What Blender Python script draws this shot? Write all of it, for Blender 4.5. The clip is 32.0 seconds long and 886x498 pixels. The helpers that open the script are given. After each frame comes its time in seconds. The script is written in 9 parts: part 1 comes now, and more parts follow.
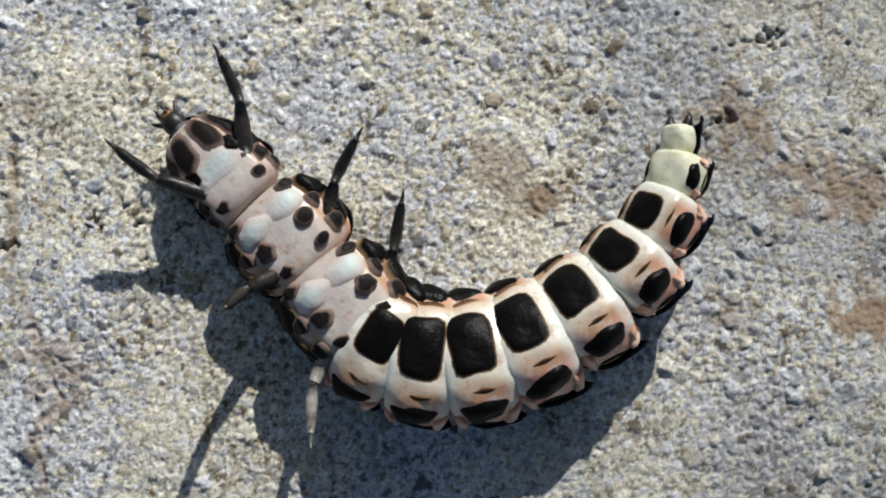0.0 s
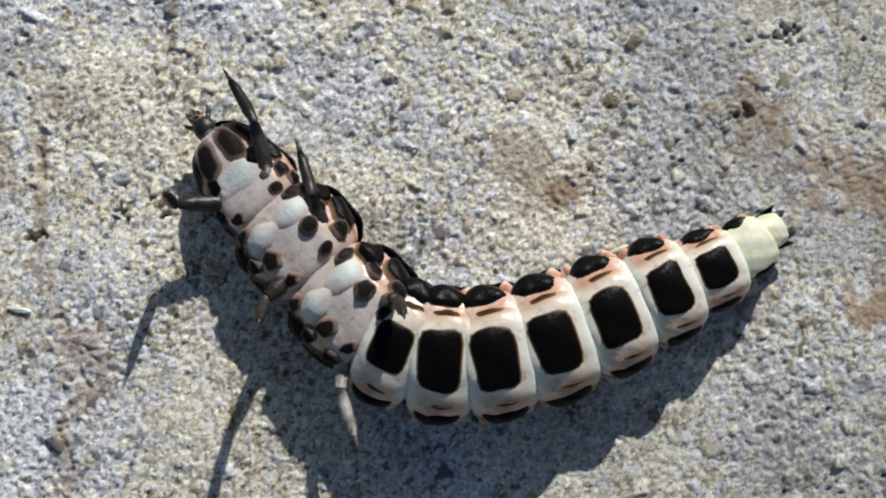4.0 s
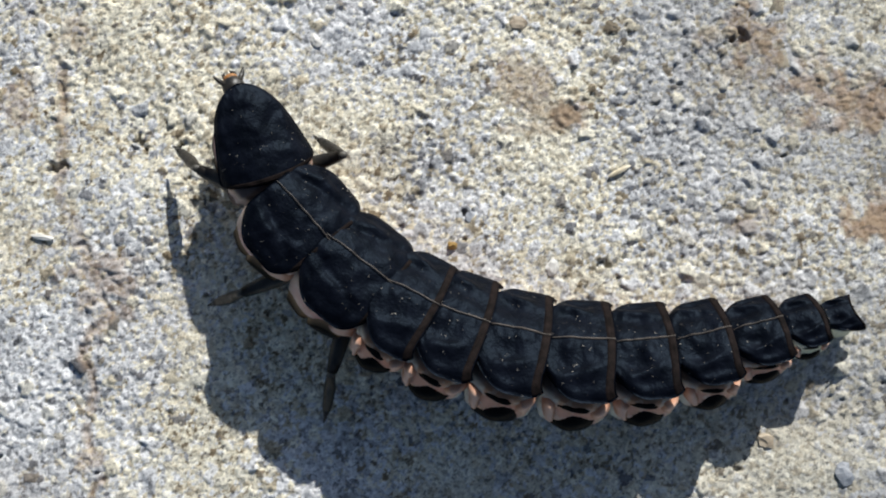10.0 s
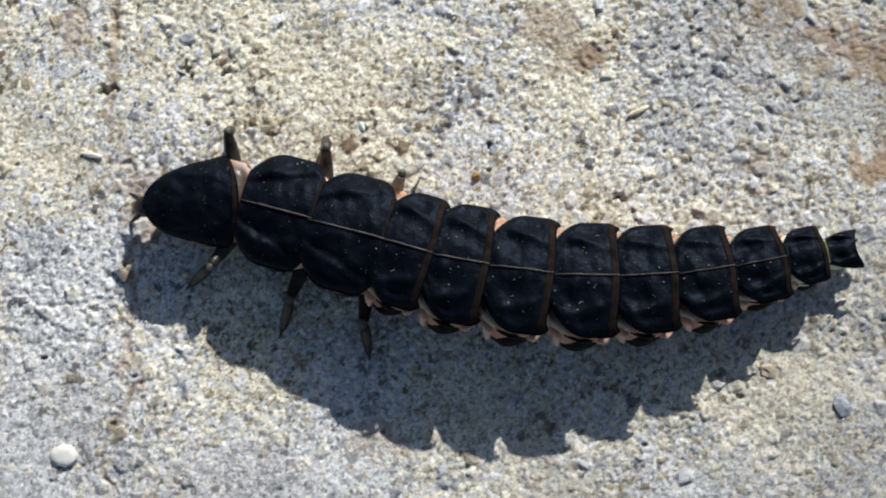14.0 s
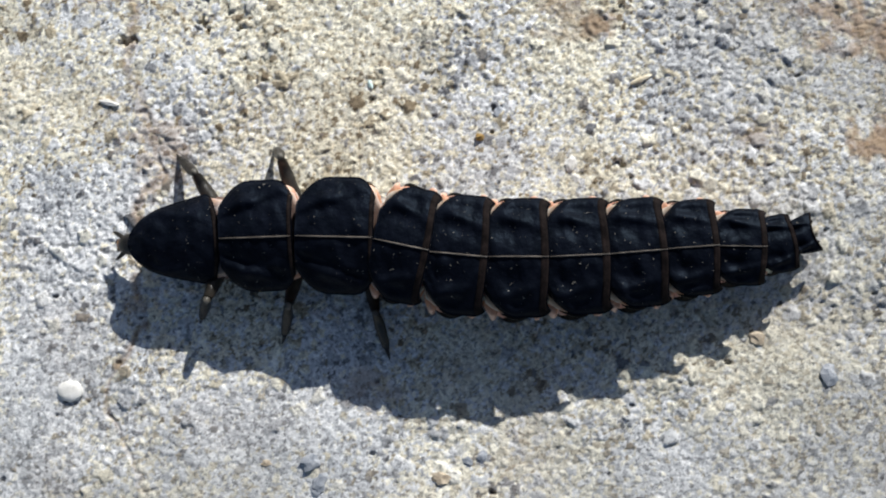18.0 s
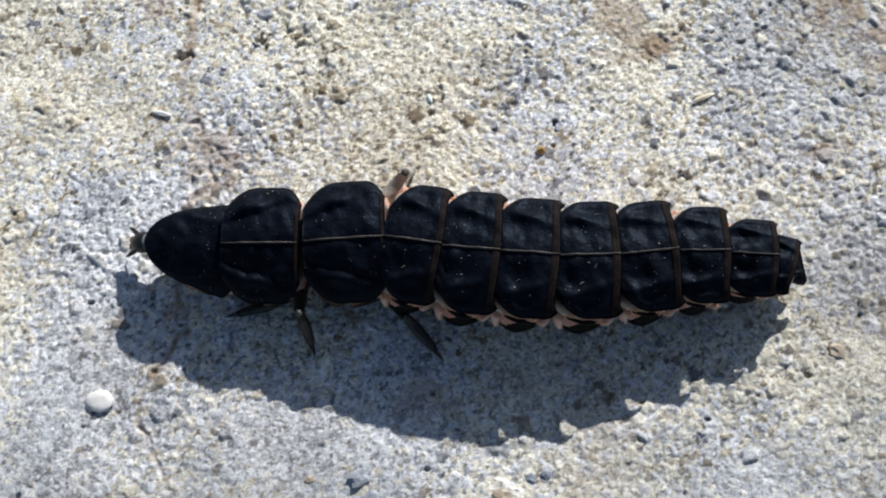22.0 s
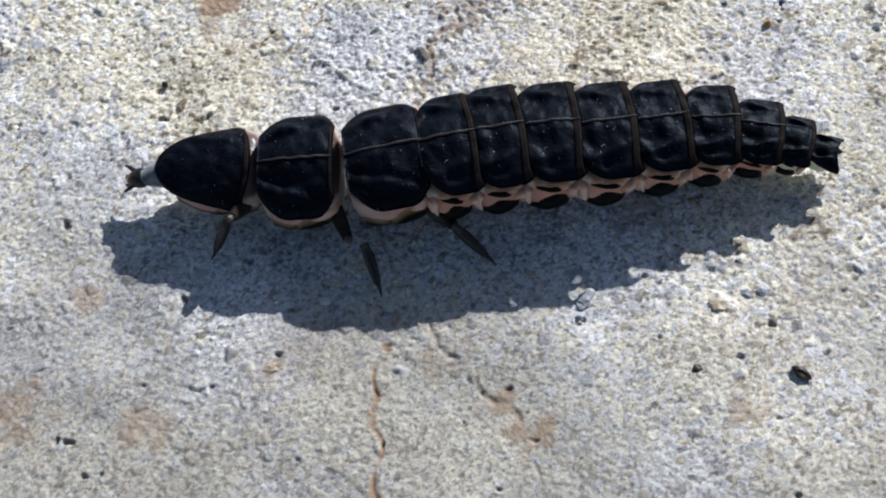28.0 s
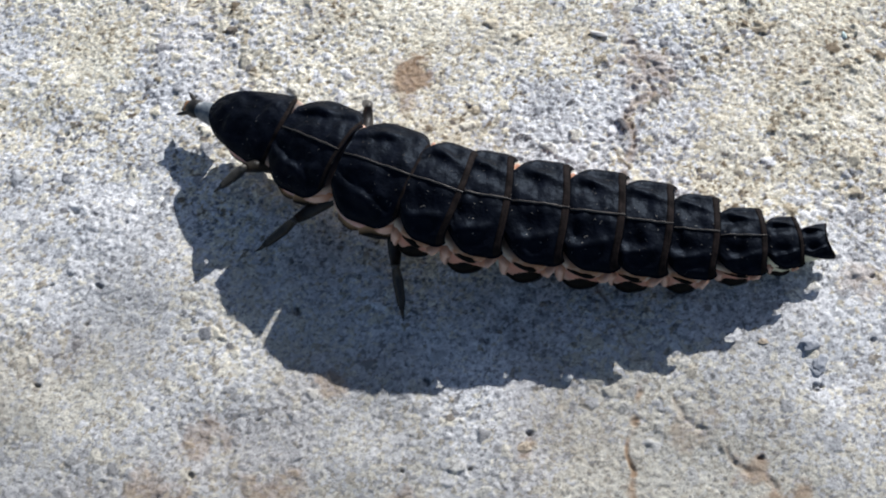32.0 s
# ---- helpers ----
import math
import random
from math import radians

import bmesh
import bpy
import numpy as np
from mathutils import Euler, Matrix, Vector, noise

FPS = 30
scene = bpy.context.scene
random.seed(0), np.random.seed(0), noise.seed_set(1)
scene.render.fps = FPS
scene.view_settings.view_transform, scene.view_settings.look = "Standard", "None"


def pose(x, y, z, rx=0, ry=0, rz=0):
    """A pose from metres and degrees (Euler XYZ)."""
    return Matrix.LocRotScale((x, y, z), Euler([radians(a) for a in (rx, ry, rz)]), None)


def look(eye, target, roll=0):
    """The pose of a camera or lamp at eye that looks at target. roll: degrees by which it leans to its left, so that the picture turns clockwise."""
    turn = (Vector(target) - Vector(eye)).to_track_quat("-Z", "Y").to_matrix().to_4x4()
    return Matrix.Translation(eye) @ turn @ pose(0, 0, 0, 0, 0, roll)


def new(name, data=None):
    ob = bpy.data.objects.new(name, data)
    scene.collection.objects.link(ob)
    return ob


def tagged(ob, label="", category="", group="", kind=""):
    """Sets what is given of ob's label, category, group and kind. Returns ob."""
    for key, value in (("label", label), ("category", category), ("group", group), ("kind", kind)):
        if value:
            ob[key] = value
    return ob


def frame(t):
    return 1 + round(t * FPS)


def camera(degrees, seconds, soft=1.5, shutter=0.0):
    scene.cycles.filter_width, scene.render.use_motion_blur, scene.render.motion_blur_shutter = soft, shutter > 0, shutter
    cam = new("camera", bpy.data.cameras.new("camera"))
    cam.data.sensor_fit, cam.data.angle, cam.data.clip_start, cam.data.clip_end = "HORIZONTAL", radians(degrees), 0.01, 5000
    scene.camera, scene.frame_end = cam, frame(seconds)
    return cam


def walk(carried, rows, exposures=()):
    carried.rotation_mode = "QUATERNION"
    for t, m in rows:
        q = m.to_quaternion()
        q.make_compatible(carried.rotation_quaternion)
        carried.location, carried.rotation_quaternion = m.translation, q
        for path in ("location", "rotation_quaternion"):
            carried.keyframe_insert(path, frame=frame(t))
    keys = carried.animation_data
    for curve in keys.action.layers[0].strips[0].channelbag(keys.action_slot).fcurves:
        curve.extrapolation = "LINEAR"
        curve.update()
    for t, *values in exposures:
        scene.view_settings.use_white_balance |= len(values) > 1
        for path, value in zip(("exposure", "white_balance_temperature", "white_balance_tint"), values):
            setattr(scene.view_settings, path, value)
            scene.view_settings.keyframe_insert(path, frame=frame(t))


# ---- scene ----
cam = camera(38.635, 32.0, soft=2.0)
MM = 0.001
PATH = [
    (0, pose(0.001323, -0.000576, 0.038100, 4.612, 0.567, 0.766)),
    (0.5, pose(0.000969, -0.000613, 0.038333, 4.809, 0.554, 0.904)),
    (1, pose(0.000666, -0.000546, 0.038536, 4.749, 0.619, 0.957)),
    (1.5, pose(0.000566, -0.000890, 0.038469, 4.933, 0.607, 0.794)),
    (2, pose(0.000745, -0.001009, 0.038420, 4.963, 0.503, 0.788)),
    (2.5, pose(0.000781, -0.000976, 0.038718, 4.966, 0.814, 0.986)),
    (3, pose(0.000561, -0.001211, 0.038652, 5.465, 0.707, 0.868)),
    (3.5, pose(0.000614, -0.001168, 0.038609, 5.117, 0.529, 0.897)),
    (5.5, pose(0.000904, -0.001792, 0.039194, 5.392, 1.239, 0.910)),
    (6, pose(0.000389, -0.002054, 0.039649, 5.110, 1.367, 0.943)),
    (6.5, pose(0.000751, -0.003317, 0.038790, 6.104, 1.592, 0.804)),
    (7, pose(0.001963, -0.005058, 0.038869, 7.413, 0.975, 0.354)),
    (7.5, pose(0.001987, -0.005742, 0.038819, 7.679, 1.120, 0.420)),
    (8, pose(0.001800, -0.005852, 0.039204, 7.676, 0.889, 0.197)),
    (8.5, pose(0.000440, -0.004721, 0.039679, 7.055, 0.586, -0.014)),
    (9, pose(0.000390, -0.004773, 0.039651, 6.864, 0.564, 0.000)),
    (9.5, pose(0.000497, -0.004891, 0.039530, 6.793, 0.598, 0.026)),
    (10, pose(0.000424, -0.004866, 0.039534, 6.702, 0.680, -0.062)),
    (10.5, pose(0.000396, -0.004872, 0.039749, 6.746, 0.650, 0.049)),
    (11, pose(0.000141, -0.004891, 0.040619, 6.690, 0.708, 0.009)),
    (11.5, pose(-0.000144, -0.004694, 0.040812, 6.084, 0.704, 0.237)),
    (12, pose(-0.000185, -0.004761, 0.040429, 6.013, 0.529, 0.452)),
    (12.5, pose(0.000229, -0.004729, 0.040225, 5.760, 0.903, 0.266)),
    (13, pose(-0.000139, -0.006133, 0.040551, 6.288, 1.036, 1.023)),
    (13.5, pose(0.000142, -0.006739, 0.040988, 6.039, 1.264, 1.330)),
    (14, pose(0.000918, -0.007367, 0.041452, 6.647, 2.073, 2.207)),
    (14.5, pose(0.001470, -0.007874, 0.041529, 6.722, 2.255, 2.442)),
    (16.5, pose(0.002421, -0.008033, 0.041687, 6.216, 3.240, 4.540)),
    (17, pose(0.002348, -0.008277, 0.041641, 6.054, 3.269, 4.931)),
    (17.5, pose(0.002701, -0.008416, 0.041909, 6.328, 3.664, 4.869)),
    (18, pose(0.002608, -0.008639, 0.042274, 6.551, 3.906, 4.781)),
    (18.5, pose(0.002111, -0.008721, 0.042278, 6.512, 3.757, 4.722)),
    (19, pose(0.001930, -0.008680, 0.041961, 6.656, 3.482, 4.793)),
    (19.5, pose(0.001749, -0.008610, 0.041934, 6.615, 3.492, 4.983)),
    (20, pose(0.001295, -0.010078, 0.041777, 8.631, 3.096, 5.351)),
    (20.5, pose(0.001621, -0.011825, 0.041244, 11.263, 3.418, 5.091)),
    (21, pose(0.000358, -0.014390, 0.039800, 14.716, 2.660, 5.375)),
    (21.5, pose(0.000235, -0.015545, 0.038968, 16.352, 2.645, 5.669)),
    (22, pose(0.000277, -0.017509, 0.038572, 19.753, 2.347, 5.628)),
    (22.5, pose(-0.001416, -0.019775, 0.037807, 22.290, 2.095, 6.066)),
    (23, pose(-0.001761, -0.021737, 0.037401, 23.778, 2.383, 6.325)),
    (23.5, pose(-0.001205, -0.023216, 0.037713, 24.474, 2.922, 6.799)),
    (24, pose(-0.001595, -0.023591, 0.037568, 25.590, 2.824, 7.124)),
    (24.5, pose(-0.002776, -0.025733, 0.035605, 27.993, 2.625, 8.130)),
    (25, pose(-0.002977, -0.026702, 0.034480, 28.924, 1.933, 8.908)),
    (25.5, pose(-0.003482, -0.028528, 0.033652, 29.812, 2.071, 10.571)),
    (26, pose(-0.002075, -0.029627, 0.033683, 30.539, 3.016, 11.546)),
    (26.5, pose(-0.001954, -0.031159, 0.033503, 30.944, 2.781, 12.472)),
    (28.5, pose(-0.002869, -0.030154, 0.035773, 29.388, 2.936, 13.135)),
    (29, pose(-0.003123, -0.029660, 0.035452, 29.452, 2.931, 12.922)),
    (29.5, pose(-0.003530, -0.029378, 0.035453, 29.512, 2.843, 12.717)),
    (30, pose(-0.003909, -0.029449, 0.035956, 29.371, 3.139, 12.841)),
    (30.5, pose(-0.006961, -0.030741, 0.037025, 29.550, 2.534, 12.807)),
    (31, pose(-0.008352, -0.030498, 0.037473, 29.568, 2.001, 12.689)),
    (31.5, pose(-0.009081, -0.029970, 0.037804, 29.717, 1.972, 12.099)),
    (32, pose(-0.012357, -0.030545, 0.037990, 29.139, 1.596, 9.675)),
]

walk(cam, PATH, [(0, -0.02, 6260, 9), (6, 0.07, 6230, 10), (9, 0.25, 6270, 9), (12, 0.27, 6360, 9), (20, 0.37, 6210, 10), (24, 0.34, 6060, 12), (26, 0.40, 6060, 12), (32, 0.39, 6090, 12)])

# ---- daylight ----
world = bpy.data.worlds.new("world")
scene.world = world
world.use_nodes = True
sky = world.node_tree.nodes.new("ShaderNodeTexSky")
sky.sky_type, sky.sun_disc = "NISHITA", False
SUN_WAY = Vector((0.32, 0.94, 0.61)).normalized()
sky.sun_elevation = math.asin(SUN_WAY.z)
sky.sun_rotation = math.atan2(SUN_WAY.x, SUN_WAY.y)
world.node_tree.links.new(sky.outputs[0], world.node_tree.nodes["Background"].inputs[0])
world.node_tree.nodes["Background"].inputs[1].default_value = 0.056
sun = new("sun", bpy.data.lights.new("sun", "SUN"))
sun.data.energy, sun.data.angle, sun.data.color = 4.4, radians(0.8), (1.0, 0.97, 0.92)
sun.matrix_world = look(SUN_WAY * 2, (0, 0, 0))


# ---- materials ----
def material(name, rough=0.6, spec=0.4):
    m = bpy.data.materials.new(name)
    m.use_nodes = True
    b = m.node_tree.nodes["Principled BSDF"]
    b.inputs["Roughness"].default_value = rough
    b.inputs["Specular IOR Level"].default_value = spec
    return m, m.node_tree, b


def node(tree, kind, **inputs):
    n = tree.nodes.new("ShaderNode" + kind)
    for key, value in inputs.items():
        n.inputs[key.replace("_", " ")].default_value = value
    return n


def ramp(tree, source, stops):
    n = tree.nodes.new("ShaderNodeValToRGB")
    e = n.color_ramp.elements
    while len(e) < len(stops):
        e.new(0.5)
    for el, (at, col) in zip(e, stops):
        el.position, el.color = at, (*col, 1)
    tree.links.new(source, n.inputs[0])
    return n.outputs[0]


def mix(tree, fac, a, b, how="MIX"):
    n = tree.nodes.new("ShaderNodeMix")
    n.data_type, n.blend_type = "RGBA", how
    for sock, v in ((n.inputs[0], fac), (n.inputs[6], a), (n.inputs[7], b)):
        if isinstance(v, bpy.types.NodeSocket):
            tree.links.new(v, sock)
        else:
            sock.default_value = v if isinstance(v, (int, float)) else (*v, 1)
    return n.outputs[2]


def noise_tex(tree, size, detail=4.0, rough=0.6):
    """Noise whose features are about size millimetres across, in the object's own space."""
    n = node(tree, "TexNoise", Scale=1 / (size * MM), Detail=detail, Roughness=rough)
    c = tree.nodes.new("ShaderNodeTexCoord")
    tree.links.new(c.outputs["Object"], n.inputs["Vector"])
    return n.outputs[0]


def bump(tree, bsdf, height, depth, strength=1.0):
    n = node(tree, "Bump", Strength=strength, Distance=depth * MM)
    tree.links.new(height, n.inputs["Height"])
    tree.links.new(n.outputs[0], bsdf.inputs["Normal"])


def attribute(tree, name):
    n = tree.nodes.new("ShaderNodeAttribute")
    n.attribute_name = name
    return n.outputs["Fac"]


def make_plate():
    m, t, b = material("black_cuticle", 0.48, 0.065)
    col = ramp(t, noise_tex(t, 0.6), [(0.35, (0.0012, 0.0017, 0.0034)), (0.7, (0.0050, 0.0064, 0.0112))])
    dust = ramp(t, noise_tex(t, 0.11, 2.0), [(0.71, (0, 0, 0)), (0.75, (1, 1, 1))])
    b.inputs["Specular Tint"].default_value = (0.50, 0.72, 1.0, 1)
    t.links.new(mix(t, dust, col, (0.26, 0.24, 0.21)), b.inputs["Base Color"])
    bump(t, b, noise_tex(t, 0.45, 4.0), 0.15, 0.5)
    return m


def make_soft(name, sides, middle, crease):
    """Soft skin: cream along the belly's middle, flushed towards the sides, paler in the folds between segments. Shade
    is painted in as brown up the flanks.
    """
    m, t, b = material(name, 0.34, 0.45)
    # The last, brown stop puts the upper flank's shade into the skin colour.
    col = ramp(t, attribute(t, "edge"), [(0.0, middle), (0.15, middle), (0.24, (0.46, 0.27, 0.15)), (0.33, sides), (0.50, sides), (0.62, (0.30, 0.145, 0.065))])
    blot = ramp(t, noise_tex(t, 0.55, 3.0), [(0.50, (0, 0, 0)), (0.66, (0.6, 0.6, 0.6))])
    col = mix(t, blot, col, (0.64, 0.62, 0.54))
    fold = ramp(t, attribute(t, "along"), [(0.50, (0, 0, 0)), (0.85, (0.75, 0.75, 0.75))])
    col = mix(t, fold, col, crease)
    tan = ramp(t, noise_tex(t, 0.30, 4.0), [(0.56, (0, 0, 0)), (0.72, (0.7, 0.7, 0.7))])
    col = mix(t, tan, col, (0.42, 0.25, 0.13))
    # Dark brown back skin; the depth of it is partly painted shade.
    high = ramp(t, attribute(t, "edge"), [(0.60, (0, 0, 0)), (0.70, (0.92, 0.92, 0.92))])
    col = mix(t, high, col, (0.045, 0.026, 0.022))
    t.links.new(col, b.inputs["Base Color"])
    b.inputs["Subsurface Weight"].default_value = 0.2
    b.inputs["Subsurface Radius"].default_value = (0.0005, 0.0003, 0.0002)
    b.inputs["Subsurface Scale"].default_value = 0.5
    bump(t, b, noise_tex(t, 0.40, 2.0), 0.07, 0.5)
    return m


def make_plain(name, low, high, size=0.3, rough=0.5, depth=0.04, spec=0.4):
    m, t, b = material(name, rough, spec)
    t.links.new(ramp(t, noise_tex(t, size), [(0.35, low), (0.68, high)]), b.inputs["Base Color"])
    bump(t, b, noise_tex(t, size * 0.5, 5.0), depth, 0.6)
    return m


def make_spot(name, core, edge, rough, start=0.70):
    m, t, b = material(name, rough, 0.07)
    col = ramp(t, attribute(t, "edge"), [(start, core), (1.0, edge)])
    t.links.new(col, b.inputs["Base Color"])
    bump(t, b, noise_tex(t, 0.2, 4.0), 0.05, 0.6)
    return m


def make_ground():
    m, t, b = material("stone", 0.75, 0.3)
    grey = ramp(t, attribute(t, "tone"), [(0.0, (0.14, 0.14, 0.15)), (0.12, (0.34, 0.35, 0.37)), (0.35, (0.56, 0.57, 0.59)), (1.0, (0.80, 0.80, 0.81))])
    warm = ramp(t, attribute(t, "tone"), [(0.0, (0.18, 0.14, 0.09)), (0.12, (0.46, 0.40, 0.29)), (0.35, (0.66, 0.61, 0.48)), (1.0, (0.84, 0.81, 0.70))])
    col = mix(t, ramp(t, attribute(t, "hue"), [(0.40, (0, 0, 0)), (0.60, (1, 1, 1))]), grey, warm)
    cells = node(t, "TexVoronoi", Scale=1 / (0.13 * MM))
    c = t.nodes.new("ShaderNodeTexCoord")
    t.links.new(c.outputs["Object"], cells.inputs["Vector"])
    grain = ramp(t, cells.outputs["Color"], [(0.0, (0.14, 0.145, 0.16)), (0.20, (0.82, 0.82, 0.82)), (0.8, (1.22, 1.21, 1.18))])
    col = mix(t, 0.92, col, grain, "MULTIPLY")
    fine = ramp(t, noise_tex(t, 0.10, 5.0, 0.7), [(0.31, (0.36, 0.36, 0.38)), (0.43, (0.92, 0.92, 0.92)), (0.68, (1.18, 1.18, 1.15))])
    col = mix(t, 1.0, col, fine, "MULTIPLY")
    col = mix(t, attribute(t, "calm"), col, (0.52, 0.51, 0.49))
    # Small shaded holes painted as dark flecks in the colour, without any depth.
    painted_pits = ramp(t, noise_tex(t, 0.17, 2.5), [(0.36, (0.20, 0.195, 0.20)), (0.43, (1.0, 1.0, 1.0)), (0.60, (1.05, 1.05, 1.05))])
    col = mix(t, 0.6, col, painted_pits, "MULTIPLY")
    col = mix(t, attribute(t, "dull"), col, (0.20, 0.195, 0.18))
    col = mix(t, attribute(t, "rust"), col, (0.30, 0.20, 0.12))
    t.links.new(col, b.inputs["Base Color"])
    facet = node(t, "Math")
    facet.operation = "MULTIPLY_ADD"
    bw = t.nodes.new("ShaderNodeRGBToBW")
    t.links.new(cells.outputs["Color"], bw.inputs[0])
    t.links.new(bw.outputs[0], facet.inputs[0])
    facet.inputs[1].default_value = 0.8
    t.links.new(noise_tex(t, 0.09, 6.0, 0.7), facet.inputs[2])
    bump(t, b, facet.outputs[0], 0.046, 0.85)
    return m


PLATE, STONE = make_plate(), make_ground()
SOFT = make_soft("soft_skin", (0.60, 0.31, 0.225), (0.68, 0.60, 0.48), (0.70, 0.74, 0.67))
CHEST = make_soft("chest_skin", (0.60, 0.35, 0.30), (0.62, 0.54, 0.48), (0.50, 0.42, 0.37))
MIDLINE = make_plain("pale_line", (0.042, 0.035, 0.029), (0.135, 0.110, 0.090), 0.7)
MARGIN = make_plain("brown_margin", (0.0055, 0.0042, 0.0040), (0.0165, 0.0115, 0.0105), 0.3, 0.7, 0.04, 0.05)
SPOT = make_spot("black_spot", (0.004, 0.0036, 0.0034), (0.48, 0.31, 0.17), 0.36, 0.80)
SIDE_SPOT = make_spot("glossy_black_spot", (0.004, 0.0036, 0.0034), (0.09, 0.05, 0.03), 0.30, 0.90)
BLOTCH = make_spot("grey_brown_blotch", (0.014, 0.011, 0.010), (0.30, 0.21, 0.17), 0.5, 0.62)
PAD = make_spot("pale_pad", (0.58, 0.63, 0.59), (0.60, 0.48, 0.42), 0.34, 0.30)
# The amber rim darkens the pink fold as painted flank shade.
FOLD = make_spot("pink_fold", (0.70, 0.48, 0.37), (0.44, 0.20, 0.11), 0.45, 0.4)
STREAK = make_spot("brown_streak", (0.05, 0.025, 0.012), (0.30, 0.17, 0.09), 0.5)
HORN = make_plain("dark_horn", (0.006, 0.0055, 0.0048), (0.028, 0.024, 0.019), 0.4, 0.38)
JOINT = make_plain("pale_joint", (0.03, 0.027, 0.022), (0.12, 0.11, 0.09), 0.2, 0.4)
BONE = make_plain("pale_horn", (0.10, 0.088, 0.072), (0.40, 0.37, 0.33), 0.35, 0.4)
AMBER = make_plain("amber_horn", (0.18, 0.07, 0.02), (0.42, 0.20, 0.06), 0.15, 0.3)
NECK = make_plain("neck_skin", (0.07, 0.09, 0.11), (0.20, 0.22, 0.23), 0.3, 0.35)
CREAM = make_plain("cream_skin", (0.62, 0.60, 0.40), (0.78, 0.77, 0.60), 0.4, 0.45)


# ---- mesh helpers, all in millimetres ----
def mesh(name, verts, faces, mat, smooth=True, edge=None, along=None):
    me = bpy.data.meshes.new(name)
    me.from_pydata([(x * MM, y * MM, z * MM) for x, y, z in verts], [], faces)
    me.materials.append(mat)
    if edge is not None:
        me.attributes.new("edge", "FLOAT", "POINT").data.foreach_set("value", edge)
    if along is not None:
        me.attributes.new("along", "FLOAT", "POINT").data.foreach_set("value", along)
    me.polygons.foreach_set("use_smooth", [smooth] * len(me.polygons))
    me.update()
    return me


def part(name, me, parent, label=""):
    ob = new(name, me)
    ob.parent = parent
    return tagged(ob, label)


def grid_faces(nu, nv, wrap=False):
    out = []
    for i in range(nu - 1):
        for j in range(nv if wrap else nv - 1):
            k = (j + 1) % nv
            out.append((i * nv + j, (i + 1) * nv + j, (i + 1) * nv + k, i * nv + k))
    return out


def ring_point(shape, u, th, lift=0.0):
    """Skin of a body segment. u runs from -1 (hind) to 1 (front), th is the angle from the belly's middle to the left."""
    length, half_w, half_h, depth, taper = shape
    c, s = math.cos(th), math.sin(th)
    swell = 1 - (0.13 + 0.13 * (1 - c) / 2 + 0.07 * s * s) * abs(u) ** 2.6 + 0.06 * taper * u * (1 if taper == 0 else 0.8 + 0.2 * u)
    if abs(u) > 0.98:
        swell *= 0.80
    fold = 0.030 * math.sin(5 * th + 3 * u) * (1 - abs(u)) + 0.015 * math.sin(11 * th - 4 * u)
    crease = 0.075 * math.exp(-((abs(th) - 0.80) / 0.09) ** 2) + 0.09 * math.exp(-((abs(th) - 1.62) / 0.10) ** 2)
    rad = swell + fold - crease * (1 - 0.5 * u * u) + lift
    side = math.copysign(abs(s) ** 0.85, s)
    tall = depth if c > 0 else 0.80 * half_h
    return (u * length / 2 + (0.09 * taper if taper else 0.0), half_w * side * rad, -tall * math.copysign(abs(c) ** 0.8, c) * rad)


def ring_mesh(shape, mat):
    nu, nv = 17, 44
    verts, edge, along = [], [], []
    for i in range(nu):
        u = -1 + 2 * i / (nu - 1)
        edge += [min(j, nv - j) * 2 / nv for j in range(nv)]
        along += [abs(u)] * nv
        verts += [ring_point(shape, u, 2 * math.pi * j / nv) for j in range(nv)]
    faces = grid_faces(nu, nv, True)
    faces += [tuple(range(nv)), tuple(range((nu - 1) * nv + nv - 1, (nu - 1) * nv - 1, -1))]
    return mesh("segment", verts, faces, mat, True, edge, along)


def patch_mesh(shape, u0, th0, du, dth, mat, lift=0.02, dome=0.03, square=3.0, seed=1, wobble=0.12):
    """A spot of darker skin that follows the segment's surface, domed in the middle."""
    rng = random.Random(seed)
    rings, n = 5, 24
    wob = [wobble * rng.uniform(-1, 1) for _ in range(4)]
    verts, edge = [ring_point(shape, u0, th0, lift + dome)], [0.0]
    for r in range(1, rings + 1):
        f = r / rings
        for k in range(n):
            a = 2 * math.pi * k / n
            c, s = math.cos(a), math.sin(a)
            out = (abs(c) ** square + abs(s) ** square) ** (-1 / square)
            out *= 1 + wob[0] * math.sin(2 * a + seed) + wob[1] * math.sin(3 * a + seed) + wob[2] * math.sin(5 * a)
            up = (lift + dome * (1 - f * f)) if r < rings else -0.03
            verts.append(ring_point(shape, u0 + du * f * c * out, th0 + dth * f * s * out, up))
            edge.append(f)
    faces = [(0, 1 + k, 1 + (k + 1) % n) for k in range(n)]
    for r in range(rings - 1):
        for k in range(n):
            a, b = 1 + r * n + k, 1 + r * n + (k + 1) % n
            faces.append((a, a + n, b + n, b))
    return mesh("spot", verts, faces, mat, edge=edge)


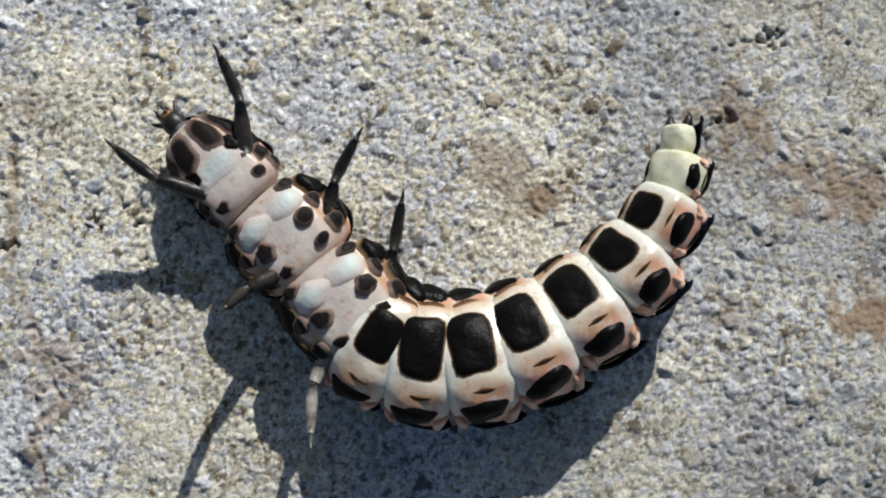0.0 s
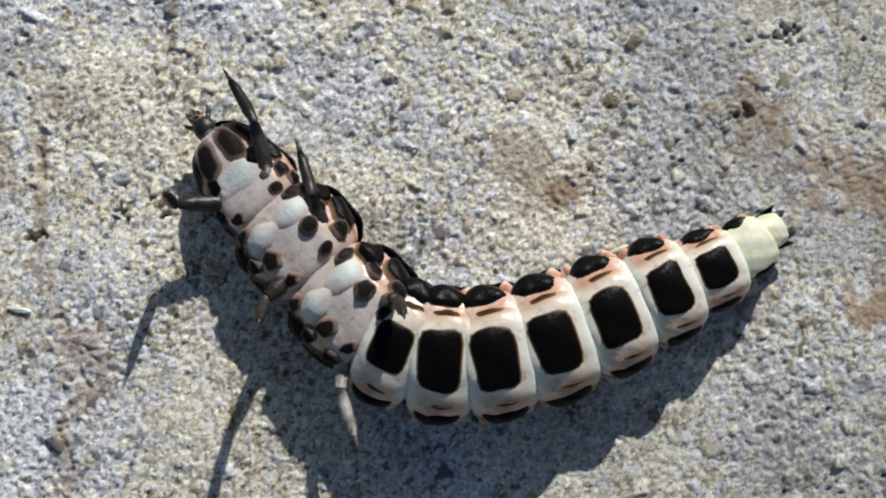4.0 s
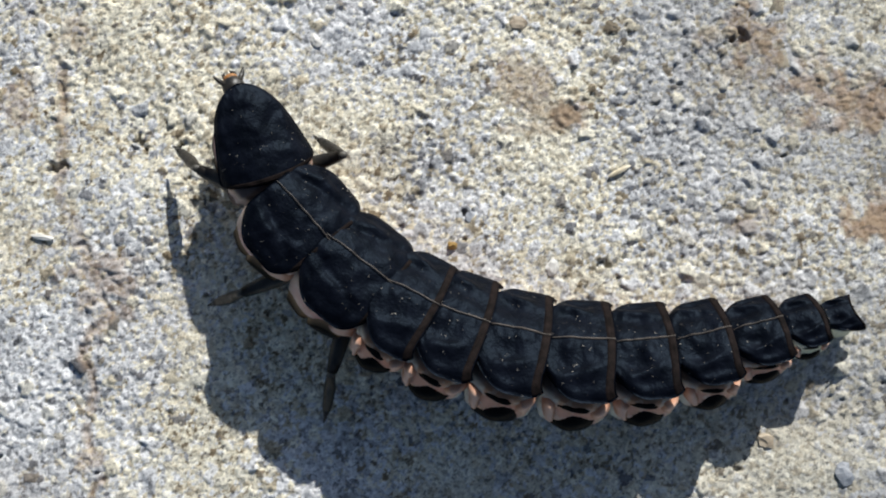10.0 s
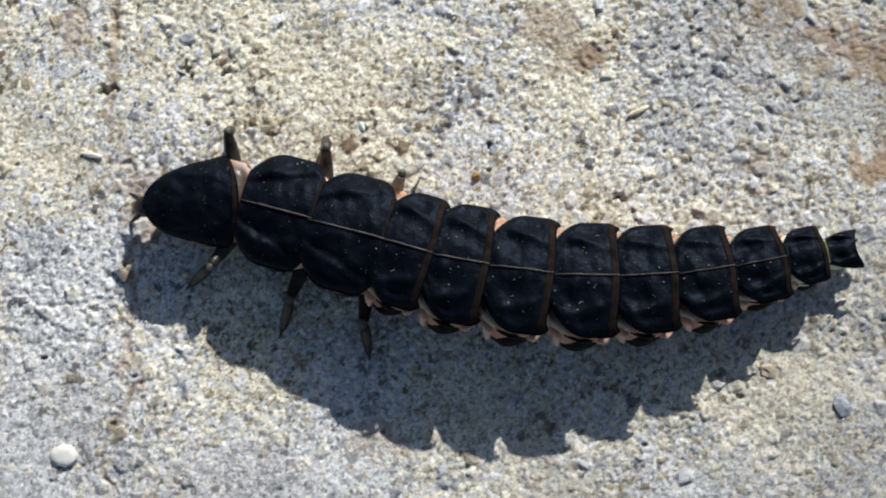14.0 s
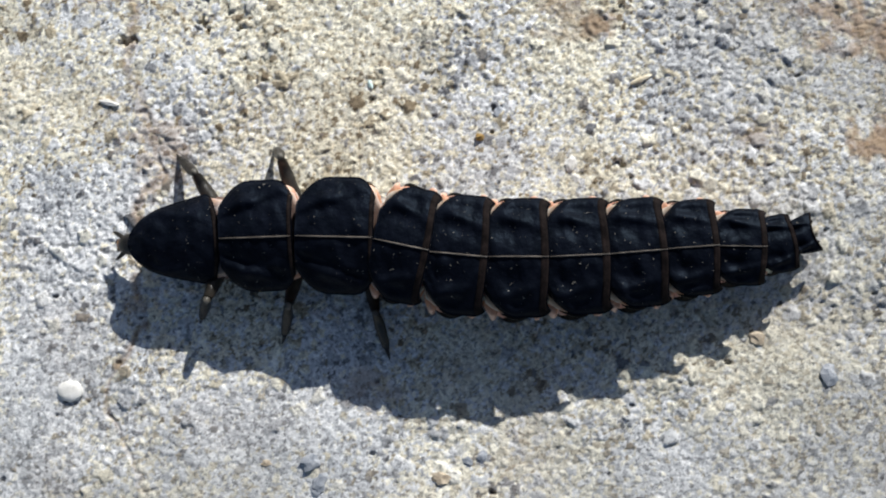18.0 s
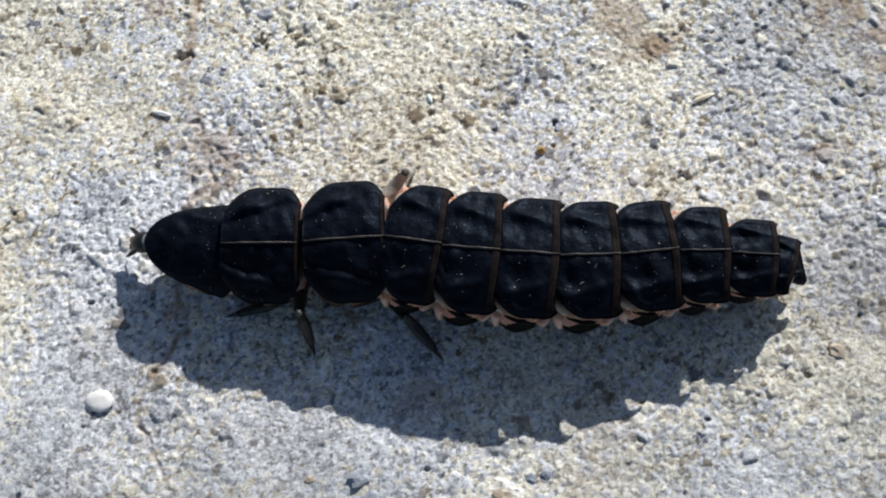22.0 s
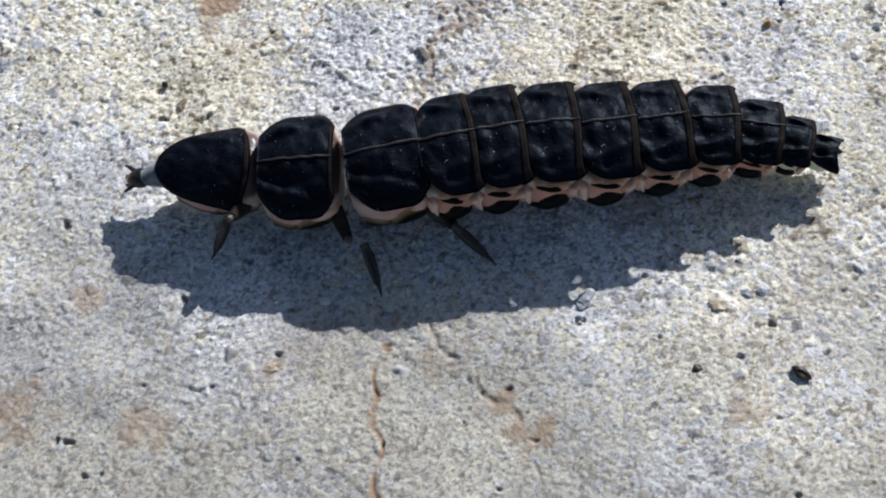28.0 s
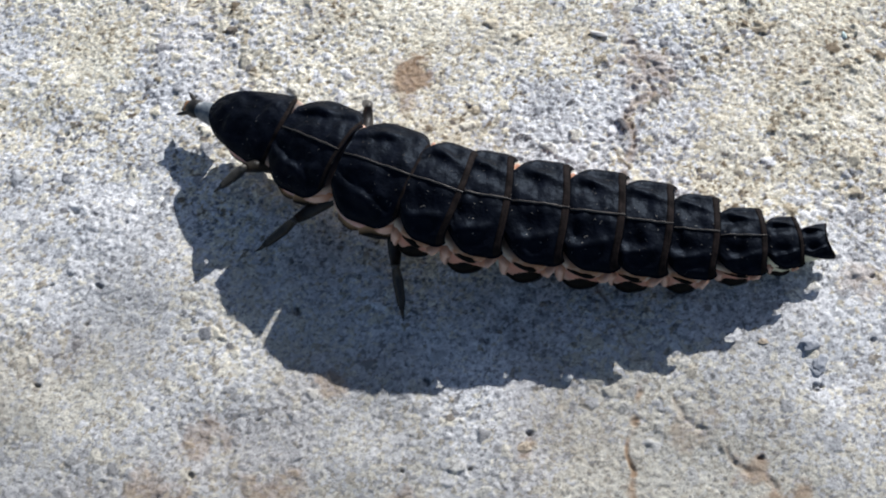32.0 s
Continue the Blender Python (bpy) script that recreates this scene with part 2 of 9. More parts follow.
def plate_outline(kind, u):
    """How far a back plate reaches to the side, 1 at its widest, along u from -1 (hind) to 1 (front)."""
    if kind == "shield":
        if u < -0.75:
            return 1 - 0.16 * ((-0.75 - u) / 0.25) ** 2
        f = (u + 0.75) / 1.75
        return max(0.05, (1 - f ** 4.5) ** 0.5 * (1 - 0.36 * f))
    if kind == "thorax":
        return 1 - 0.42 * max(0.0, (u - 0.15) / 0.85) ** 2.3 - 0.32 * max(0.0, (-u - 0.40) / 0.60) ** 2.6
    if kind == "tail":
        return 1 - 0.34 * max(0.0, (u + 0.7) / 1.7) ** 1.3
    return 1 - 0.48 * max(0.0, (u + 0.05) / 1.05) ** 2.2 - 0.11 * max(0.0, (-u - 0.55) / 0.45) ** 2.6


def plate_point(kind, size, u, v, lift=0.0, shift=(0, 0, 0)):
    """A point of a back plate: v runs from -1 to 1 across it, over the arch of the back."""
    length, half_w, half_h, crown = size
    q = abs(v) * plate_outline(kind, u)
    y = math.copysign(half_w * q * (1 - 0.015 * abs(v) ** 8), v)
    z = 1.03 * half_h - crown * q ** 2.1 - 0.13 * max(0.0, (abs(v) - 0.84) / 0.16) ** 2
    z -= {"shield": 0.34 * half_h, "thorax": 0.13, "abdomen": 0.15, "tail": 0.08}[kind] * max(0.0, (u - 0.1) / 0.9) ** 2
    z += 0.05 * max(0.0, -u) if kind in ("abdomen", "tail") else -0.06 * max(0.0, (-u - 0.6) / 0.4) ** 2
    inner = (1 - abs(v) ** 6) * (1 - 0.7 * u ** 4)
    hollow = 0.10 * math.exp(-((q - 0.42) / 0.17) ** 2 - ((u - 0.25) / 0.50) ** 2) + 0.09 * math.exp(-((q - 0.78) / 0.09) ** 2 - ((u + 0.05) / 0.5) ** 2)
    hollow -= 0.07 * math.exp(-((q - 0.60 - 0.16 * u) / 0.08) ** 2 - (u / 0.65) ** 2)
    if kind == "shield":
        hollow *= 0.45
    if kind == "thorax":
        hollow = 0.6 * hollow + 0.055 * math.exp(-((q - 0.52 + 0.22 * u) / 0.07) ** 2) - 0.05 * math.exp(-((q - 0.68 + 0.22 * u) / 0.10) ** 2)
    at = Vector((u * length * 0.5, v * half_w, 0.0)) + Vector(shift)
    rough = 0.085 * noise.noise(Vector((at.x * 1.5, at.y * 1.1, at.z))) + 0.055 * noise.noise(Vector((at.x * 3.6, at.y * 2.2, at.z + 7)))
    bow = {"abdomen": (0.06 * abs(v) ** 2 - 0.09 * abs(v) ** 12) * length * (0.5 - 0.5 * u), "tail": -0.30 * abs(v) ** 2 * length * max(0.0, -u), "thorax": 0.0, "shield": (0.10 * abs(v) ** 2 - 0.03) * length * max(0.0, -u)}[kind]
    return (u * length / 2 + bow, y, z + lift + (rough - 1.3 * hollow) * inner)


def plate_mesh(kind, size, thick, seed):
    rng = random.Random(seed)
    nu, nv = 29, 45
    ph = [rng.uniform(0, 60) for _ in range(3)]
    top = [plate_point(kind, size, -1 + 2 * i / (nu - 1), -1 + 2 * j / (nv - 1), 0.0, ph) for i in range(nu) for j in range(nv)]
    low = [(x, y * 0.975, z - thick) for x, y, z in top]
    n = nu * nv
    faces = [f[::-1] for f in grid_faces(nu, nv)]
    faces += [tuple(n + k for k in f[::-1]) for f in faces[:]]
    loop = [j for j in range(nv)] + [i * nv + nv - 1 for i in range(1, nu)] + [(nu - 1) * nv + j for j in range(nv - 2, -1, -1)] + [i * nv for i in range(nu - 2, 0, -1)]
    for a, b in zip(loop, loop[1:] + loop[:1]):
        faces.append((a, b, n + b, n + a))
    return mesh("back_plate", top + low, faces, PLATE)


def strip_mesh(kind, size, mat, across, wide, seed):
    """A narrow band laid on a plate: along its middle, or (across) along its hind edge."""
    rng = random.Random(seed)
    ph = [rng.uniform(0, 60) for _ in range(3)]
    nu, nv, out = (45, 7, []) if across else (29, 4, [])
    for i in range(nu):
        s = -1 + 2 * i / (nu - 1)
        for j in range(nv):
            q = -1 + 2 * j / (nv - 1)
            u, v = (-0.985 + wide + q * wide, s * 0.98) if across else (s * 0.97, q * wide)
            lift = (0.035 if across else 0.06) if 0 < j < nv - 1 else -0.03
            out.append(plate_point(kind, size, u, v, lift, ph))
    faces = grid_faces(nu, nv)
    return mesh("band", out, faces if across else [f[::-1] for f in faces], mat)


def tube(points, radii, mat, n=8, name="tube"):
    """A tapered tube through points."""
    pts = [Vector(p) for p in points]
    verts = []
    for i, p in enumerate(pts):
        way = (pts[min(i + 1, len(pts) - 1)] - pts[max(i - 1, 0)]).normalized()
        side = way.orthogonal().normalized()
        other = way.cross(side)
        verts += [tuple(p + radii[i] * (math.cos(a) * side + math.sin(a) * other)) for a in (2 * math.pi * k / n for k in range(n))]
    faces = grid_faces(len(pts), n, True)
    faces += [tuple(range(n - 1, -1, -1)), tuple(range((len(pts) - 1) * n, len(pts) * n))]
    return mesh(name, verts, faces, mat)


# ---- ground ----
def value_noise(x, y, size, seed):
    r = np.random.RandomState(seed).rand(257, 257)
    gx, gy = x / size + 1000, y / size + 1000
    i, j = np.floor(gx).astype(int), np.floor(gy).astype(int)
    fx, fy = gx - i, gy - j
    fx, fy = fx * fx * (3 - 2 * fx), fy * fy * (3 - 2 * fy)
    i, j = i % 256, j % 256
    a, b, c, d = r[i, j], r[i + 1, j], r[i, j + 1], r[i + 1, j + 1]
    return (a * (1 - fx) + b * fx) * (1 - fy) + (c * (1 - fx) + d * fx) * fy


def grains(x, y, size, seed, keep=1.0):
    """Crushed grains packed side by side: the height of each point on its slanted, angular grain, and three random numbers of that grain."""
    rng = np.random.RandomState(seed)
    tab = rng.rand(512, 512, 10).astype(np.float32)
    gi, gj = np.floor(x / size).astype(int), np.floor(y / size).astype(int)
    best = np.full(x.shape, 9.0)
    far = np.full(x.shape, 9.0)
    ci, cj = gi.copy(), gj.copy()
    for di in (-1, 0, 1):
        for dj in (-1, 0, 1):
            i, j = gi + di, gj + dj
            p = tab[i % 512, j % 512]
            dx, dy = x / size - i - p[..., 0], y / size - j - p[..., 1]
            d = np.maximum(np.abs(dx + 0.4 * dy), np.abs(dy - 0.3 * dx)) * 0.55 + 0.5 * np.sqrt(dx * dx + dy * dy) - 0.35 * p[..., 2] ** 3
            closer = d < best
            far = np.where(closer, best, np.minimum(far, d))
            ci, cj, best = np.where(closer, i, ci), np.where(closer, j, cj), np.where(closer, d, best)
    p = tab[ci % 512, cj % 512]
    dx, dy = x / size - ci - p[..., 0], y / size - cj - p[..., 1]
    gap = np.clip((far - best) / 0.20, 0, 1)
    slant = (p[..., 4] - 0.5) * dx + (p[..., 5] - 0.5) * dy
    other = (p[..., 8] - 0.5) * dx + (p[..., 9] - 0.5) * dy + 0.12
    high = size * (0.34 * p[..., 3] + np.minimum(1.1 * slant, 1.2 * other) - 0.25 * best * best - 0.22 * (1 - gap) ** 1.5)
    high = np.where(p[..., 2] > 1 - keep, high + size * 0.25 * (keep < 1), -9.0)
    return high, p[..., 6], p[..., 7]


X0, X1, Y0, Y1, STEP = -38.0, 16.5, -23.5, 12.0, 0.050
CRACK = [(-12.6, 6.0), (-12.0, 4.2), (-12.3, 2.45), (-11.9, 1.1), (-11.5, -0.2), (-10.7, -1.1), (-10.5, -2.1), (-11.3, -3.6), (-11.0, -4.6), (-11.2, -6.0), (-10.7, -7.2),
         (-11.4, -8.7), (-11.6, -9.9), (-11.4, -10.6), (-10.9, -11.5), (-10.0, -12.5), (-9.75, -14.0), (-10.06, -15.2), (-9.95, -16.8), (-9.2, -18.2), (-9.0, -20.0), (-9.5, -23.0)]
VEIN = [(-8.6, -14.2), (-7.7, -14.9), (-6.5, -15.9), (-5.4, -16.5), (-4.7, -17.2), (-4.4, -18.2)]
RUST = [(-8.0, -15.0, 0.7, 0.35), (-6.0, -16.2, 0.6, 0.7), (-19.35, -2.6, 0.8, 0.95), (-19.1, -4.0, 0.6, 0.55), (2.8, 4.85, 1.2, 0.55), (3.9, 4.15, 0.55, 0.9), (9.7, 6.7, 1.3, 0.6), (11.8, 4.9, 1.0, 0.7), (13.0, 4.3, 1.1, 0.8), (9.6, 0.6, 0.8, 0.55),
        (13.6, 0.6, 0.9, 0.9), (-12.1, 6.75, 0.6, 0.5), (-13.5, 4.4, 0.9, 0.5), (-10.6, -1.4, 1.2, 0.5), (-10.8, -6.7, 0.5, 0.5), (-23.4, -17.9, 0.8, 0.5), (-20.5, -19.5, 1.1, 0.5),
        (-24.4, -20.3, 1.2, 0.5), (-4.9, -17.0, 0.7, 0.7), (-13.2, -16.55, 0.35, 0.8), (1.0, -14.7, 0.7, 0.5), (-2.7, -8.7, 0.8, 0.5), (-19.8, -15.1, 0.6, 0.5), (-16.5, -19.2, 0.9, 0.5)]
PIT = [(-9.6, 3.2, 0.40, 0.35), (-8.3, 3.1, 0.2, 0.5), (10.85, 9.1, 0.45, 0.4), (-12.3, 2.45, 0.3, 0.5), (0.7, 0.9, 0.22, 0.35), (5.0, -0.7, 0.2, 0.4), (9.4, 6.6, 0.4, 0.4),
       (-4.2, -13.0, 0.2, 0.35), (-21.4, -12.9, 0.24, 0.4), (-18.6, -20.1, 0.3, 0.5), (-19.7, -8.2, 0.18, 0.3), (-16.7, -14.7, 0.16, 0.3), (-13.0, -16.0, 0.18, 0.3), (1.7, -12.0, 0.2, 0.4)]


HEIGHT = {}


def height_at(x, y, r):
    """Mean height of the stone round a point."""
    i, j, n = int((x - X0) / STEP) + HEIGHT["off"], int((y - Y0) / STEP) + HEIGHT["off"], max(1, int(r / STEP))
    return float(HEIGHT["z"][i - n:i + n + 1, j - n:j + n + 1].mean())


def ground():
    core_x, core_y = np.arange(X0, X1, STEP), np.arange(Y0, Y1, STEP)
    apron = np.cumsum(0.15 * 1.34 ** np.arange(33))
    xs = np.r_[X0 - apron[::-1], core_x, core_x[-1] + apron]
    ys = np.r_[Y0 - apron[::-1], core_y, core_y[-1] + apron]
    x, y = np.meshgrid(xs, ys, indexing="ij")
    off = len(apron)
    near = ((x > X0) & (x < X1) & (y > Y0) & (y < Y1)).astype(float)
    wx, wy = 0.10 * (value_noise(x, y, 0.22, 21) - 0.5), 0.10 * (value_noise(x, y, 0.22, 22) - 0.5)
    layers = [grains(x + wx, y + wy, 0.115, 5), grains(x + wy, y - wx, 0.20, 6, 0.42), grains(x - wx, y + wy, 0.34, 14, 0.07)]
    coarse = np.clip(1.8 * value_noise(x, y, 2.6, 23) - 0.3, 0, 1)
    relief, tone, hue = layers[0]
    for high, t_, h_ in layers[1:]:
        high = high * (0.55 + 0.6 * coarse) - 0.02
        up = high > relief
        relief, tone, hue = np.where(up, high, relief), np.where(up, t_, tone), np.where(up, h_, hue)
    calm = np.clip((-6.0 - y) / 6 + 0.8 * (value_noise(x, y, 3.0, 33) - 0.5), 0, 1)
    relief = relief * (1 - 0.40 * calm)
    z = near * (0.30 * (value_noise(x, y, 7.0, 1) - 0.5) + 0.22 * (value_noise(x, y, 1.8, 2) - 0.5) + 0.62 * relief)
    tone = 0.46 + 0.90 * (tone - 0.5) + 0.30 * (value_noise(x, y, 1.4, 4) - 0.5)
    hue = 0.75 * hue + 0.125 + 0.7 * (value_noise(x, y, 3.5, 25) - 0.5)
    tone, hue = near * tone + (1 - near) * 0.5, near * hue + (1 - near) * 0.5
    rng = np.random.RandomState(7)
    m = 240
    px, py, pr = rng.uniform(X0 + 1, X1 - 1, m), rng.uniform(Y0 + 1, Y1 - 1, m), 0.05 + 0.09 * rng.rand(m) ** 2
    holes = [(px[k], py[k], pr[k], 0.12 + pr[k]) for k in range(m)] + PIT
    for hx, hy, hr, deep in holes:
        i, j, r = int((hx - X0) / STEP) + off, int((hy - Y0) / STEP) + off, int(hr * 1.4 / STEP) + 2
        a, b = slice(i - r, i + r + 1), slice(j - r, j + r + 1)
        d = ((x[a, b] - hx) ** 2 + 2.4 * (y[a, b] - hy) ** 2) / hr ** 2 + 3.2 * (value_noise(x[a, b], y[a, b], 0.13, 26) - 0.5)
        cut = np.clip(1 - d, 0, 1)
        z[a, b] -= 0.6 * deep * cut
        # Painted shade: the floor of each hole is darkened in the tone.
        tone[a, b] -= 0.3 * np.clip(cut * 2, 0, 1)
    rust = 0.16 * np.clip(value_noise(x, y, 2.6, 8) - 0.55, 0, 1) * 2
    for rx, ry, rr, deep in RUST:
        d = np.hypot(x - rx, y - ry) / rr + 1.3 * (value_noise(x, y, 0.45, 9) - 0.5) + 0.5 * (value_noise(x, y, 0.17, 10) - 0.5)
        rust = np.maximum(rust, 0.95 * deep * np.clip(1.15 - d, 0, 0.7) / 0.7)
    curl = np.abs(np.hypot((x - 3.95) / 0.75, y - 4.15) - 0.42)
    z += 0.07 * np.clip(1 - curl / 0.16, 0, 1)
    wx, wy = 0.5 * (value_noise(x, y, 0.8, 11) - 0.5) + 0.10 * (value_noise(x, y, 0.25, 12) - 0.5), 0.4 * (value_noise(x, y, 0.7, 13) - 0.5)
    for (ax, ay), (bx, by), strong in [(*s, 0.60 if s[0][1] > -8 else 0.45 if s[0][1] > -13 else 1.3) for s in zip(CRACK, CRACK[1:])] + [(*s, 0.35) for s in zip(VEIN, VEIN[1:])]:
        f = np.clip(((x - ax) * (bx - ax) + (y - ay) * (by - ay)) / ((bx - ax) ** 2 + (by - ay) ** 2), 0, 1)
        d = np.hypot(x + wx - ax - f * (bx - ax), y + wy - ay - f * (by - ay))
        z -= 0.17 * np.clip(1.2 - d / 0.10, 0, 1) * np.clip(2.2 * value_noise(x, y, 1.1, 28) - 0.2, 0.35, 1) * min(strong, 0.65)
        patchy = np.clip(1.6 * value_noise(x, y, 1.5, 27) + 0.1, 0.55, 1) * strong
        rust = np.maximum(rust, 0.95 * patchy * np.clip(1.4 - d / (0.19 if ay > -8 else 0.12), 0, 1))
    dull = 0.38 * np.clip((x - 3) / 9 + 1.2 * (value_noise(x, y, 4.0, 31) - 0.5), 0, 1) + 0.50 * np.clip((-12.0 - y) / 6 + 1.2 * (value_noise(x, y, 3.0, 32) - 0.5), 0, 1)
    HEIGHT.update(z=z, off=off)
    rust, dull = near * rust, near * dull + (1 - near) * 0.15
    nx, ny = len(xs), len(ys)
    me = bpy.data.meshes.new("ground")
    me.vertices.add(nx * ny)
    me.vertices.foreach_set("co", (np.stack([x, y, z], -1) * MM).ravel())
    i, j = np.meshgrid(np.arange(nx - 1), np.arange(ny - 1), indexing="ij")
    quad = np.stack([i * ny + j, (i + 1) * ny + j, (i + 1) * ny + j + 1, i * ny + j + 1], -1).reshape(-1, 4)
    me.loops.add(quad.size)
    me.loops.foreach_set("vertex_index", quad.ravel().astype(np.int32))
    me.polygons.add(len(quad))
    me.polygons.foreach_set("loop_start", np.arange(0, quad.size, 4, dtype=np.int32))
    me.polygons.foreach_set("use_smooth", np.ones(len(quad), bool))
    me.update(calc_edges=True)
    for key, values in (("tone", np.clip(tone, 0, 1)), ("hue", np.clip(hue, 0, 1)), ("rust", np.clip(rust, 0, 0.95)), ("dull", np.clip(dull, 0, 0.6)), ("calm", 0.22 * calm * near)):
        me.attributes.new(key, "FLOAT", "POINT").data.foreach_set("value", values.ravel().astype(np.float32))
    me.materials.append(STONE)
    return tagged(new("ground", me), "rough grey and cream weathered stone slab with cracks", "ground", kind="structure")


ground()


# ---- loose bits on the stone ----
def chip(name, x, y, rx, ry, rz, turn, mat, label, category, seed, lump=0.25, sink=0.5, group=""):
    """A lumpy grain or flake with its own outline, half sunk between the grains."""
    rng = random.Random(seed)
    bm = bmesh.new()
    bmesh.ops.create_icosphere(bm, subdivisions=2, radius=1.0)
    shift = Vector((rng.uniform(-9, 9), rng.uniform(-9, 9), rng.uniform(-9, 9)))
    for v in bm.verts:
        k = 1 + lump * noise.noise(v.co * 1.3 + shift) + 0.4 * lump * noise.noise(v.co * 3.5 + shift)
        v.co = Vector((v.co.x * rx * k, v.co.y * ry * k, v.co.z * rz * k)) * MM
    me = bpy.data.meshes.new(name)
    bm.to_mesh(me)
    bm.free()
    me.materials.append(mat)
    me.polygons.foreach_set("use_smooth", [lump < 0.15] * len(me.polygons))
    ob = tagged(new(name, me), label, category, group)
    ob.matrix_world = pose(x * MM, y * MM, (height_at(x, y, rx) + rz * (1 - sink)) * MM, 0, 0, turn)
    return ob


QUARTZ = make_plain("pale_quartz", (0.62, 0.60, 0.55), (0.78, 0.76, 0.72), 0.4, 0.4, 0.03)
PALE_GREY = make_plain("pale_grey_quartz", (0.40, 0.41, 0.41), (0.58, 0.58, 0.57), 0.4, 0.4, 0.03)
SLATE = make_plain("grey_grain", (0.22, 0.24, 0.27), (0.38, 0.39, 0.41), 0.3, 0.5)
TAN = make_plain("tan_grain", (0.34, 0.27, 0.19), (0.52, 0.44, 0.33), 0.3, 0.6)
STRAW = make_plain("straw", (0.60, 0.50, 0.33), (0.82, 0.75, 0.58), 0.2, 0.5)
SOOT = make_plain("black_crumb", (0.010, 0.009, 0.008), (0.05, 0.035, 0.018), 0.3, 0.45)
OCHRE = make_plain("ochre_crumb", (0.28, 0.17, 0.05), (0.45, 0.30, 0.10), 0.2, 0.6)
GLASS_CHIP = make_plain("green_glassy_chip", (0.46, 0.60, 0.56), (0.70, 0.80, 0.77), 0.1, 0.15, 0.01)
chip("pebble", -12.95, -9.84, 0.47, 0.38, 0.09, 10, QUARTZ, "flat pale quartz pebble lying on the stone", "pebble", 1, 0.12, 0.35)
chip("pebble", -12.15, -13.9, 0.19, 0.17, 0.13, 0, PALE_GREY, "tiny round white pebble on the stone", "pebble", 2, 0.12)
chip("stone_flake", -12.7, 0.18, 0.38, 0.10, 0.07, -8, QUARTZ, "thin white flake on the stone", "stone chip", 3, 0.4, 0.1)
chip("straw_bit", 5.55, 2.25, 0.42, 0.085, 0.06, 27, STRAW, "short dry straw fragment on the stone", "straw", 4, 0.2, 0.0)
crumb = chip("soot_crumb", 2.6, -13.4, 0.32, 0.17, 0.12, -20, SOOT, "black crumb with an ochre edge on the stone", "crumb", 5, 0.5, 0.2)
edge = chip("ochre_edge", 0, 0, 0.16, 0.13, 0.14, 0, OCHRE, "ochre edge", "", 6, 0.4)
edge.parent, edge.matrix_world = crumb, pose(0.26 * MM, -0.10 * MM, -0.04 * MM)
chip("soot_crumb", -20.1, -6.78, 0.13, 0.12, 0.12, 0, SOOT, "tiny round black crumb on the stone", "crumb", 7, 0.2, 0.2)
chip("glass_chip", -3.63, 1.42, 0.09, 0.16, 0.06, 20, GLASS_CHIP, "tiny greenish glassy chip on the stone", "glass chip", 8, 0.4, 0.1)
for n, (gx, gy, gr, mat) in enumerate([(-0.1, -11.65, 0.32, TAN), (-4.5, -11.5, 0.36, SLATE), (-4.1, -12.1, 0.30, SLATE), (12.25, -7.2, 0.34, SLATE), (9.9, -6.2, 0.3, TAN), (-6.0, -11.65, 0.16, TAN),
                                       (1.2, -10.8, 0.22, SLATE), (3.4, -0.8, 0.27, QUARTZ), (-4.25, -12.4, 0.2, SLATE), (0.76, -11.0, 0.18, SLATE), (-0.43, -13.9, 0.16, SOOT), (0.4, -9.8, 0.14, QUARTZ),
                                       (0.83, 0.75, 0.24, SLATE), (-4.1, 6.5, 0.22, QUARTZ), (2.4, 7.1, 0.3, TAN), (-13.2, -16.5, 0.24, TAN)]):
    chip("pebble", gx, gy, gr, gr * 0.75, gr * 0.30, 37 * n, mat, {QUARTZ: "small white", SLATE: "small grey", TAN: "small tan", SOOT: "small dark"}[mat] + " grain set in the rough stone", "pebble", 20 + n, 0.55, 0.75, "grains set in the stone")


# ---- glowworm ----
worm = tagged(new("glowworm"), "black segmented glowworm with pink and cream spotted underside", "insect")
SEGMENTS = []
# kind, length, width and crown of the plate, height and depth of the body over and under its middle
BODY = [("shield", 3.12, 3.05, 0.62, 1.7, 0.75), ("thorax", 2.44, 3.72, 0.62, 2.2, 1.05), ("thorax", 2.55, 3.88, 0.64, 2.4, 1.25),
        ("abdomen", 1.85, 3.80, 0.50, 2.6, 1.35), ("abdomen", 2.0, 3.92, 0.48, 2.65, 1.42), ("abdomen", 2.1, 3.88, 0.47, 2.65, 1.46), ("abdomen", 2.1, 3.78, 0.46, 2.6, 1.44),
        ("abdomen", 2.0, 3.56, 0.43, 2.4, 1.35), ("abdomen", 1.8, 3.14, 0.38, 2.1, 1.30), ("abdomen", 1.65, 2.52, 0.33, 1.75, 1.05), ("abdomen", 1.2, 1.92, 0.26, 1.35, 0.75),
        ("tail", 0.85, 1.32, 0.16, 0.95, 0.50)]


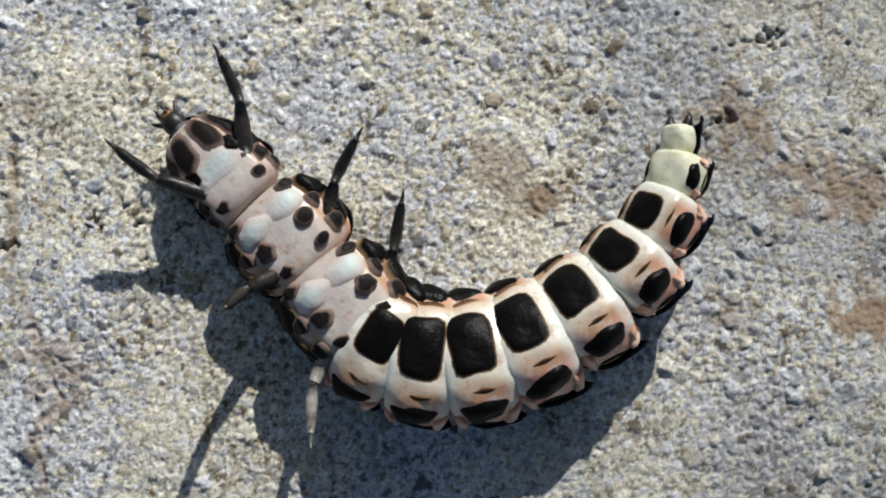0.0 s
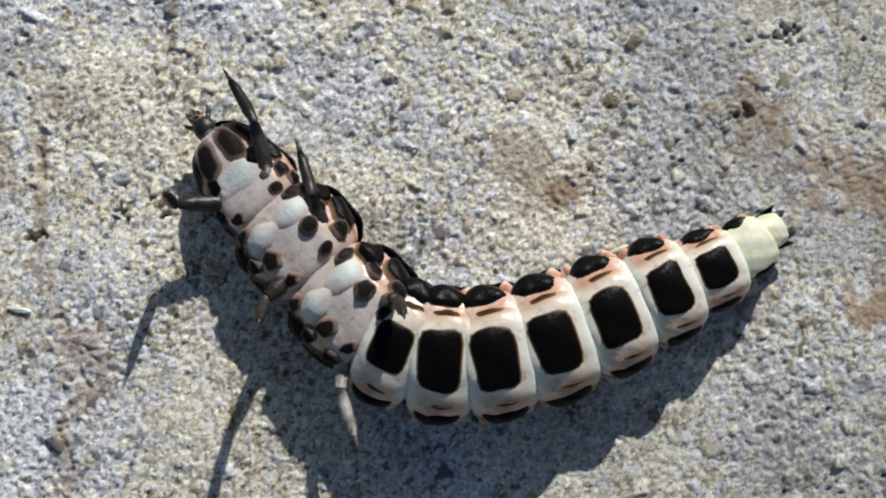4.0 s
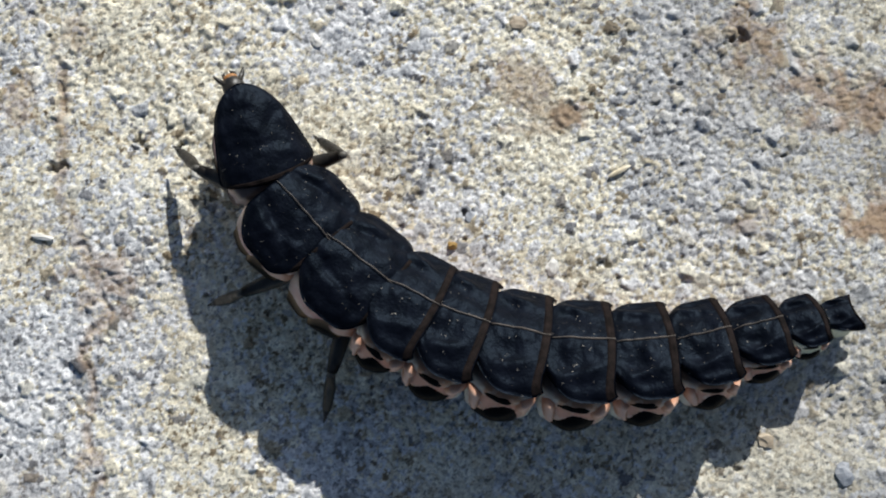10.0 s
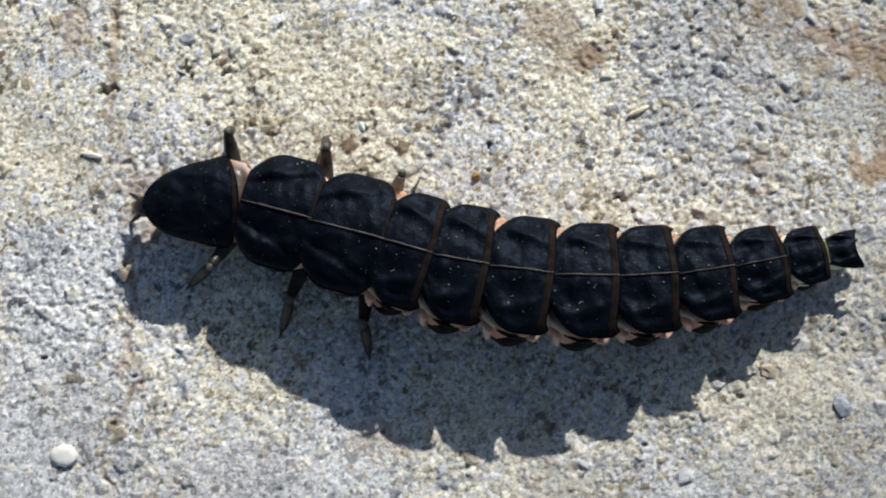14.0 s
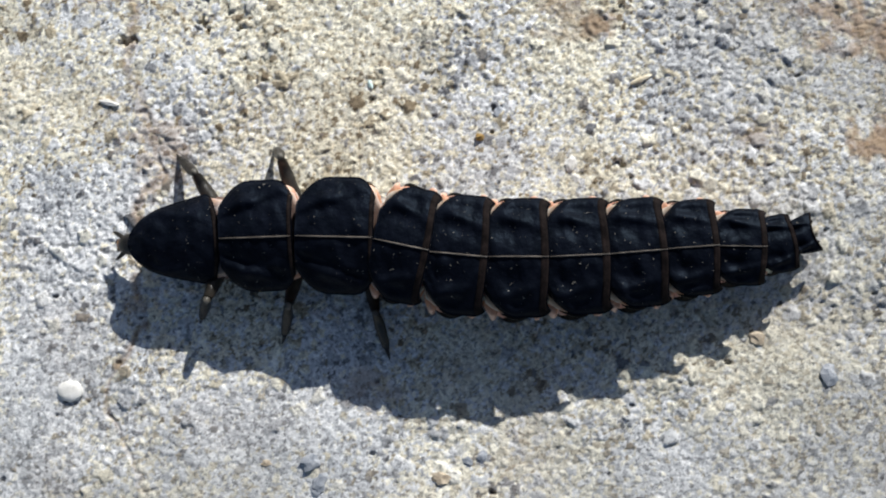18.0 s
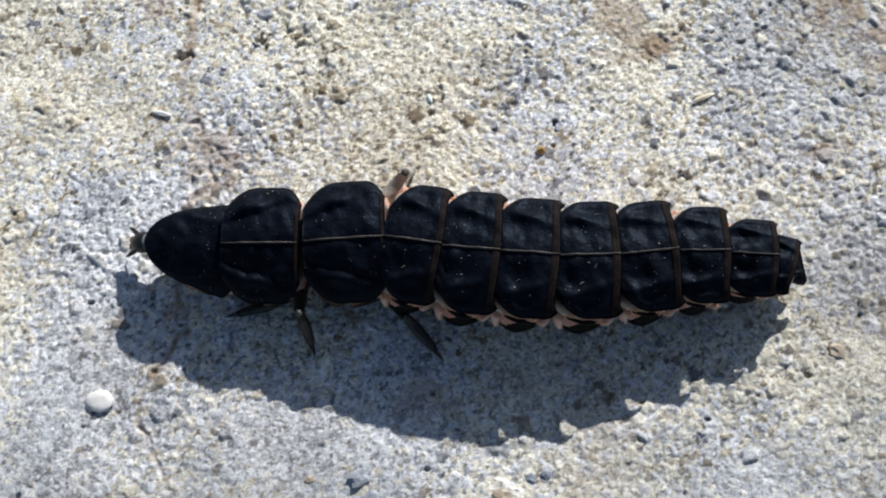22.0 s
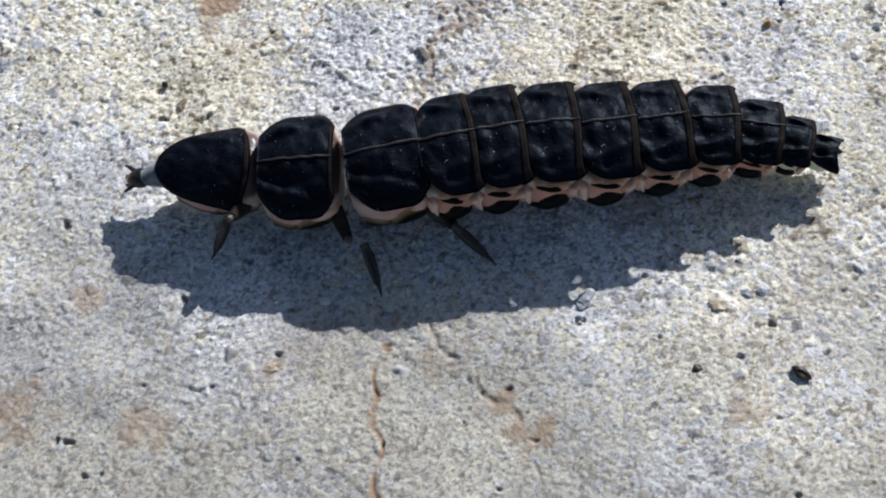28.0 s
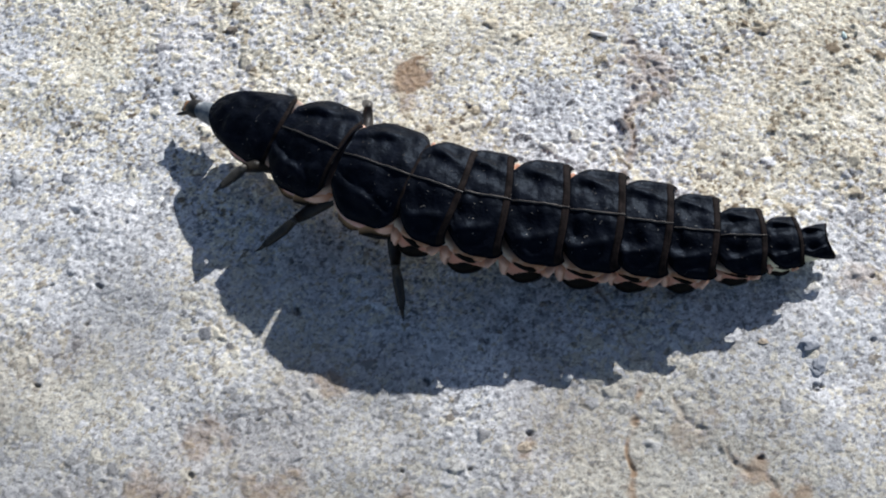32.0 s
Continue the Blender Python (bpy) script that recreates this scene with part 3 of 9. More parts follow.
def spots_of(k, ob, shape):
    """The dark spots on the underside of segment k."""
    if k >= 3 and k < 10:
        part("belly_spot", patch_mesh(shape, 0.05, 0.0, 0.69, 0.37 if k == 3 else 0.49, SPOT, 0.015, 0.03, 5.0, k, 0.05), ob, "large square black belly spot")
    if k == 0:
        part("pale_chest", patch_mesh(shape, -0.08, 0.0, 0.32, 0.66, PAD, 0.0, 0.06, 2.2, 61, 0.20), ob, "puffy bluish white chest pad")
    for side in (-1, 1):
        if k in (1, 2):
            part("pale_chest", patch_mesh(shape, 0.46, side * 0.36, 0.34, 0.42, PAD, 0.0, 0.10, 2.2, 62 + k + side, 0.08), ob, "puffy bluish white chest pad")
        if k >= 3:
            if k < 11:
                part("side_spot", patch_mesh(shape, 0.04, side * 1.22, 0.66, 0.33, SIDE_SPOT, 0.02, 0.07, 2.4, 20 + 2 * k + side), ob, "raised glossy black side spot")
                part("side_fold", patch_mesh(shape, -0.70, side * 1.66, 0.28, 0.22, FOLD, 0.02, 0.14, 2.0, 40 + 2 * k + side, 0.2), ob, "puckered pink fold of skin")
                part("side_fold", patch_mesh(shape, 0.72, side * 1.60, 0.22, 0.26, FOLD, 0.02, 0.14, 2.0, 80 + 2 * k + side, 0.2), ob, "puckered pink fold of skin")
                part("side_mark", patch_mesh(shape, 0.10, side * 1.80, 0.40, 0.11, SIDE_SPOT, 0.01, 0.03, 2.0, 30 + 2 * k + side, 0.2), ob, "small brown mark")
            if k < 10:
                part("side_streak", patch_mesh(shape, -0.05, side * 0.76, 0.44, 0.085, STREAK, 0.02, 0.05, 2.2, 50 + 2 * k + side), ob, "small brown streak")
        elif k > 0:
            for u, th, du, dth in ((0.45, 1.04, 0.40, 0.28), (-0.30, 1.24, 0.50, 0.28), (-0.06, 0.38, 0.25, 0.19), (0.80, 0.62, 0.16, 0.26), (-0.56, 0.86, 0.26, 0.20), (0.12, 0.80, 0.24, 0.15), (-0.70, 0.36, 0.16, 0.16)):
                part("chest_spot", patch_mesh(shape, u, side * th, du, dth, SPOT if th > 1.0 else BLOTCH, 0.10, 0.03, 2.2, int(90 + 9 * k + 7 * side + 10 * th)), ob)
            part("side_fold", patch_mesh(shape, -0.6, side * 1.52, 0.34, 0.22, FOLD, 0.02, 0.06, 2.0, 40 + 2 * k + side, 0.2), ob, "puckered pink fold of skin")
        else:
            for u, th, du, dth in ((0.54, 0.36, 0.46, 0.38), (0.46, 1.04, 0.48, 0.34), (0.04, 0.60, 0.22, 0.27), (-0.06, 1.18, 0.28, 0.28), (-0.48, 0.96, 0.20, 0.24), (-0.74, 0.5, 0.14, 0.20), (-0.76, 1.22, 0.18, 0.28)):
                part("throat_spot", patch_mesh(shape, u, side * th, du, dth, SPOT if u < 0.1 and u > -0.3 else BLOTCH, 0.05, 0.03, 2.4, int(70 + 7 * side + 10 * th)), ob)


def segment(k):
    kind, length, width, crown, tall, depth = BODY[k]
    size = (length, width / 2, tall / 2, crown)
    narrow = {"shield": 0.86, "thorax": 0.90, "abdomen": 0.99 if k < 9 else 0.94, "tail": 0.82}[kind]
    stretch = {"shield": 0.97, "thorax": 1.06, "abdomen": 1.04 if k < 9 else 1.10, "tail": 1.05}[kind]
    shape = (length * stretch, narrow * width / 2, tall / 2 * (0.7 if kind == "tail" else 1.0), depth, -4.0 if kind == "shield" else 0.0)
    name = {"shield": "pronotum_segment", "thorax": "thorax_segment", "abdomen": "abdomen_segment", "tail": "tail_segment"}[kind]
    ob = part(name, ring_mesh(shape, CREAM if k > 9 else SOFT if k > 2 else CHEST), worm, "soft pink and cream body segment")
    part("back_plate", plate_mesh(kind, size, 0.07, k), ob, "wrinkled black back plate")
    if 0 < k < 10:
        part("midline", strip_mesh(kind, size, MIDLINE, False, 0.018, k), ob, "thin pale line along the back")
    part("hind_margin", strip_mesh(kind, size, MARGIN, True, 0.135 if kind == "abdomen" else 0.055, k), ob, "brown hind margin")
    spots_of(k, ob, shape)
    if k == 11:
        for side in (-1, 1):
            part("tail_lobe", tube([(-0.2, side * 0.24, -0.05), (-0.45, side * 0.30, 0.0), (-0.66, side * 0.34, 0.04), (-0.78, side * 0.35, 0.06)], [0.17, 0.16, 0.11, 0.03], HORN), ob, "short dark grey tail lobe")
    SEGMENTS.append(ob)
    return ob


def ellipsoid(name, cx, cy, cz, rx, ry, rz, mat):
    nu, nv = 9, 14
    verts = []
    for i in range(nu):
        a = math.pi * (0.02 + 0.96 * i / (nu - 1))
        verts += [(cx + rx * math.cos(a), cy + ry * math.sin(a) * math.cos(b), cz + rz * math.sin(a) * math.sin(b)) for b in (2 * math.pi * j / nv for j in range(nv))]
    return mesh(name, verts, grid_faces(nu, nv, True) + [tuple(range(nv)), tuple(range(nu * nv - 1, (nu - 1) * nv - 1, -1))], mat)


def head():
    ob = part("head", ellipsoid("head", 0.0, 0, 0, 0.42, 0.36, 0.26, HORN), worm, "small dark head with pale neck")
    part("neck", tube([(-1.3, 0, -0.06), (-0.95, 0, -0.02), (-0.5, 0, 0.02), (-0.15, 0, 0)], [0.44, 0.44, 0.38, 0.28], NECK, 14), ob, "pale translucent neck")
    part("face", ellipsoid("face", 0.34, 0, -0.03, 0.16, 0.24, 0.16, AMBER), ob, "amber brown face")
    for side in (-1, 1):
        part("mandible", tube([(0.35, side * 0.16, -0.05), (0.52, side * 0.17, -0.08), (0.62, side * 0.06, -0.10)], [0.07, 0.05, 0.015], HORN), ob, "curved dark mandible")
        part("antenna", tube([(0.20, side * 0.26, 0.06), (0.36, side * 0.38, 0.08), (0.46, side * 0.44, 0.08), (0.54, side * 0.47, 0.08)], [0.085, 0.075, 0.05, 0.02], HORN), ob, "short dark antenna")
        part("feeler", tube([(0.36, side * 0.10, -0.16), (0.56, side * 0.12, -0.24), (0.66, side * 0.10, -0.30)], [0.05, 0.04, 0.015], HORN), ob)
    return ob


def leg(HORN=HORN):
    """The thick upper half of a leg: from the hip at its origin down to the knee at -1.5 mm."""
    ob = part("leg", tube([(0, 0, 0.12), (0, 0, -0.3), (0, 0, -0.95), (0, 0, -1.42)], [0.26, 0.27, 0.23, 0.16], HORN, 10), worm, "pale thick upper leg" if HORN == BONE else "dark thick upper leg")
    part("knee", ellipsoid("knee", 0, 0, -1.50, 0.13, 0.13, 0.17, JOINT), ob, "pale knee joint")
    part("hip", ellipsoid("hip", 0, 0, 0.16, 0.34, 0.30, 0.32, JOINT), ob, "pale hip joint")
    return ob


def shin(HORN=HORN):
    """The lower half of a leg, from the knee at its origin down to the claw at -1.8 mm."""
    ob = part("shin", tube([(0, 0, 0.0), (0.02, 0, -0.45), (0.0, 0, -1.15), (-0.02, 0, -1.38)], [0.14, 0.19, 0.15, 0.09], HORN, 9), worm, "slender tapering shin")
    part("claw", tube([(-0.02, 0, -1.34), (-0.02, 0, -1.6), (-0.06, 0, -1.8)], [0.085, 0.055, 0.012], HORN, 6), ob, "pointed claw")
    for n in range(8):
        a, z = 2.4 * n, -0.35 - 0.12 * n
        part("bristle", tube([(0.10 * math.cos(a), 0.10 * math.sin(a), z), (0.21 * math.cos(a), 0.21 * math.sin(a), z - 0.16)], [0.016, 0.004], HORN, 5), ob)
    return ob


HEAD = head()
for index in range(len(BODY)):
    segment(index)
LEGS = [leg(BONE if row == 2 and side == -1 else HORN) for row in range(3) for side in (1, -1)]
SHINS = [shin(BONE if row == 2 and side == -1 else HORN) for row in range(3) for side in (1, -1)]


def place(x, y, z, rx, ry, rz):
    """A pose in millimetres and degrees."""
    return pose(x * MM, y * MM, z * MM, rx, ry, rz)


def motions():
    walk(worm, [
        (0, place(-1.900, 0.802, 0.000, 0.0, 0.0, 0.0)), (0.5, place(-1.979, 0.724, 0.000, 0.0, 0.0, 0.0)), (1, place(-2.195, 0.484, 0.000, 0.0, 0.0, 0.0)),
        (1.5, place(-2.246, 0.487, 0.000, 0.0, 0.0, 0.0)), (2, place(-2.216, 0.557, 0.000, 0.0, 0.0, 0.0)), (2.5, place(-1.969, 0.730, 0.000, 0.0, 0.0, 0.0)),
        (3, place(-1.999, 0.857, 0.000, 0.0, 0.0, 0.0)), (3.5, place(-2.133, 0.506, 0.000, 0.0, 0.0, 0.0)), (5.5, place(-3.161, 0.409, 0.000, 0.0, 0.0, 0.0)),
        (6, place(-3.283, 0.362, 0.000, 0.0, 0.0, 0.0)), (6.2, place(-3.030, 0.266, 0.000, 0.0, 0.0, 0.0)), (6.35, place(-2.840, 0.195, 0.000, 0.0, 0.0, 0.0)),
        (6.5, place(-2.649, 0.123, 0.000, 0.0, 0.0, 0.0)), (6.7, place(-2.590, -0.284, 0.000, 0.0, 0.0, 0.0)), (7, place(-2.501, -0.894, 0.000, 0.0, 0.0, 0.0)),
        (7.5, place(-2.467, -0.980, 0.000, 0.0, 0.0, 0.0)), (8, place(-2.610, -1.215, 0.000, 0.0, 0.0, 0.0)), (8.5, place(-2.599, -1.113, 0.000, 0.0, 0.0, 0.0)),
        (9, place(-2.572, -0.992, 0.000, 0.0, 0.0, 0.0)), (9.5, place(-2.605, -0.940, 0.000, 0.0, 0.0, 0.0)), (10, place(-2.607, -0.915, 0.000, 0.0, 0.0, 0.0)),
        (10.5, place(-2.581, -0.887, 0.000, 0.0, 0.0, 0.0)), (11, place(-2.600, -0.867, 0.000, 0.0, 0.0, 0.0)), (11.5, place(-2.831, -0.923, 0.000, 0.0, 0.0, 0.0)),
        (12, place(-2.933, -1.062, 0.000, 0.0, 0.0, 0.0)), (12.5, place(-3.104, -1.275, 0.000, 0.0, 0.0, 0.0)), (13, place(-3.252, -1.786, 0.000, 0.0, 0.0, 0.0)),
        (13.5, place(-3.487, -2.186, 0.000, 0.0, 0.0, 0.0)), (14, place(-3.661, -2.358, 0.000, 0.0, 0.0, 0.0)), (14.5, place(-3.768, -2.645, 0.000, 0.0, 0.0, 0.0)),
        (16.5, place(-3.759, -3.949, 0.000, 0.0, 0.0, 0.0)), (17, place(-3.842, -3.979, 0.000, 0.0, 0.0, 0.0)), (17.5, place(-3.837, -4.031, 0.000, 0.0, 0.0, 0.0)),
        (18, place(-3.955, -4.062, 0.000, 0.0, 0.0, 0.0)), (18.5, place(-4.297, -4.077, 0.000, 0.0, 0.0, 0.0)), (19, place(-4.323, -4.053, 0.000, 0.0, 0.0, 0.0)),
        (19.5, place(-4.483, -4.099, 0.000, 0.0, 0.0, 0.0)), (20, place(-4.567, -4.058, 0.000, 0.0, 0.0, 0.0)), (20.5, place(-4.896, -4.204, 0.000, 0.0, 0.0, 0.0)),
        (21, place(-5.198, -4.348, 0.000, 0.0, 0.0, 0.0)), (21.5, place(-5.194, -4.338, 0.000, 0.0, 0.0, 0.0)), (22, place(-5.485, -4.504, 0.000, 0.0, 0.0, 0.0)),
        (22.5, place(-6.385, -4.865, 0.000, 0.0, 0.0, 0.0)), (23, place(-6.593, -5.073, 0.000, 0.0, 0.0, 0.0)), (23.5, place(-7.035, -5.416, 0.000, 0.0, 0.0, 0.0)),
        (24, place(-7.646, -5.639, 0.000, 0.0, 0.0, 0.0)), (24.5, place(-8.328, -5.892, 0.000, 0.0, 0.0, 0.0)), (25, place(-8.907, -6.425, 0.000, 0.0, 0.0, 0.0)),
        (25.5, place(-9.263, -7.057, 0.000, 0.0, 0.0, 0.0)), (26, place(-9.948, -8.071, 0.000, 0.0, 0.0, 0.0)), (26.5, place(-10.405, -8.868, 0.000, 0.0, 0.0, 0.0)),
        (28.5, place(-11.442, -9.377, 0.000, 0.0, 0.0, 0.0)), (29, place(-11.864, -9.310, 0.000, 0.0, 0.0, 0.0)), (29.5, place(-12.426, -9.492, 0.000, 0.0, 0.0, 0.0)),
        (30, place(-13.518, -9.721, 0.000, 0.0, 0.0, 0.0)), (30.5, place(-14.705, -9.494, 0.000, 0.0, 0.0, 0.0)), (31, place(-15.759, -9.640, 0.000, 0.0, 0.0, 0.0)),
        (31.5, place(-17.902, -8.810, 0.000, 0.0, 0.0, 0.0)), (32, place(-19.105, -8.615, 0.000, 0.0, 0.0, 0.0)),
    ])
    walk(HEAD, [
        (0, place(-5.165, 5.189, 1.252, 178.0, 0.0, 137.5)), (0.5, place(-5.045, 5.095, 1.253, 178.0, 0.0, 136.5)), (1, place(-4.914, 5.128, 1.253, 178.0, 0.0, 134.8)),
        (1.5, place(-4.916, 5.175, 1.253, 178.0, 0.0, 134.2)), (2, place(-4.889, 5.219, 1.253, 178.0, 0.0, 135.1)), (2.5, place(-4.970, 5.150, 1.253, 178.0, 0.0, 137.5)),
        (3, place(-4.946, 5.045, 1.253, 178.0, 0.0, 138.0)), (3.5, place(-4.940, 5.114, 1.253, 175.0, 0.0, 135.1)), (5.5, place(-2.772, 5.233, 1.297, 130.0, 2.7, 108.7)),
        (6, place(-2.963, 4.943, 1.306, 110.0, 3.1, 111.5)), (6.2, place(-2.936, 4.989, 1.502, 98.7, 1.8, 112.2)), (6.35, place(-2.910, 5.026, 1.642, 81.3, 0.8, 112.6)),
        (6.5, place(-2.883, 5.063, 1.778, 63.3, 0.0, 113.1)), (6.7, place(-3.047, 5.240, 1.924, 42.0, -1.1, 111.8)), (7, place(-3.361, 5.472, 2.149, 26.0, -2.3, 110.2)),
        (7.5, place(-3.427, 5.435, 2.148, 22.0, -2.3, 110.7)), (8, place(-3.569, 5.350, 2.149, 18.0, -2.3, 111.1)), (8.5, place(-3.631, 5.324, 2.153, 16.0, -2.4, 111.1)),
        (9, place(-3.669, 5.289, 2.153, 14.0, -2.4, 111.5)), (9.5, place(-3.650, 5.312, 2.141, 13.0, -0.4, 111.5)), (10, place(-3.727, 5.366, 2.123, 12.0, 1.8, 112.2)),
        (10.5, place(-3.801, 5.322, 2.110, 11.0, 3.8, 112.4)), (11, place(-4.762, 4.515, 1.970, 10.0, 6.4, 129.5)), (11.5, place(-5.729, 3.146, 1.830, 8.0, 10.1, 154.1)),
        (12, place(-5.991, 2.179, 1.684, 6.0, 14.0, 168.9)), (12.5, place(-6.334, 1.775, 1.374, 3.0, 18.8, 171.1)), (13, place(-6.767, 0.877, 1.074, 0.0, 23.2, -175.8)),
        (13.5, place(-6.810, 0.812, 1.070, -1.7, 22.6, -176.0)), (14, place(-6.835, 0.704, 1.064, -3.3, 22.2, -176.0)), (14.5, place(-6.835, 0.639, 1.060, -5.0, 21.6, -176.4)),
        (16.5, place(-6.794, -1.136, 1.037, -7.0, 19.6, -162.1)), (17, place(-6.906, -0.822, 1.030, -7.3, 19.1, -169.6)), (17.5, place(-6.861, 0.044, 1.018, -7.6, 18.9, 176.3)),
        (18, place(-7.162, -0.716, 1.024, -7.9, 17.9, -172.7)), (18.5, place(-7.173, -1.246, 1.020, -8.1, 17.3, -166.1)), (19, place(-7.085, -0.682, 1.007, -8.4, 17.0, -176.1)),
        (19.5, place(-7.168, -0.173, 1.003, -8.7, 16.5, 176.7)), (20, place(-7.140, -0.416, 0.997, -9.0, 16.0, -179.2)), (20.5, place(-7.160, -0.406, 0.974, -9.5, 17.4, -179.8)),
        (21, place(-6.908, -1.253, 0.938, -10.0, 19.3, -164.5)), (21.5, place(-6.950, -1.342, 0.922, -10.5, 20.5, -163.6)), (22, place(-6.674, -0.301, 1.017, -11.0, 18.6, 177.6)),
        (22.5, place(-7.025, -1.755, 0.861, -11.5, 24.0, -159.2)), (23, place(-6.949, -2.728, 0.832, -12.0, 25.8, -148.7)), (23.5, place(-7.431, -1.616, 0.908, -12.5, 26.6, -169.0)),
        (24, place(-6.971, -3.483, 0.857, -13.0, 27.8, -144.2)), (24.5, place(-6.104, -5.045, 0.809, -12.8, 28.9, -124.7)), (25, place(-5.665, -5.368, 0.742, -12.5, 30.6, -123.4)),
        (25.5, place(-4.108, -6.812, 0.723, -12.2, 31.5, -104.1)), (26, place(-3.687, -7.079, 0.701, -12.0, 32.5, -101.2)), (26.5, place(-4.939, -5.817, 0.680, -11.6, 33.1, -127.3)),
        (28.5, place(-8.193, -1.375, 0.998, -10.0, 7.5, -169.5)), (29, place(-7.976, -1.302, 0.947, -10.0, 8.1, -170.3)), (29.5, place(-8.063, -1.600, 0.891, -10.0, 8.8, -166.6)),
        (30, place(-8.134, -1.495, 0.905, -10.0, 8.5, -166.7)), (30.5, place(-7.810, -0.986, 0.920, -11.0, 6.6, -170.0)), (31, place(-7.439, 0.966, 0.899, -12.0, 10.8, 176.5)),
        (31.5, place(-7.038, 1.780, 0.957, -11.0, 10.3, 163.9)), (32, place(-7.477, 2.534, 1.060, -10.0, 6.6, 162.6)),
    ])
    walk(SEGMENTS[0], [
        (0, place(-4.095, 4.211, 1.202, 178.0, 0.0, 137.5)), (0.5, place(-3.992, 4.098, 1.203, 178.0, 0.0, 136.5)), (1, place(-3.891, 4.100, 1.203, 178.0, 0.0, 134.8)),
        (1.5, place(-3.904, 4.137, 1.203, 178.0, 0.0, 134.2)), (2, place(-3.861, 4.197, 1.203, 178.0, 0.0, 135.1)), (2.5, place(-3.900, 4.172, 1.203, 178.0, 0.0, 137.5)),
        (3, place(-3.867, 4.076, 1.203, 178.0, 0.0, 138.0)), (3.5, place(-3.910, 4.094, 1.203, 175.0, 0.0, 135.1)), (5.5, place(-2.271, 3.872, 1.333, 130.0, 2.7, 108.7)),
        (6, place(-2.388, 3.612, 1.367, 110.0, 3.1, 111.5)), (6.2, place(-2.338, 3.655, 1.540, 98.7, 1.8, 112.2)), (6.35, place(-2.300, 3.688, 1.670, 81.3, 0.8, 112.6)),
        (6.5, place(-2.262, 3.721, 1.800, 63.3, 0.0, 113.1)), (6.7, place(-2.462, 3.869, 1.933, 42.0, -1.1, 111.8)), (7, place(-2.820, 4.065, 2.133, 26.0, -2.3, 110.2)),
        (7.5, place(-2.866, 4.005, 2.133, 22.0, -2.3, 110.7)), (8, place(-2.992, 3.896, 2.134, 18.0, -2.3, 111.1)), (8.5, place(-3.045, 3.843, 2.134, 16.0, -2.4, 111.1)),
        (9, place(-3.063, 3.786, 2.134, 14.0, -2.4, 111.5)), (9.5, place(-3.043, 3.809, 2.134, 13.0, -2.4, 111.5)), (10, place(-3.099, 3.870, 2.134, 12.0, -2.2, 112.2)),
        (10.5, place(-3.168, 3.829, 2.134, 11.0, -2.2, 112.4)), (11, place(-3.717, 3.274, 2.023, 10.0, -1.6, 129.5)), (11.5, place(-4.250, 2.445, 1.913, 8.0, -0.9, 154.1)),
        (12, place(-4.370, 1.874, 1.803, 6.0, 0.0, 168.9)), (12.5, place(-4.692, 1.525, 1.556, 3.0, 1.8, 171.1)), (13, place(-5.102, 0.999, 1.308, 0.0, 3.2, -175.8)),
        (13.5, place(-5.135, 0.925, 1.303, -1.7, 3.2, -176.0)), (14, place(-5.152, 0.814, 1.298, -3.3, 3.3, -176.0)), (14.5, place(-5.143, 0.733, 1.293, -5.0, 3.3, -176.4)),
        (16.5, place(-5.144, -0.620, 1.275, -7.0, 3.6, -162.1)), (17, place(-5.195, -0.524, 1.270, -7.3, 3.7, -169.6)), (17.5, place(-5.122, -0.085, 1.266, -7.6, 4.0, 176.3)),
        (18, place(-5.420, -0.510, 1.259, -7.9, 3.6, -172.7)), (18.5, place(-5.457, -0.839, 1.254, -8.1, 3.6, -166.1)), (19, place(-5.317, -0.579, 1.250, -8.4, 3.9, -176.1)),
        (19.5, place(-5.393, -0.293, 1.245, -8.7, 3.9, 176.7)), (20, place(-5.353, -0.410, 1.241, -9.0, 4.0, -179.2)), (20.5, place(-5.364, -0.423, 1.235, -9.5, 3.9, -179.8)),
        (21, place(-5.163, -0.798, 1.232, -10.0, 4.3, -164.5)), (21.5, place(-5.201, -0.862, 1.226, -10.5, 4.0, -163.6)), (22, place(-4.840, -0.416, 1.233, -11.0, 0.6, 177.6)),
        (22.5, place(-5.243, -1.126, 1.216, -11.5, 4.0, -159.2)), (23, place(-5.248, -1.755, 1.210, -12.0, 3.8, -148.7)), (23.5, place(-5.421, -1.287, 1.274, -12.5, 2.6, -169.0)),
        (24, place(-5.265, -2.338, 1.251, -13.0, 2.6, -144.2)), (24.5, place(-4.863, -3.382, 1.228, -12.8, 2.5, -124.7)), (25, place(-4.449, -3.668, 1.207, -12.5, 3.0, -123.4)),
        (25.5, place(-3.513, -4.787, 1.206, -12.2, 2.7, -104.1)), (26, place(-3.187, -5.007, 1.205, -12.0, 2.5, -101.2)), (26.5, place(-3.584, -4.178, 1.207, -11.6, 3.1, -127.3)),
        (28.5, place(-6.085, -0.998, 1.208, -10.0, 3.5, -169.5)), (29, place(-5.816, -0.946, 1.176, -10.0, 4.1, -170.3)), (29.5, place(-5.885, -1.093, 1.145, -10.0, 4.8, -166.6)),
        (30, place(-5.905, -0.978, 1.144, -10.0, 4.5, -166.7)), (30.5, place(-5.653, -0.615, 1.145, -11.0, 4.6, -170.0)), (31, place(-5.388, 0.832, 1.331, -12.0, 10.8, 176.5)),
        (31.5, place(-4.861, 1.147, 1.471, -11.0, 12.3, 163.9)), (32, place(-5.085, 1.785, 1.529, -10.0, 10.6, 162.6)),
    ])
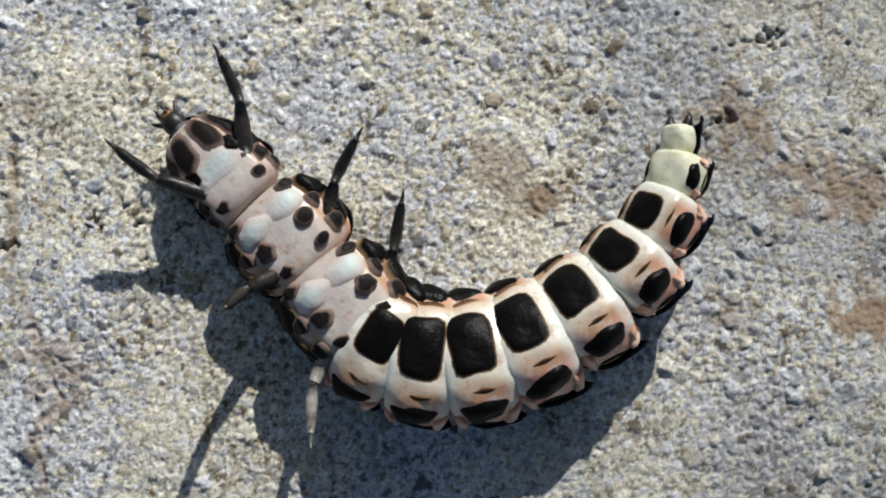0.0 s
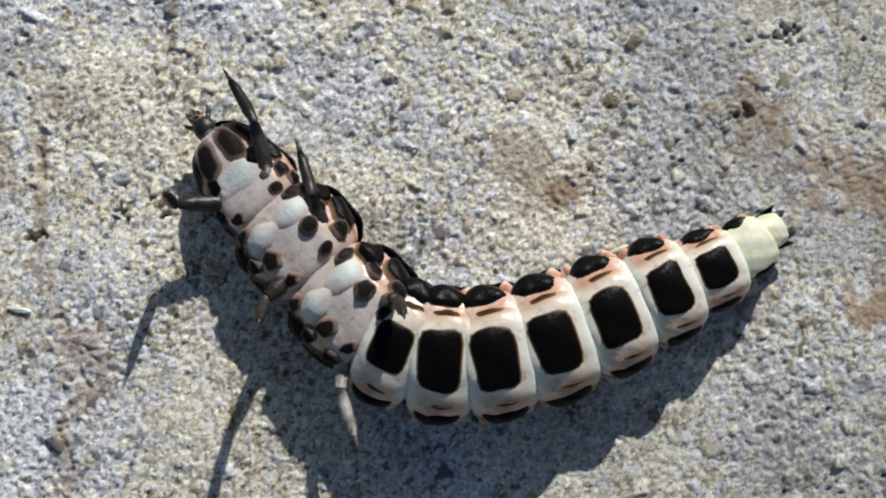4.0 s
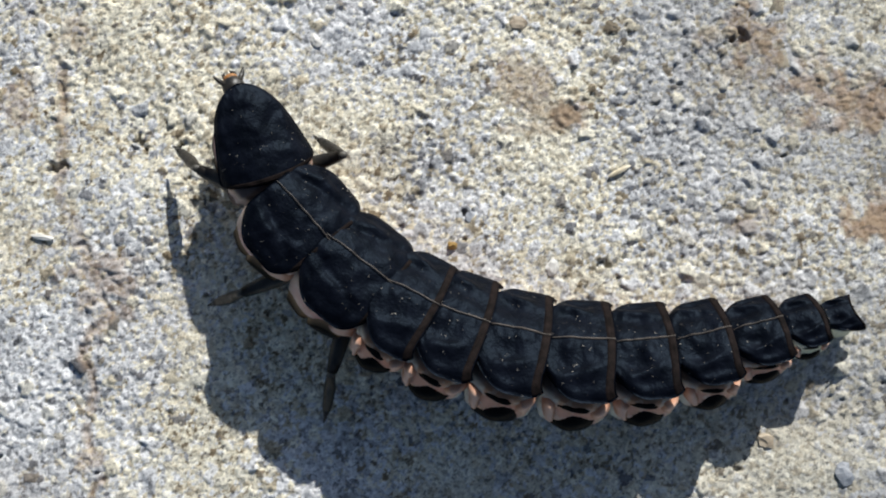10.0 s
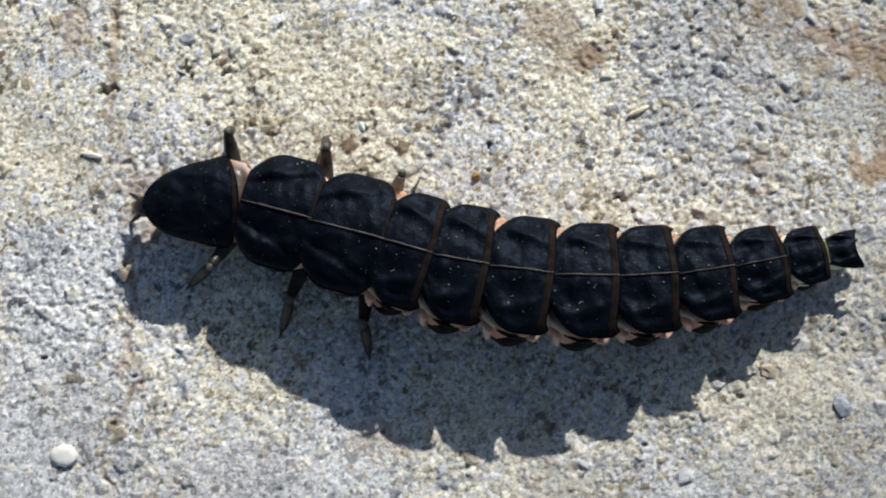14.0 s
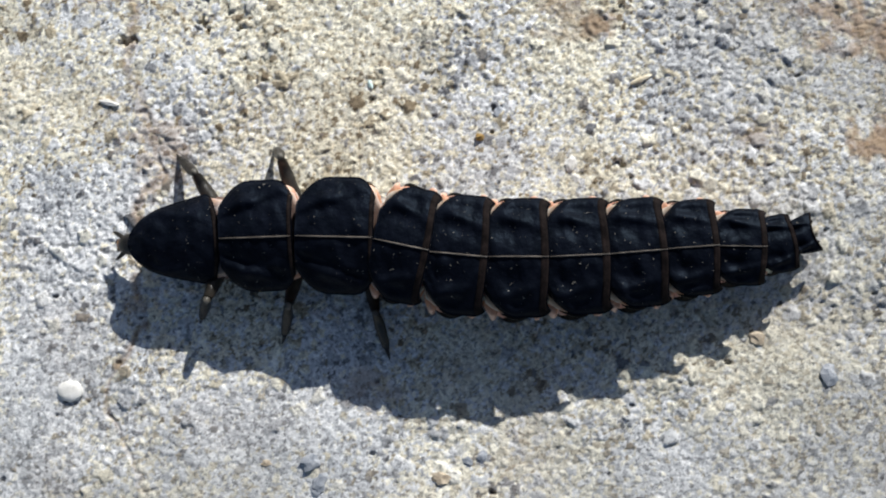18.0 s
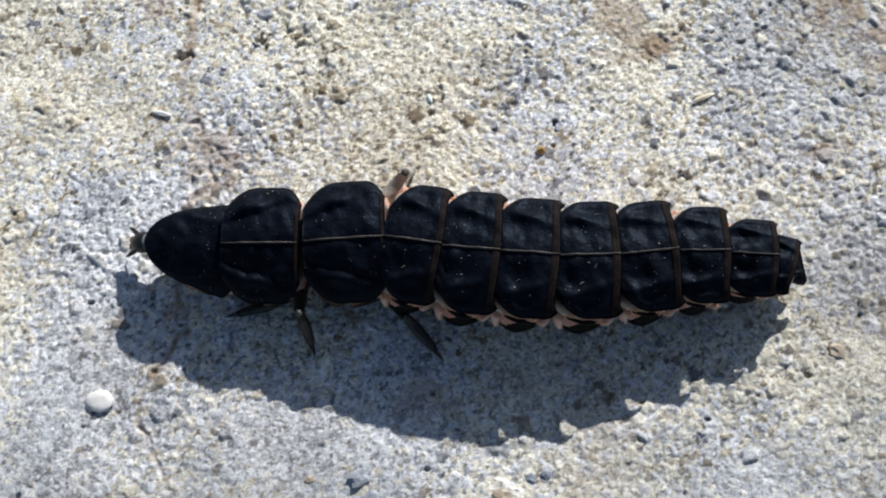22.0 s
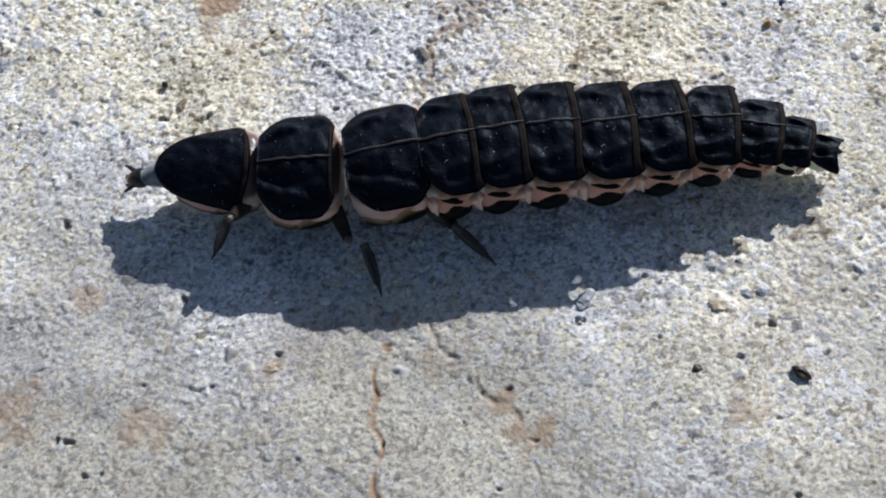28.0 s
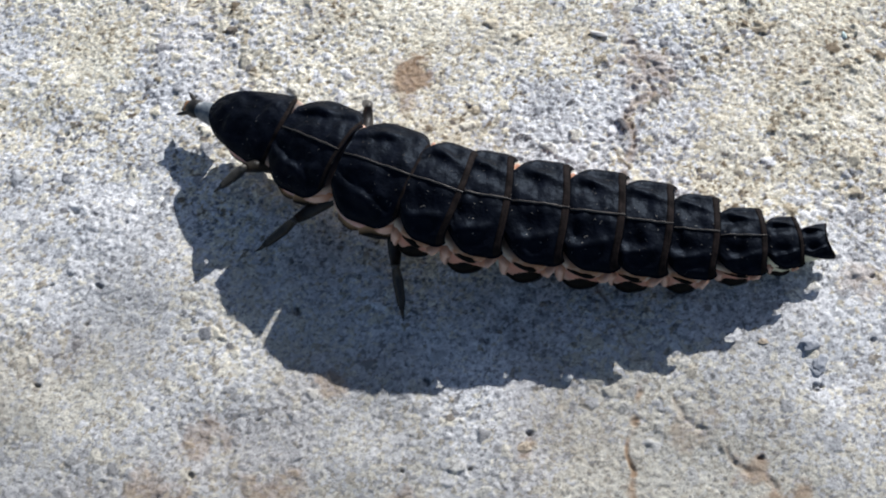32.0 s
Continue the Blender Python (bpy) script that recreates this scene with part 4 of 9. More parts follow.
    walk(SEGMENTS[1], [
        (0, place(-1.718, 1.930, 1.220, 178.7, 0.6, 134.5)), (0.5, place(-1.686, 1.860, 1.220, 178.7, 0.7, 134.7)), (1, place(-1.674, 1.856, 1.220, 178.7, 0.7, 134.0)),
        (1.5, place(-1.685, 1.870, 1.220, 178.8, 0.7, 134.0)), (2, place(-1.646, 1.914, 1.220, 179.0, 0.7, 132.8)), (2.5, place(-1.624, 1.935, 1.220, 179.0, 0.7, 133.1)),
        (3, place(-1.613, 1.909, 1.220, 179.0, 0.7, 133.7)), (3.5, place(-1.716, 1.881, 1.220, 175.5, 0.7, 134.1)), (5.5, place(-1.538, 1.855, 1.430, 131.0, 2.1, 116.6)),
        (6, place(-1.698, 1.598, 1.483, 111.7, 2.3, 118.8)), (6.2, place(-1.570, 1.605, 1.603, 101.3, 1.1, 118.3)), (6.35, place(-1.474, 1.610, 1.693, 85.7, 0.2, 117.9)),
        (6.5, place(-1.378, 1.615, 1.783, 67.7, -0.9, 117.4)), (6.7, place(-1.400, 1.638, 1.863, 46.0, -2.2, 122.3)), (7, place(-1.532, 1.618, 1.984, 30.0, -4.0, 128.9)),
        (7.5, place(-1.586, 1.555, 1.984, 27.0, -4.0, 129.4)), (8, place(-1.725, 1.452, 1.984, 25.0, -4.1, 131.3)), (8.5, place(-1.782, 1.377, 1.984, 24.0, -4.1, 131.8)),
        (9, place(-1.821, 1.301, 1.984, 23.0, -4.1, 131.6)), (9.5, place(-1.812, 1.310, 1.984, 22.0, -4.1, 130.8)), (10, place(-1.814, 1.285, 1.984, 21.0, -4.1, 130.9)),
        (10.5, place(-1.841, 1.245, 1.984, 20.0, -4.1, 132.1)), (11, place(-1.926, 1.124, 1.917, 19.0, -3.0, 138.7)), (11.5, place(-2.034, 0.998, 1.851, 16.5, -1.9, 147.1)),
        (12, place(-2.078, 0.899, 1.785, 14.0, -0.9, 152.7)), (12.5, place(-2.113, 0.727, 1.630, 9.5, 1.1, 159.4)), (13, place(-2.175, 0.620, 1.475, 5.0, 3.0, 163.9)),
        (13.5, place(-2.184, 0.602, 1.471, 2.3, 3.0, 165.3)), (14, place(-2.213, 0.555, 1.467, -0.3, 3.1, 166.9)), (14.5, place(-2.194, 0.523, 1.463, -3.0, 3.2, 168.3)),
        (16.5, place(-2.431, 0.047, 1.446, -9.0, 3.3, -173.8)), (17, place(-2.464, -0.038, 1.442, -9.4, 3.3, -173.1)), (17.5, place(-2.518, -0.030, 1.438, -9.9, 3.3, -176.5)),
        (18, place(-2.577, -0.123, 1.433, -10.3, 3.2, -174.0)), (18.5, place(-2.627, -0.228, 1.429, -10.7, 3.2, -171.6)), (19, place(-2.604, -0.259, 1.425, -11.1, 3.3, -172.5)),
        (19.5, place(-2.628, -0.214, 1.421, -11.6, 3.3, -175.3)), (20, place(-2.636, -0.224, 1.417, -12.0, 3.3, -174.7)), (20.5, place(-2.616, -0.249, 1.413, -12.0, 3.4, -174.4)),
        (21, place(-2.585, -0.273, 1.409, -12.0, 3.4, -172.4)), (21.5, place(-2.565, -0.288, 1.405, -12.0, 3.5, -171.8)), (22, place(-2.619, -0.265, 1.396, -12.0, 1.8, -175.9)),
        (22.5, place(-2.593, -0.427, 1.397, -11.8, 3.5, -169.7)), (23, place(-2.632, -0.650, 1.392, -11.5, 3.4, -163.7)), (23.5, place(-2.651, -0.717, 1.407, -11.2, 2.8, -166.0)),
        (24, place(-2.580, -0.912, 1.402, -11.0, 3.0, -158.3)), (24.5, place(-2.478, -1.095, 1.396, -10.8, 3.2, -149.2)), (25, place(-2.282, -1.248, 1.391, -10.5, 3.4, -140.6)),
        (25.5, place(-2.028, -1.657, 1.391, -10.2, 3.4, -129.3)), (26, place(-1.823, -1.717, 1.391, -10.0, 3.6, -128.2)), (26.5, place(-1.650, -1.767, 1.392, -9.6, 3.8, -129.1)),
        (28.5, place(-2.882, -0.616, 1.408, -8.0, 3.6, -172.8)), (29, place(-2.767, -0.566, 1.402, -8.0, 4.3, -172.1)), (29.5, place(-2.870, -0.539, 1.394, -8.0, 4.5, -169.9)),
        (30, place(-2.814, -0.471, 1.394, -8.0, 4.5, -171.7)), (30.5, place(-2.666, -0.272, 1.395, -9.0, 4.8, -174.5)), (31, place(-2.555, 0.456, 1.805, -10.0, 7.6, 172.6)),
        (31.5, place(-2.324, 0.396, 1.975, -9.0, 8.4, 167.7)), (32, place(-2.414, 0.741, 1.986, -8.0, 6.9, 158.5)),
    ])
    walk(SEGMENTS[2], [
        (0, place(0.000, 0.000, 1.271, -179.3, 1.6, 129.7)), (0.5, place(0.000, 0.000, 1.271, -179.3, 1.6, 130.6)), (1, place(0.000, 0.000, 1.271, -179.3, 1.6, 131.0)),
        (1.5, place(0.000, 0.000, 1.271, -178.7, 1.6, 130.9)), (2, place(0.000, 0.000, 1.271, -178.0, 1.6, 129.7)), (2.5, place(0.000, 0.000, 1.271, -178.0, 1.6, 128.3)),
        (3, place(0.000, 0.000, 1.271, -178.0, 1.6, 127.8)), (3.5, place(0.000, 0.000, 1.271, 177.0, 1.6, 131.8)), (5.5, place(0.000, -0.150, 1.507, 134.0, 1.2, 134.0)),
        (6, place(0.000, -0.300, 1.567, 116.7, 1.1, 134.9)), (6.2, place(0.000, -0.240, 1.633, 106.7, 0.2, 134.3)), (6.35, place(0.000, -0.195, 1.683, 93.3, -0.6, 133.7)),
        (6.5, place(0.000, -0.150, 1.733, 75.3, -1.4, 133.1)), (6.7, place(0.026, -0.059, 1.760, 54.0, -2.7, 135.9)), (7, place(0.013, 0.018, 1.801, 36.0, -5.0, 140.9)),
        (7.5, place(-0.025, -0.034, 1.801, 32.0, -5.0, 141.0)), (8, place(-0.078, -0.112, 1.801, 29.0, -4.8, 142.7)), (8.5, place(-0.131, -0.183, 1.800, 28.0, -4.9, 142.4)),
        (9, place(-0.189, -0.257, 1.800, 27.0, -5.0, 142.0)), (9.5, place(-0.198, -0.266, 1.800, 26.0, -5.0, 141.7)), (10, place(-0.205, -0.277, 1.800, 25.0, -5.0, 142.0)),
        (10.5, place(-0.210, -0.288, 1.800, 24.0, -5.0, 142.5)), (11, place(-0.207, -0.305, 1.778, 23.0, -4.0, 144.8)), (11.5, place(-0.171, -0.290, 1.756, 20.0, -2.9, 148.9)),
        (12, place(-0.143, -0.267, 1.734, 17.0, -1.8, 151.5)), (12.5, place(-0.097, -0.219, 1.652, 12.5, -0.2, 156.2)), (13, place(-0.050, -0.164, 1.572, 8.0, 1.5, 163.1)),
        (13.5, place(-0.034, -0.123, 1.570, 5.3, 1.6, 164.6)), (14, place(-0.018, -0.081, 1.568, 2.7, 1.6, 167.3)), (14.5, place(-0.008, -0.040, 1.567, 0.0, 1.7, 169.1)),
        (16.5, place(0.002, 0.058, 1.560, -7.0, 1.8, 177.9)), (17, place(0.000, 0.058, 1.558, -7.7, 1.8, 179.5)), (17.5, place(-0.001, 0.056, 1.556, -8.4, 1.9, -179.7)),
        (18, place(-0.003, 0.056, 1.555, -9.1, 1.9, -177.1)), (18.5, place(-0.005, 0.056, 1.553, -9.9, 1.9, -174.8)), (19, place(-0.006, 0.057, 1.551, -10.6, 2.0, -174.3)),
        (19.5, place(-0.006, 0.057, 1.550, -11.3, 2.1, -174.3)), (20, place(-0.006, 0.057, 1.548, -12.0, 2.1, -174.3)), (20.5, place(-0.005, 0.040, 1.547, -11.5, 2.2, -173.9)),
        (21, place(-0.003, 0.023, 1.545, -11.0, 2.3, -173.2)), (21.5, place(-0.001, 0.006, 1.544, -10.5, 2.4, -173.1)), (22, place(0.001, -0.011, 1.542, -10.0, 2.5, -172.5)),
        (22.5, place(0.005, -0.027, 1.540, -9.5, 2.5, -169.6)), (23, place(0.011, -0.043, 1.539, -9.0, 2.5, -166.3)), (23.5, place(0.017, -0.059, 1.540, -8.5, 2.8, -164.6)),
        (24, place(0.026, -0.074, 1.541, -8.0, 2.9, -161.0)), (24.5, place(0.032, -0.083, 1.541, -7.5, 3.0, -159.4)), (25, place(0.041, -0.091, 1.542, -7.0, 3.1, -156.5)),
        (25.5, place(0.057, -0.095, 1.542, -6.5, 3.1, -149.3)), (26, place(0.076, -0.095, 1.542, -6.0, 3.1, -141.6)), (26.5, place(0.089, -0.101, 1.541, -5.4, 3.0, -139.1)),
        (28.5, place(0.053, -0.178, 1.606, -3.0, 3.6, -163.8)), (29, place(0.045, -0.180, 1.607, -3.0, 3.7, -166.5)), (29.5, place(0.033, -0.183, 1.608, -3.0, 3.7, -170.1)),
        (30, place(0.035, -0.183, 1.608, -3.0, 3.8, -169.7)), (30.5, place(0.016, -0.142, 1.608, -5.0, 3.9, -174.2)), (31, place(-0.004, -0.100, 2.041, -7.0, 2.8, 177.1)),
        (31.5, place(-0.010, -0.110, 2.173, -6.5, 1.5, 174.4)), (32, place(-0.030, -0.118, 2.172, -6.0, 1.2, 165.7)),
    ])
    walk(SEGMENTS[3], [
        (0, place(1.076, -1.131, 1.303, -174.3, 0.1, 148.9)), (0.5, place(1.076, -1.072, 1.303, -174.7, 0.1, 151.7)), (1, place(1.116, -1.086, 1.303, -174.7, 0.1, 151.9)),
        (1.5, place(1.110, -1.078, 1.303, -173.5, 0.1, 152.4)), (2, place(1.099, -1.112, 1.303, -172.3, 0.1, 150.9)), (2.5, place(1.059, -1.153, 1.303, -172.3, 0.1, 148.6)),
        (3, place(1.045, -1.169, 1.303, -172.3, 0.1, 147.7)), (3.5, place(1.145, -1.046, 1.303, 179.9, 0.1, 153.6)), (5.5, place(1.925, -1.532, 1.527, 143.3, -0.5, 156.7)),
        (6, place(2.060, -1.580, 1.583, 127.6, -0.6, 156.0)), (6.2, place(1.942, -1.542, 1.617, 117.0, -1.1, 153.1)), (6.35, place(1.858, -1.505, 1.642, 104.3, -1.5, 150.8)),
        (6.5, place(1.773, -1.481, 1.667, 85.7, -1.9, 148.4)), (6.7, place(1.651, -1.301, 1.661, 63.3, -2.7, 149.0)), (7, place(1.453, -1.066, 1.652, 41.0, -4.1, 150.1)),
        (7.5, place(1.399, -1.127, 1.652, 36.3, -4.2, 149.6)), (8, place(1.457, -1.226, 1.651, 33.0, -4.0, 151.4)), (8.5, place(1.408, -1.298, 1.651, 31.3, -4.0, 151.0)),
        (9, place(1.341, -1.357, 1.651, 29.7, -4.0, 151.0)), (9.5, place(1.318, -1.373, 1.651, 28.7, -4.0, 150.5)), (10, place(1.326, -1.382, 1.651, 27.7, -4.0, 150.8)),
        (10.5, place(1.315, -1.380, 1.651, 26.7, -4.0, 151.0)), (11, place(1.333, -1.355, 1.651, 25.7, -3.9, 151.7)), (11.5, place(1.447, -1.275, 1.651, 22.8, -3.6, 153.5)),
        (12, place(1.510, -1.221, 1.651, 20.0, -3.3, 154.4)), (12.5, place(1.595, -1.034, 1.609, 15.3, -2.6, 158.1)), (13, place(1.641, -0.780, 1.568, 10.7, -1.9, 161.7)),
        (13.5, place(1.729, -0.696, 1.569, 7.9, -1.7, 164.1)), (14, place(1.772, -0.586, 1.569, 5.1, -1.7, 165.3)), (14.5, place(1.796, -0.488, 1.570, 2.3, -1.7, 166.8)),
        (16.5, place(2.110, -0.248, 1.574, -5.0, -1.3, 170.1)), (17, place(2.124, -0.209, 1.574, -5.7, -1.2, 170.4)), (17.5, place(2.145, -0.173, 1.575, -6.4, -1.2, 170.8)),
        (18, place(2.163, -0.072, 1.576, -7.1, -1.1, 172.8)), (18.5, place(2.143, 0.020, 1.577, -7.9, -1.2, 174.5)), (19, place(2.128, 0.023, 1.578, -8.6, -1.1, 173.8)),
        (19.5, place(2.126, 0.035, 1.579, -9.3, -1.0, 174.0)), (20, place(2.142, 0.027, 1.580, -10.0, -1.0, 173.4)), (20.5, place(2.133, 0.024, 1.581, -9.4, -0.9, 173.8)),
        (21, place(2.111, -0.000, 1.581, -8.8, -0.8, 173.1)), (21.5, place(2.089, 0.009, 1.582, -8.2, -0.8, 174.5)), (22, place(2.095, 0.033, 1.583, -7.7, -0.8, 175.6)),
        (22.5, place(2.075, 0.148, 1.584, -7.4, -0.7, 179.9)), (23, place(2.051, 0.254, 1.585, -7.2, -0.7, -177.0)), (23.5, place(2.050, 0.318, 1.657, -6.9, 3.8, -175.6)),
        (24, place(1.960, 0.452, 1.658, -6.7, 4.2, -169.5)), (24.5, place(1.930, 0.425, 1.658, -6.5, 4.1, -171.4)), (25, place(1.902, 0.425, 1.658, -6.3, 4.0, -172.7)),
        (25.5, place(1.774, 0.584, 1.646, -6.2, 3.2, -168.0)), (26, place(1.648, 0.831, 1.633, -6.0, 2.3, -160.6)), (26.5, place(1.662, 0.901, 1.621, -5.2, 1.5, -158.1)),
        (28.5, place(1.956, 0.325, 1.669, -2.0, -1.9, -158.1)), (29, place(2.030, 0.234, 1.686, -2.0, -0.7, -162.0)), (29.5, place(1.974, 0.063, 1.703, -2.0, 0.5, -165.1)),
        (30, place(1.856, 0.155, 1.695, -2.0, -0.1, -158.3)), (30.5, place(1.827, -0.002, 1.686, -4.3, -0.8, -169.2)), (31, place(1.834, -0.138, 2.020, -6.7, -6.2, -176.7)),
        (31.5, place(1.800, -0.239, 2.104, -6.2, -7.3, 179.6)), (32, place(1.746, -0.530, 2.075, -5.7, -9.7, 169.8)),
    ])
    walk(SEGMENTS[4], [
        (0, place(2.300, -1.589, 1.300, -168.0, 0.0, 173.3)), (0.5, place(2.299, -1.455, 1.300, -169.0, 0.0, 176.3)), (1, place(2.376, -1.485, 1.300, -169.0, 0.0, 175.8)),
        (1.5, place(2.378, -1.464, 1.300, -167.5, 0.0, 176.3)), (2, place(2.371, -1.532, 1.300, -166.0, 0.0, 175.2)), (2.5, place(2.292, -1.608, 1.300, -166.0, 0.0, 173.8)),
        (3, place(2.266, -1.639, 1.300, -166.0, 0.0, 173.0)), (3.5, place(2.389, -1.374, 1.300, -177.0, 0.0, 177.0)), (5.5, place(3.705, -1.938, 1.500, 148.0, -0.9, 175.7)),
        (6, place(3.910, -2.052, 1.550, 134.3, -1.1, 174.0)), (6.2, place(3.684, -2.119, 1.570, 123.0, -1.6, 169.4)), (6.35, place(3.520, -2.158, 1.585, 111.0, -2.0, 165.7)),
        (6.5, place(3.363, -2.200, 1.600, 93.7, -2.4, 161.8)), (6.7, place(3.135, -2.030, 1.581, 72.7, -2.9, 159.7)), (7, place(2.773, -1.797, 1.552, 46.0, -3.6, 156.5)),
        (7.5, place(2.718, -1.829, 1.552, 40.7, -3.6, 158.4)), (8, place(2.853, -1.927, 1.552, 37.0, -3.5, 159.4)), (8.5, place(2.817, -1.996, 1.552, 34.7, -3.5, 159.7)),
        (9, place(2.757, -2.050, 1.552, 32.3, -3.5, 159.3)), (9.5, place(2.746, -2.078, 1.552, 31.3, -3.5, 159.5)), (10, place(2.747, -2.088, 1.552, 30.3, -3.5, 159.3)),
        (10.5, place(2.739, -2.082, 1.552, 29.3, -3.5, 159.4)), (11, place(2.751, -2.039, 1.552, 28.3, -3.5, 159.9)), (11.5, place(2.921, -1.953, 1.552, 25.7, -3.5, 161.4)),
        (12, place(3.022, -1.893, 1.552, 23.0, -3.4, 162.4)), (12.5, place(3.145, -1.642, 1.526, 18.2, -2.8, 164.0)), (13, place(3.237, -1.311, 1.500, 13.3, -2.2, 166.8)),
        (13.5, place(3.361, -1.157, 1.503, 10.4, -2.1, 169.5)), (14, place(3.405, -1.002, 1.505, 7.6, -2.0, 171.2)), (14.5, place(3.446, -0.869, 1.508, 4.7, -2.0, 172.5)),
        (16.5, place(3.911, -0.511, 1.518, -3.0, -1.7, 179.2)), (17, place(3.912, -0.460, 1.520, -3.7, -1.6, 179.4)), (17.5, place(3.906, -0.405, 1.523, -4.4, -1.6, 179.9)),
        (18, place(3.915, -0.289, 1.525, -5.1, -1.6, 179.2)), (18.5, place(3.801, -0.168, 1.528, -5.9, -1.6, 178.9)), (19, place(3.801, -0.198, 1.530, -6.6, -1.6, 177.6)),
        (19.5, place(3.813, -0.178, 1.533, -7.3, -1.5, 177.7)), (20, place(3.833, -0.205, 1.535, -8.0, -1.4, 177.0)), (20.5, place(3.830, -0.198, 1.538, -7.3, -1.4, 177.3)),
        (21, place(3.833, -0.238, 1.540, -6.7, -1.3, 177.5)), (21.5, place(3.762, -0.165, 1.543, -6.0, -1.3, 179.3)), (22, place(3.766, -0.125, 1.545, -5.3, -1.2, 179.4)),
        (22.5, place(3.740, 0.112, 1.548, -5.3, -1.2, -178.0)), (23, place(3.611, 0.278, 1.550, -5.3, -1.2, -176.9)), (23.5, place(3.499, 0.369, 1.755, -5.3, 3.8, -175.6)),
        (24, place(3.331, 0.641, 1.755, -5.3, 3.7, -171.2)), (24.5, place(3.321, 0.590, 1.755, -5.5, 3.7, -172.1)), (25, place(3.311, 0.559, 1.755, -5.7, 3.7, -173.3)),
        (25.5, place(3.174, 0.832, 1.720, -5.8, 2.8, -169.4)), (26, place(3.048, 1.205, 1.685, -6.0, 2.0, -166.5)), (26.5, place(3.087, 1.322, 1.651, -5.0, 1.2, -165.6)),
        (28.5, place(3.322, 0.884, 1.600, -1.0, -2.3, -157.5)), (29, place(3.423, 0.686, 1.650, -1.0, -1.2, -161.8)), (29.5, place(3.294, 0.499, 1.700, -1.0, 0.0, -159.6)),
        (30, place(3.091, 0.676, 1.675, -1.0, -0.7, -158.1)), (30.5, place(3.153, 0.344, 1.650, -3.7, -1.3, -163.3)), (31, place(3.186, 0.070, 1.856, -6.3, -6.1, -167.6)),
        (31.5, place(3.266, -0.133, 1.908, -5.8, -6.7, -173.1)), (32, place(3.185, -0.623, 1.815, -5.3, -9.1, -179.0)),
    ])
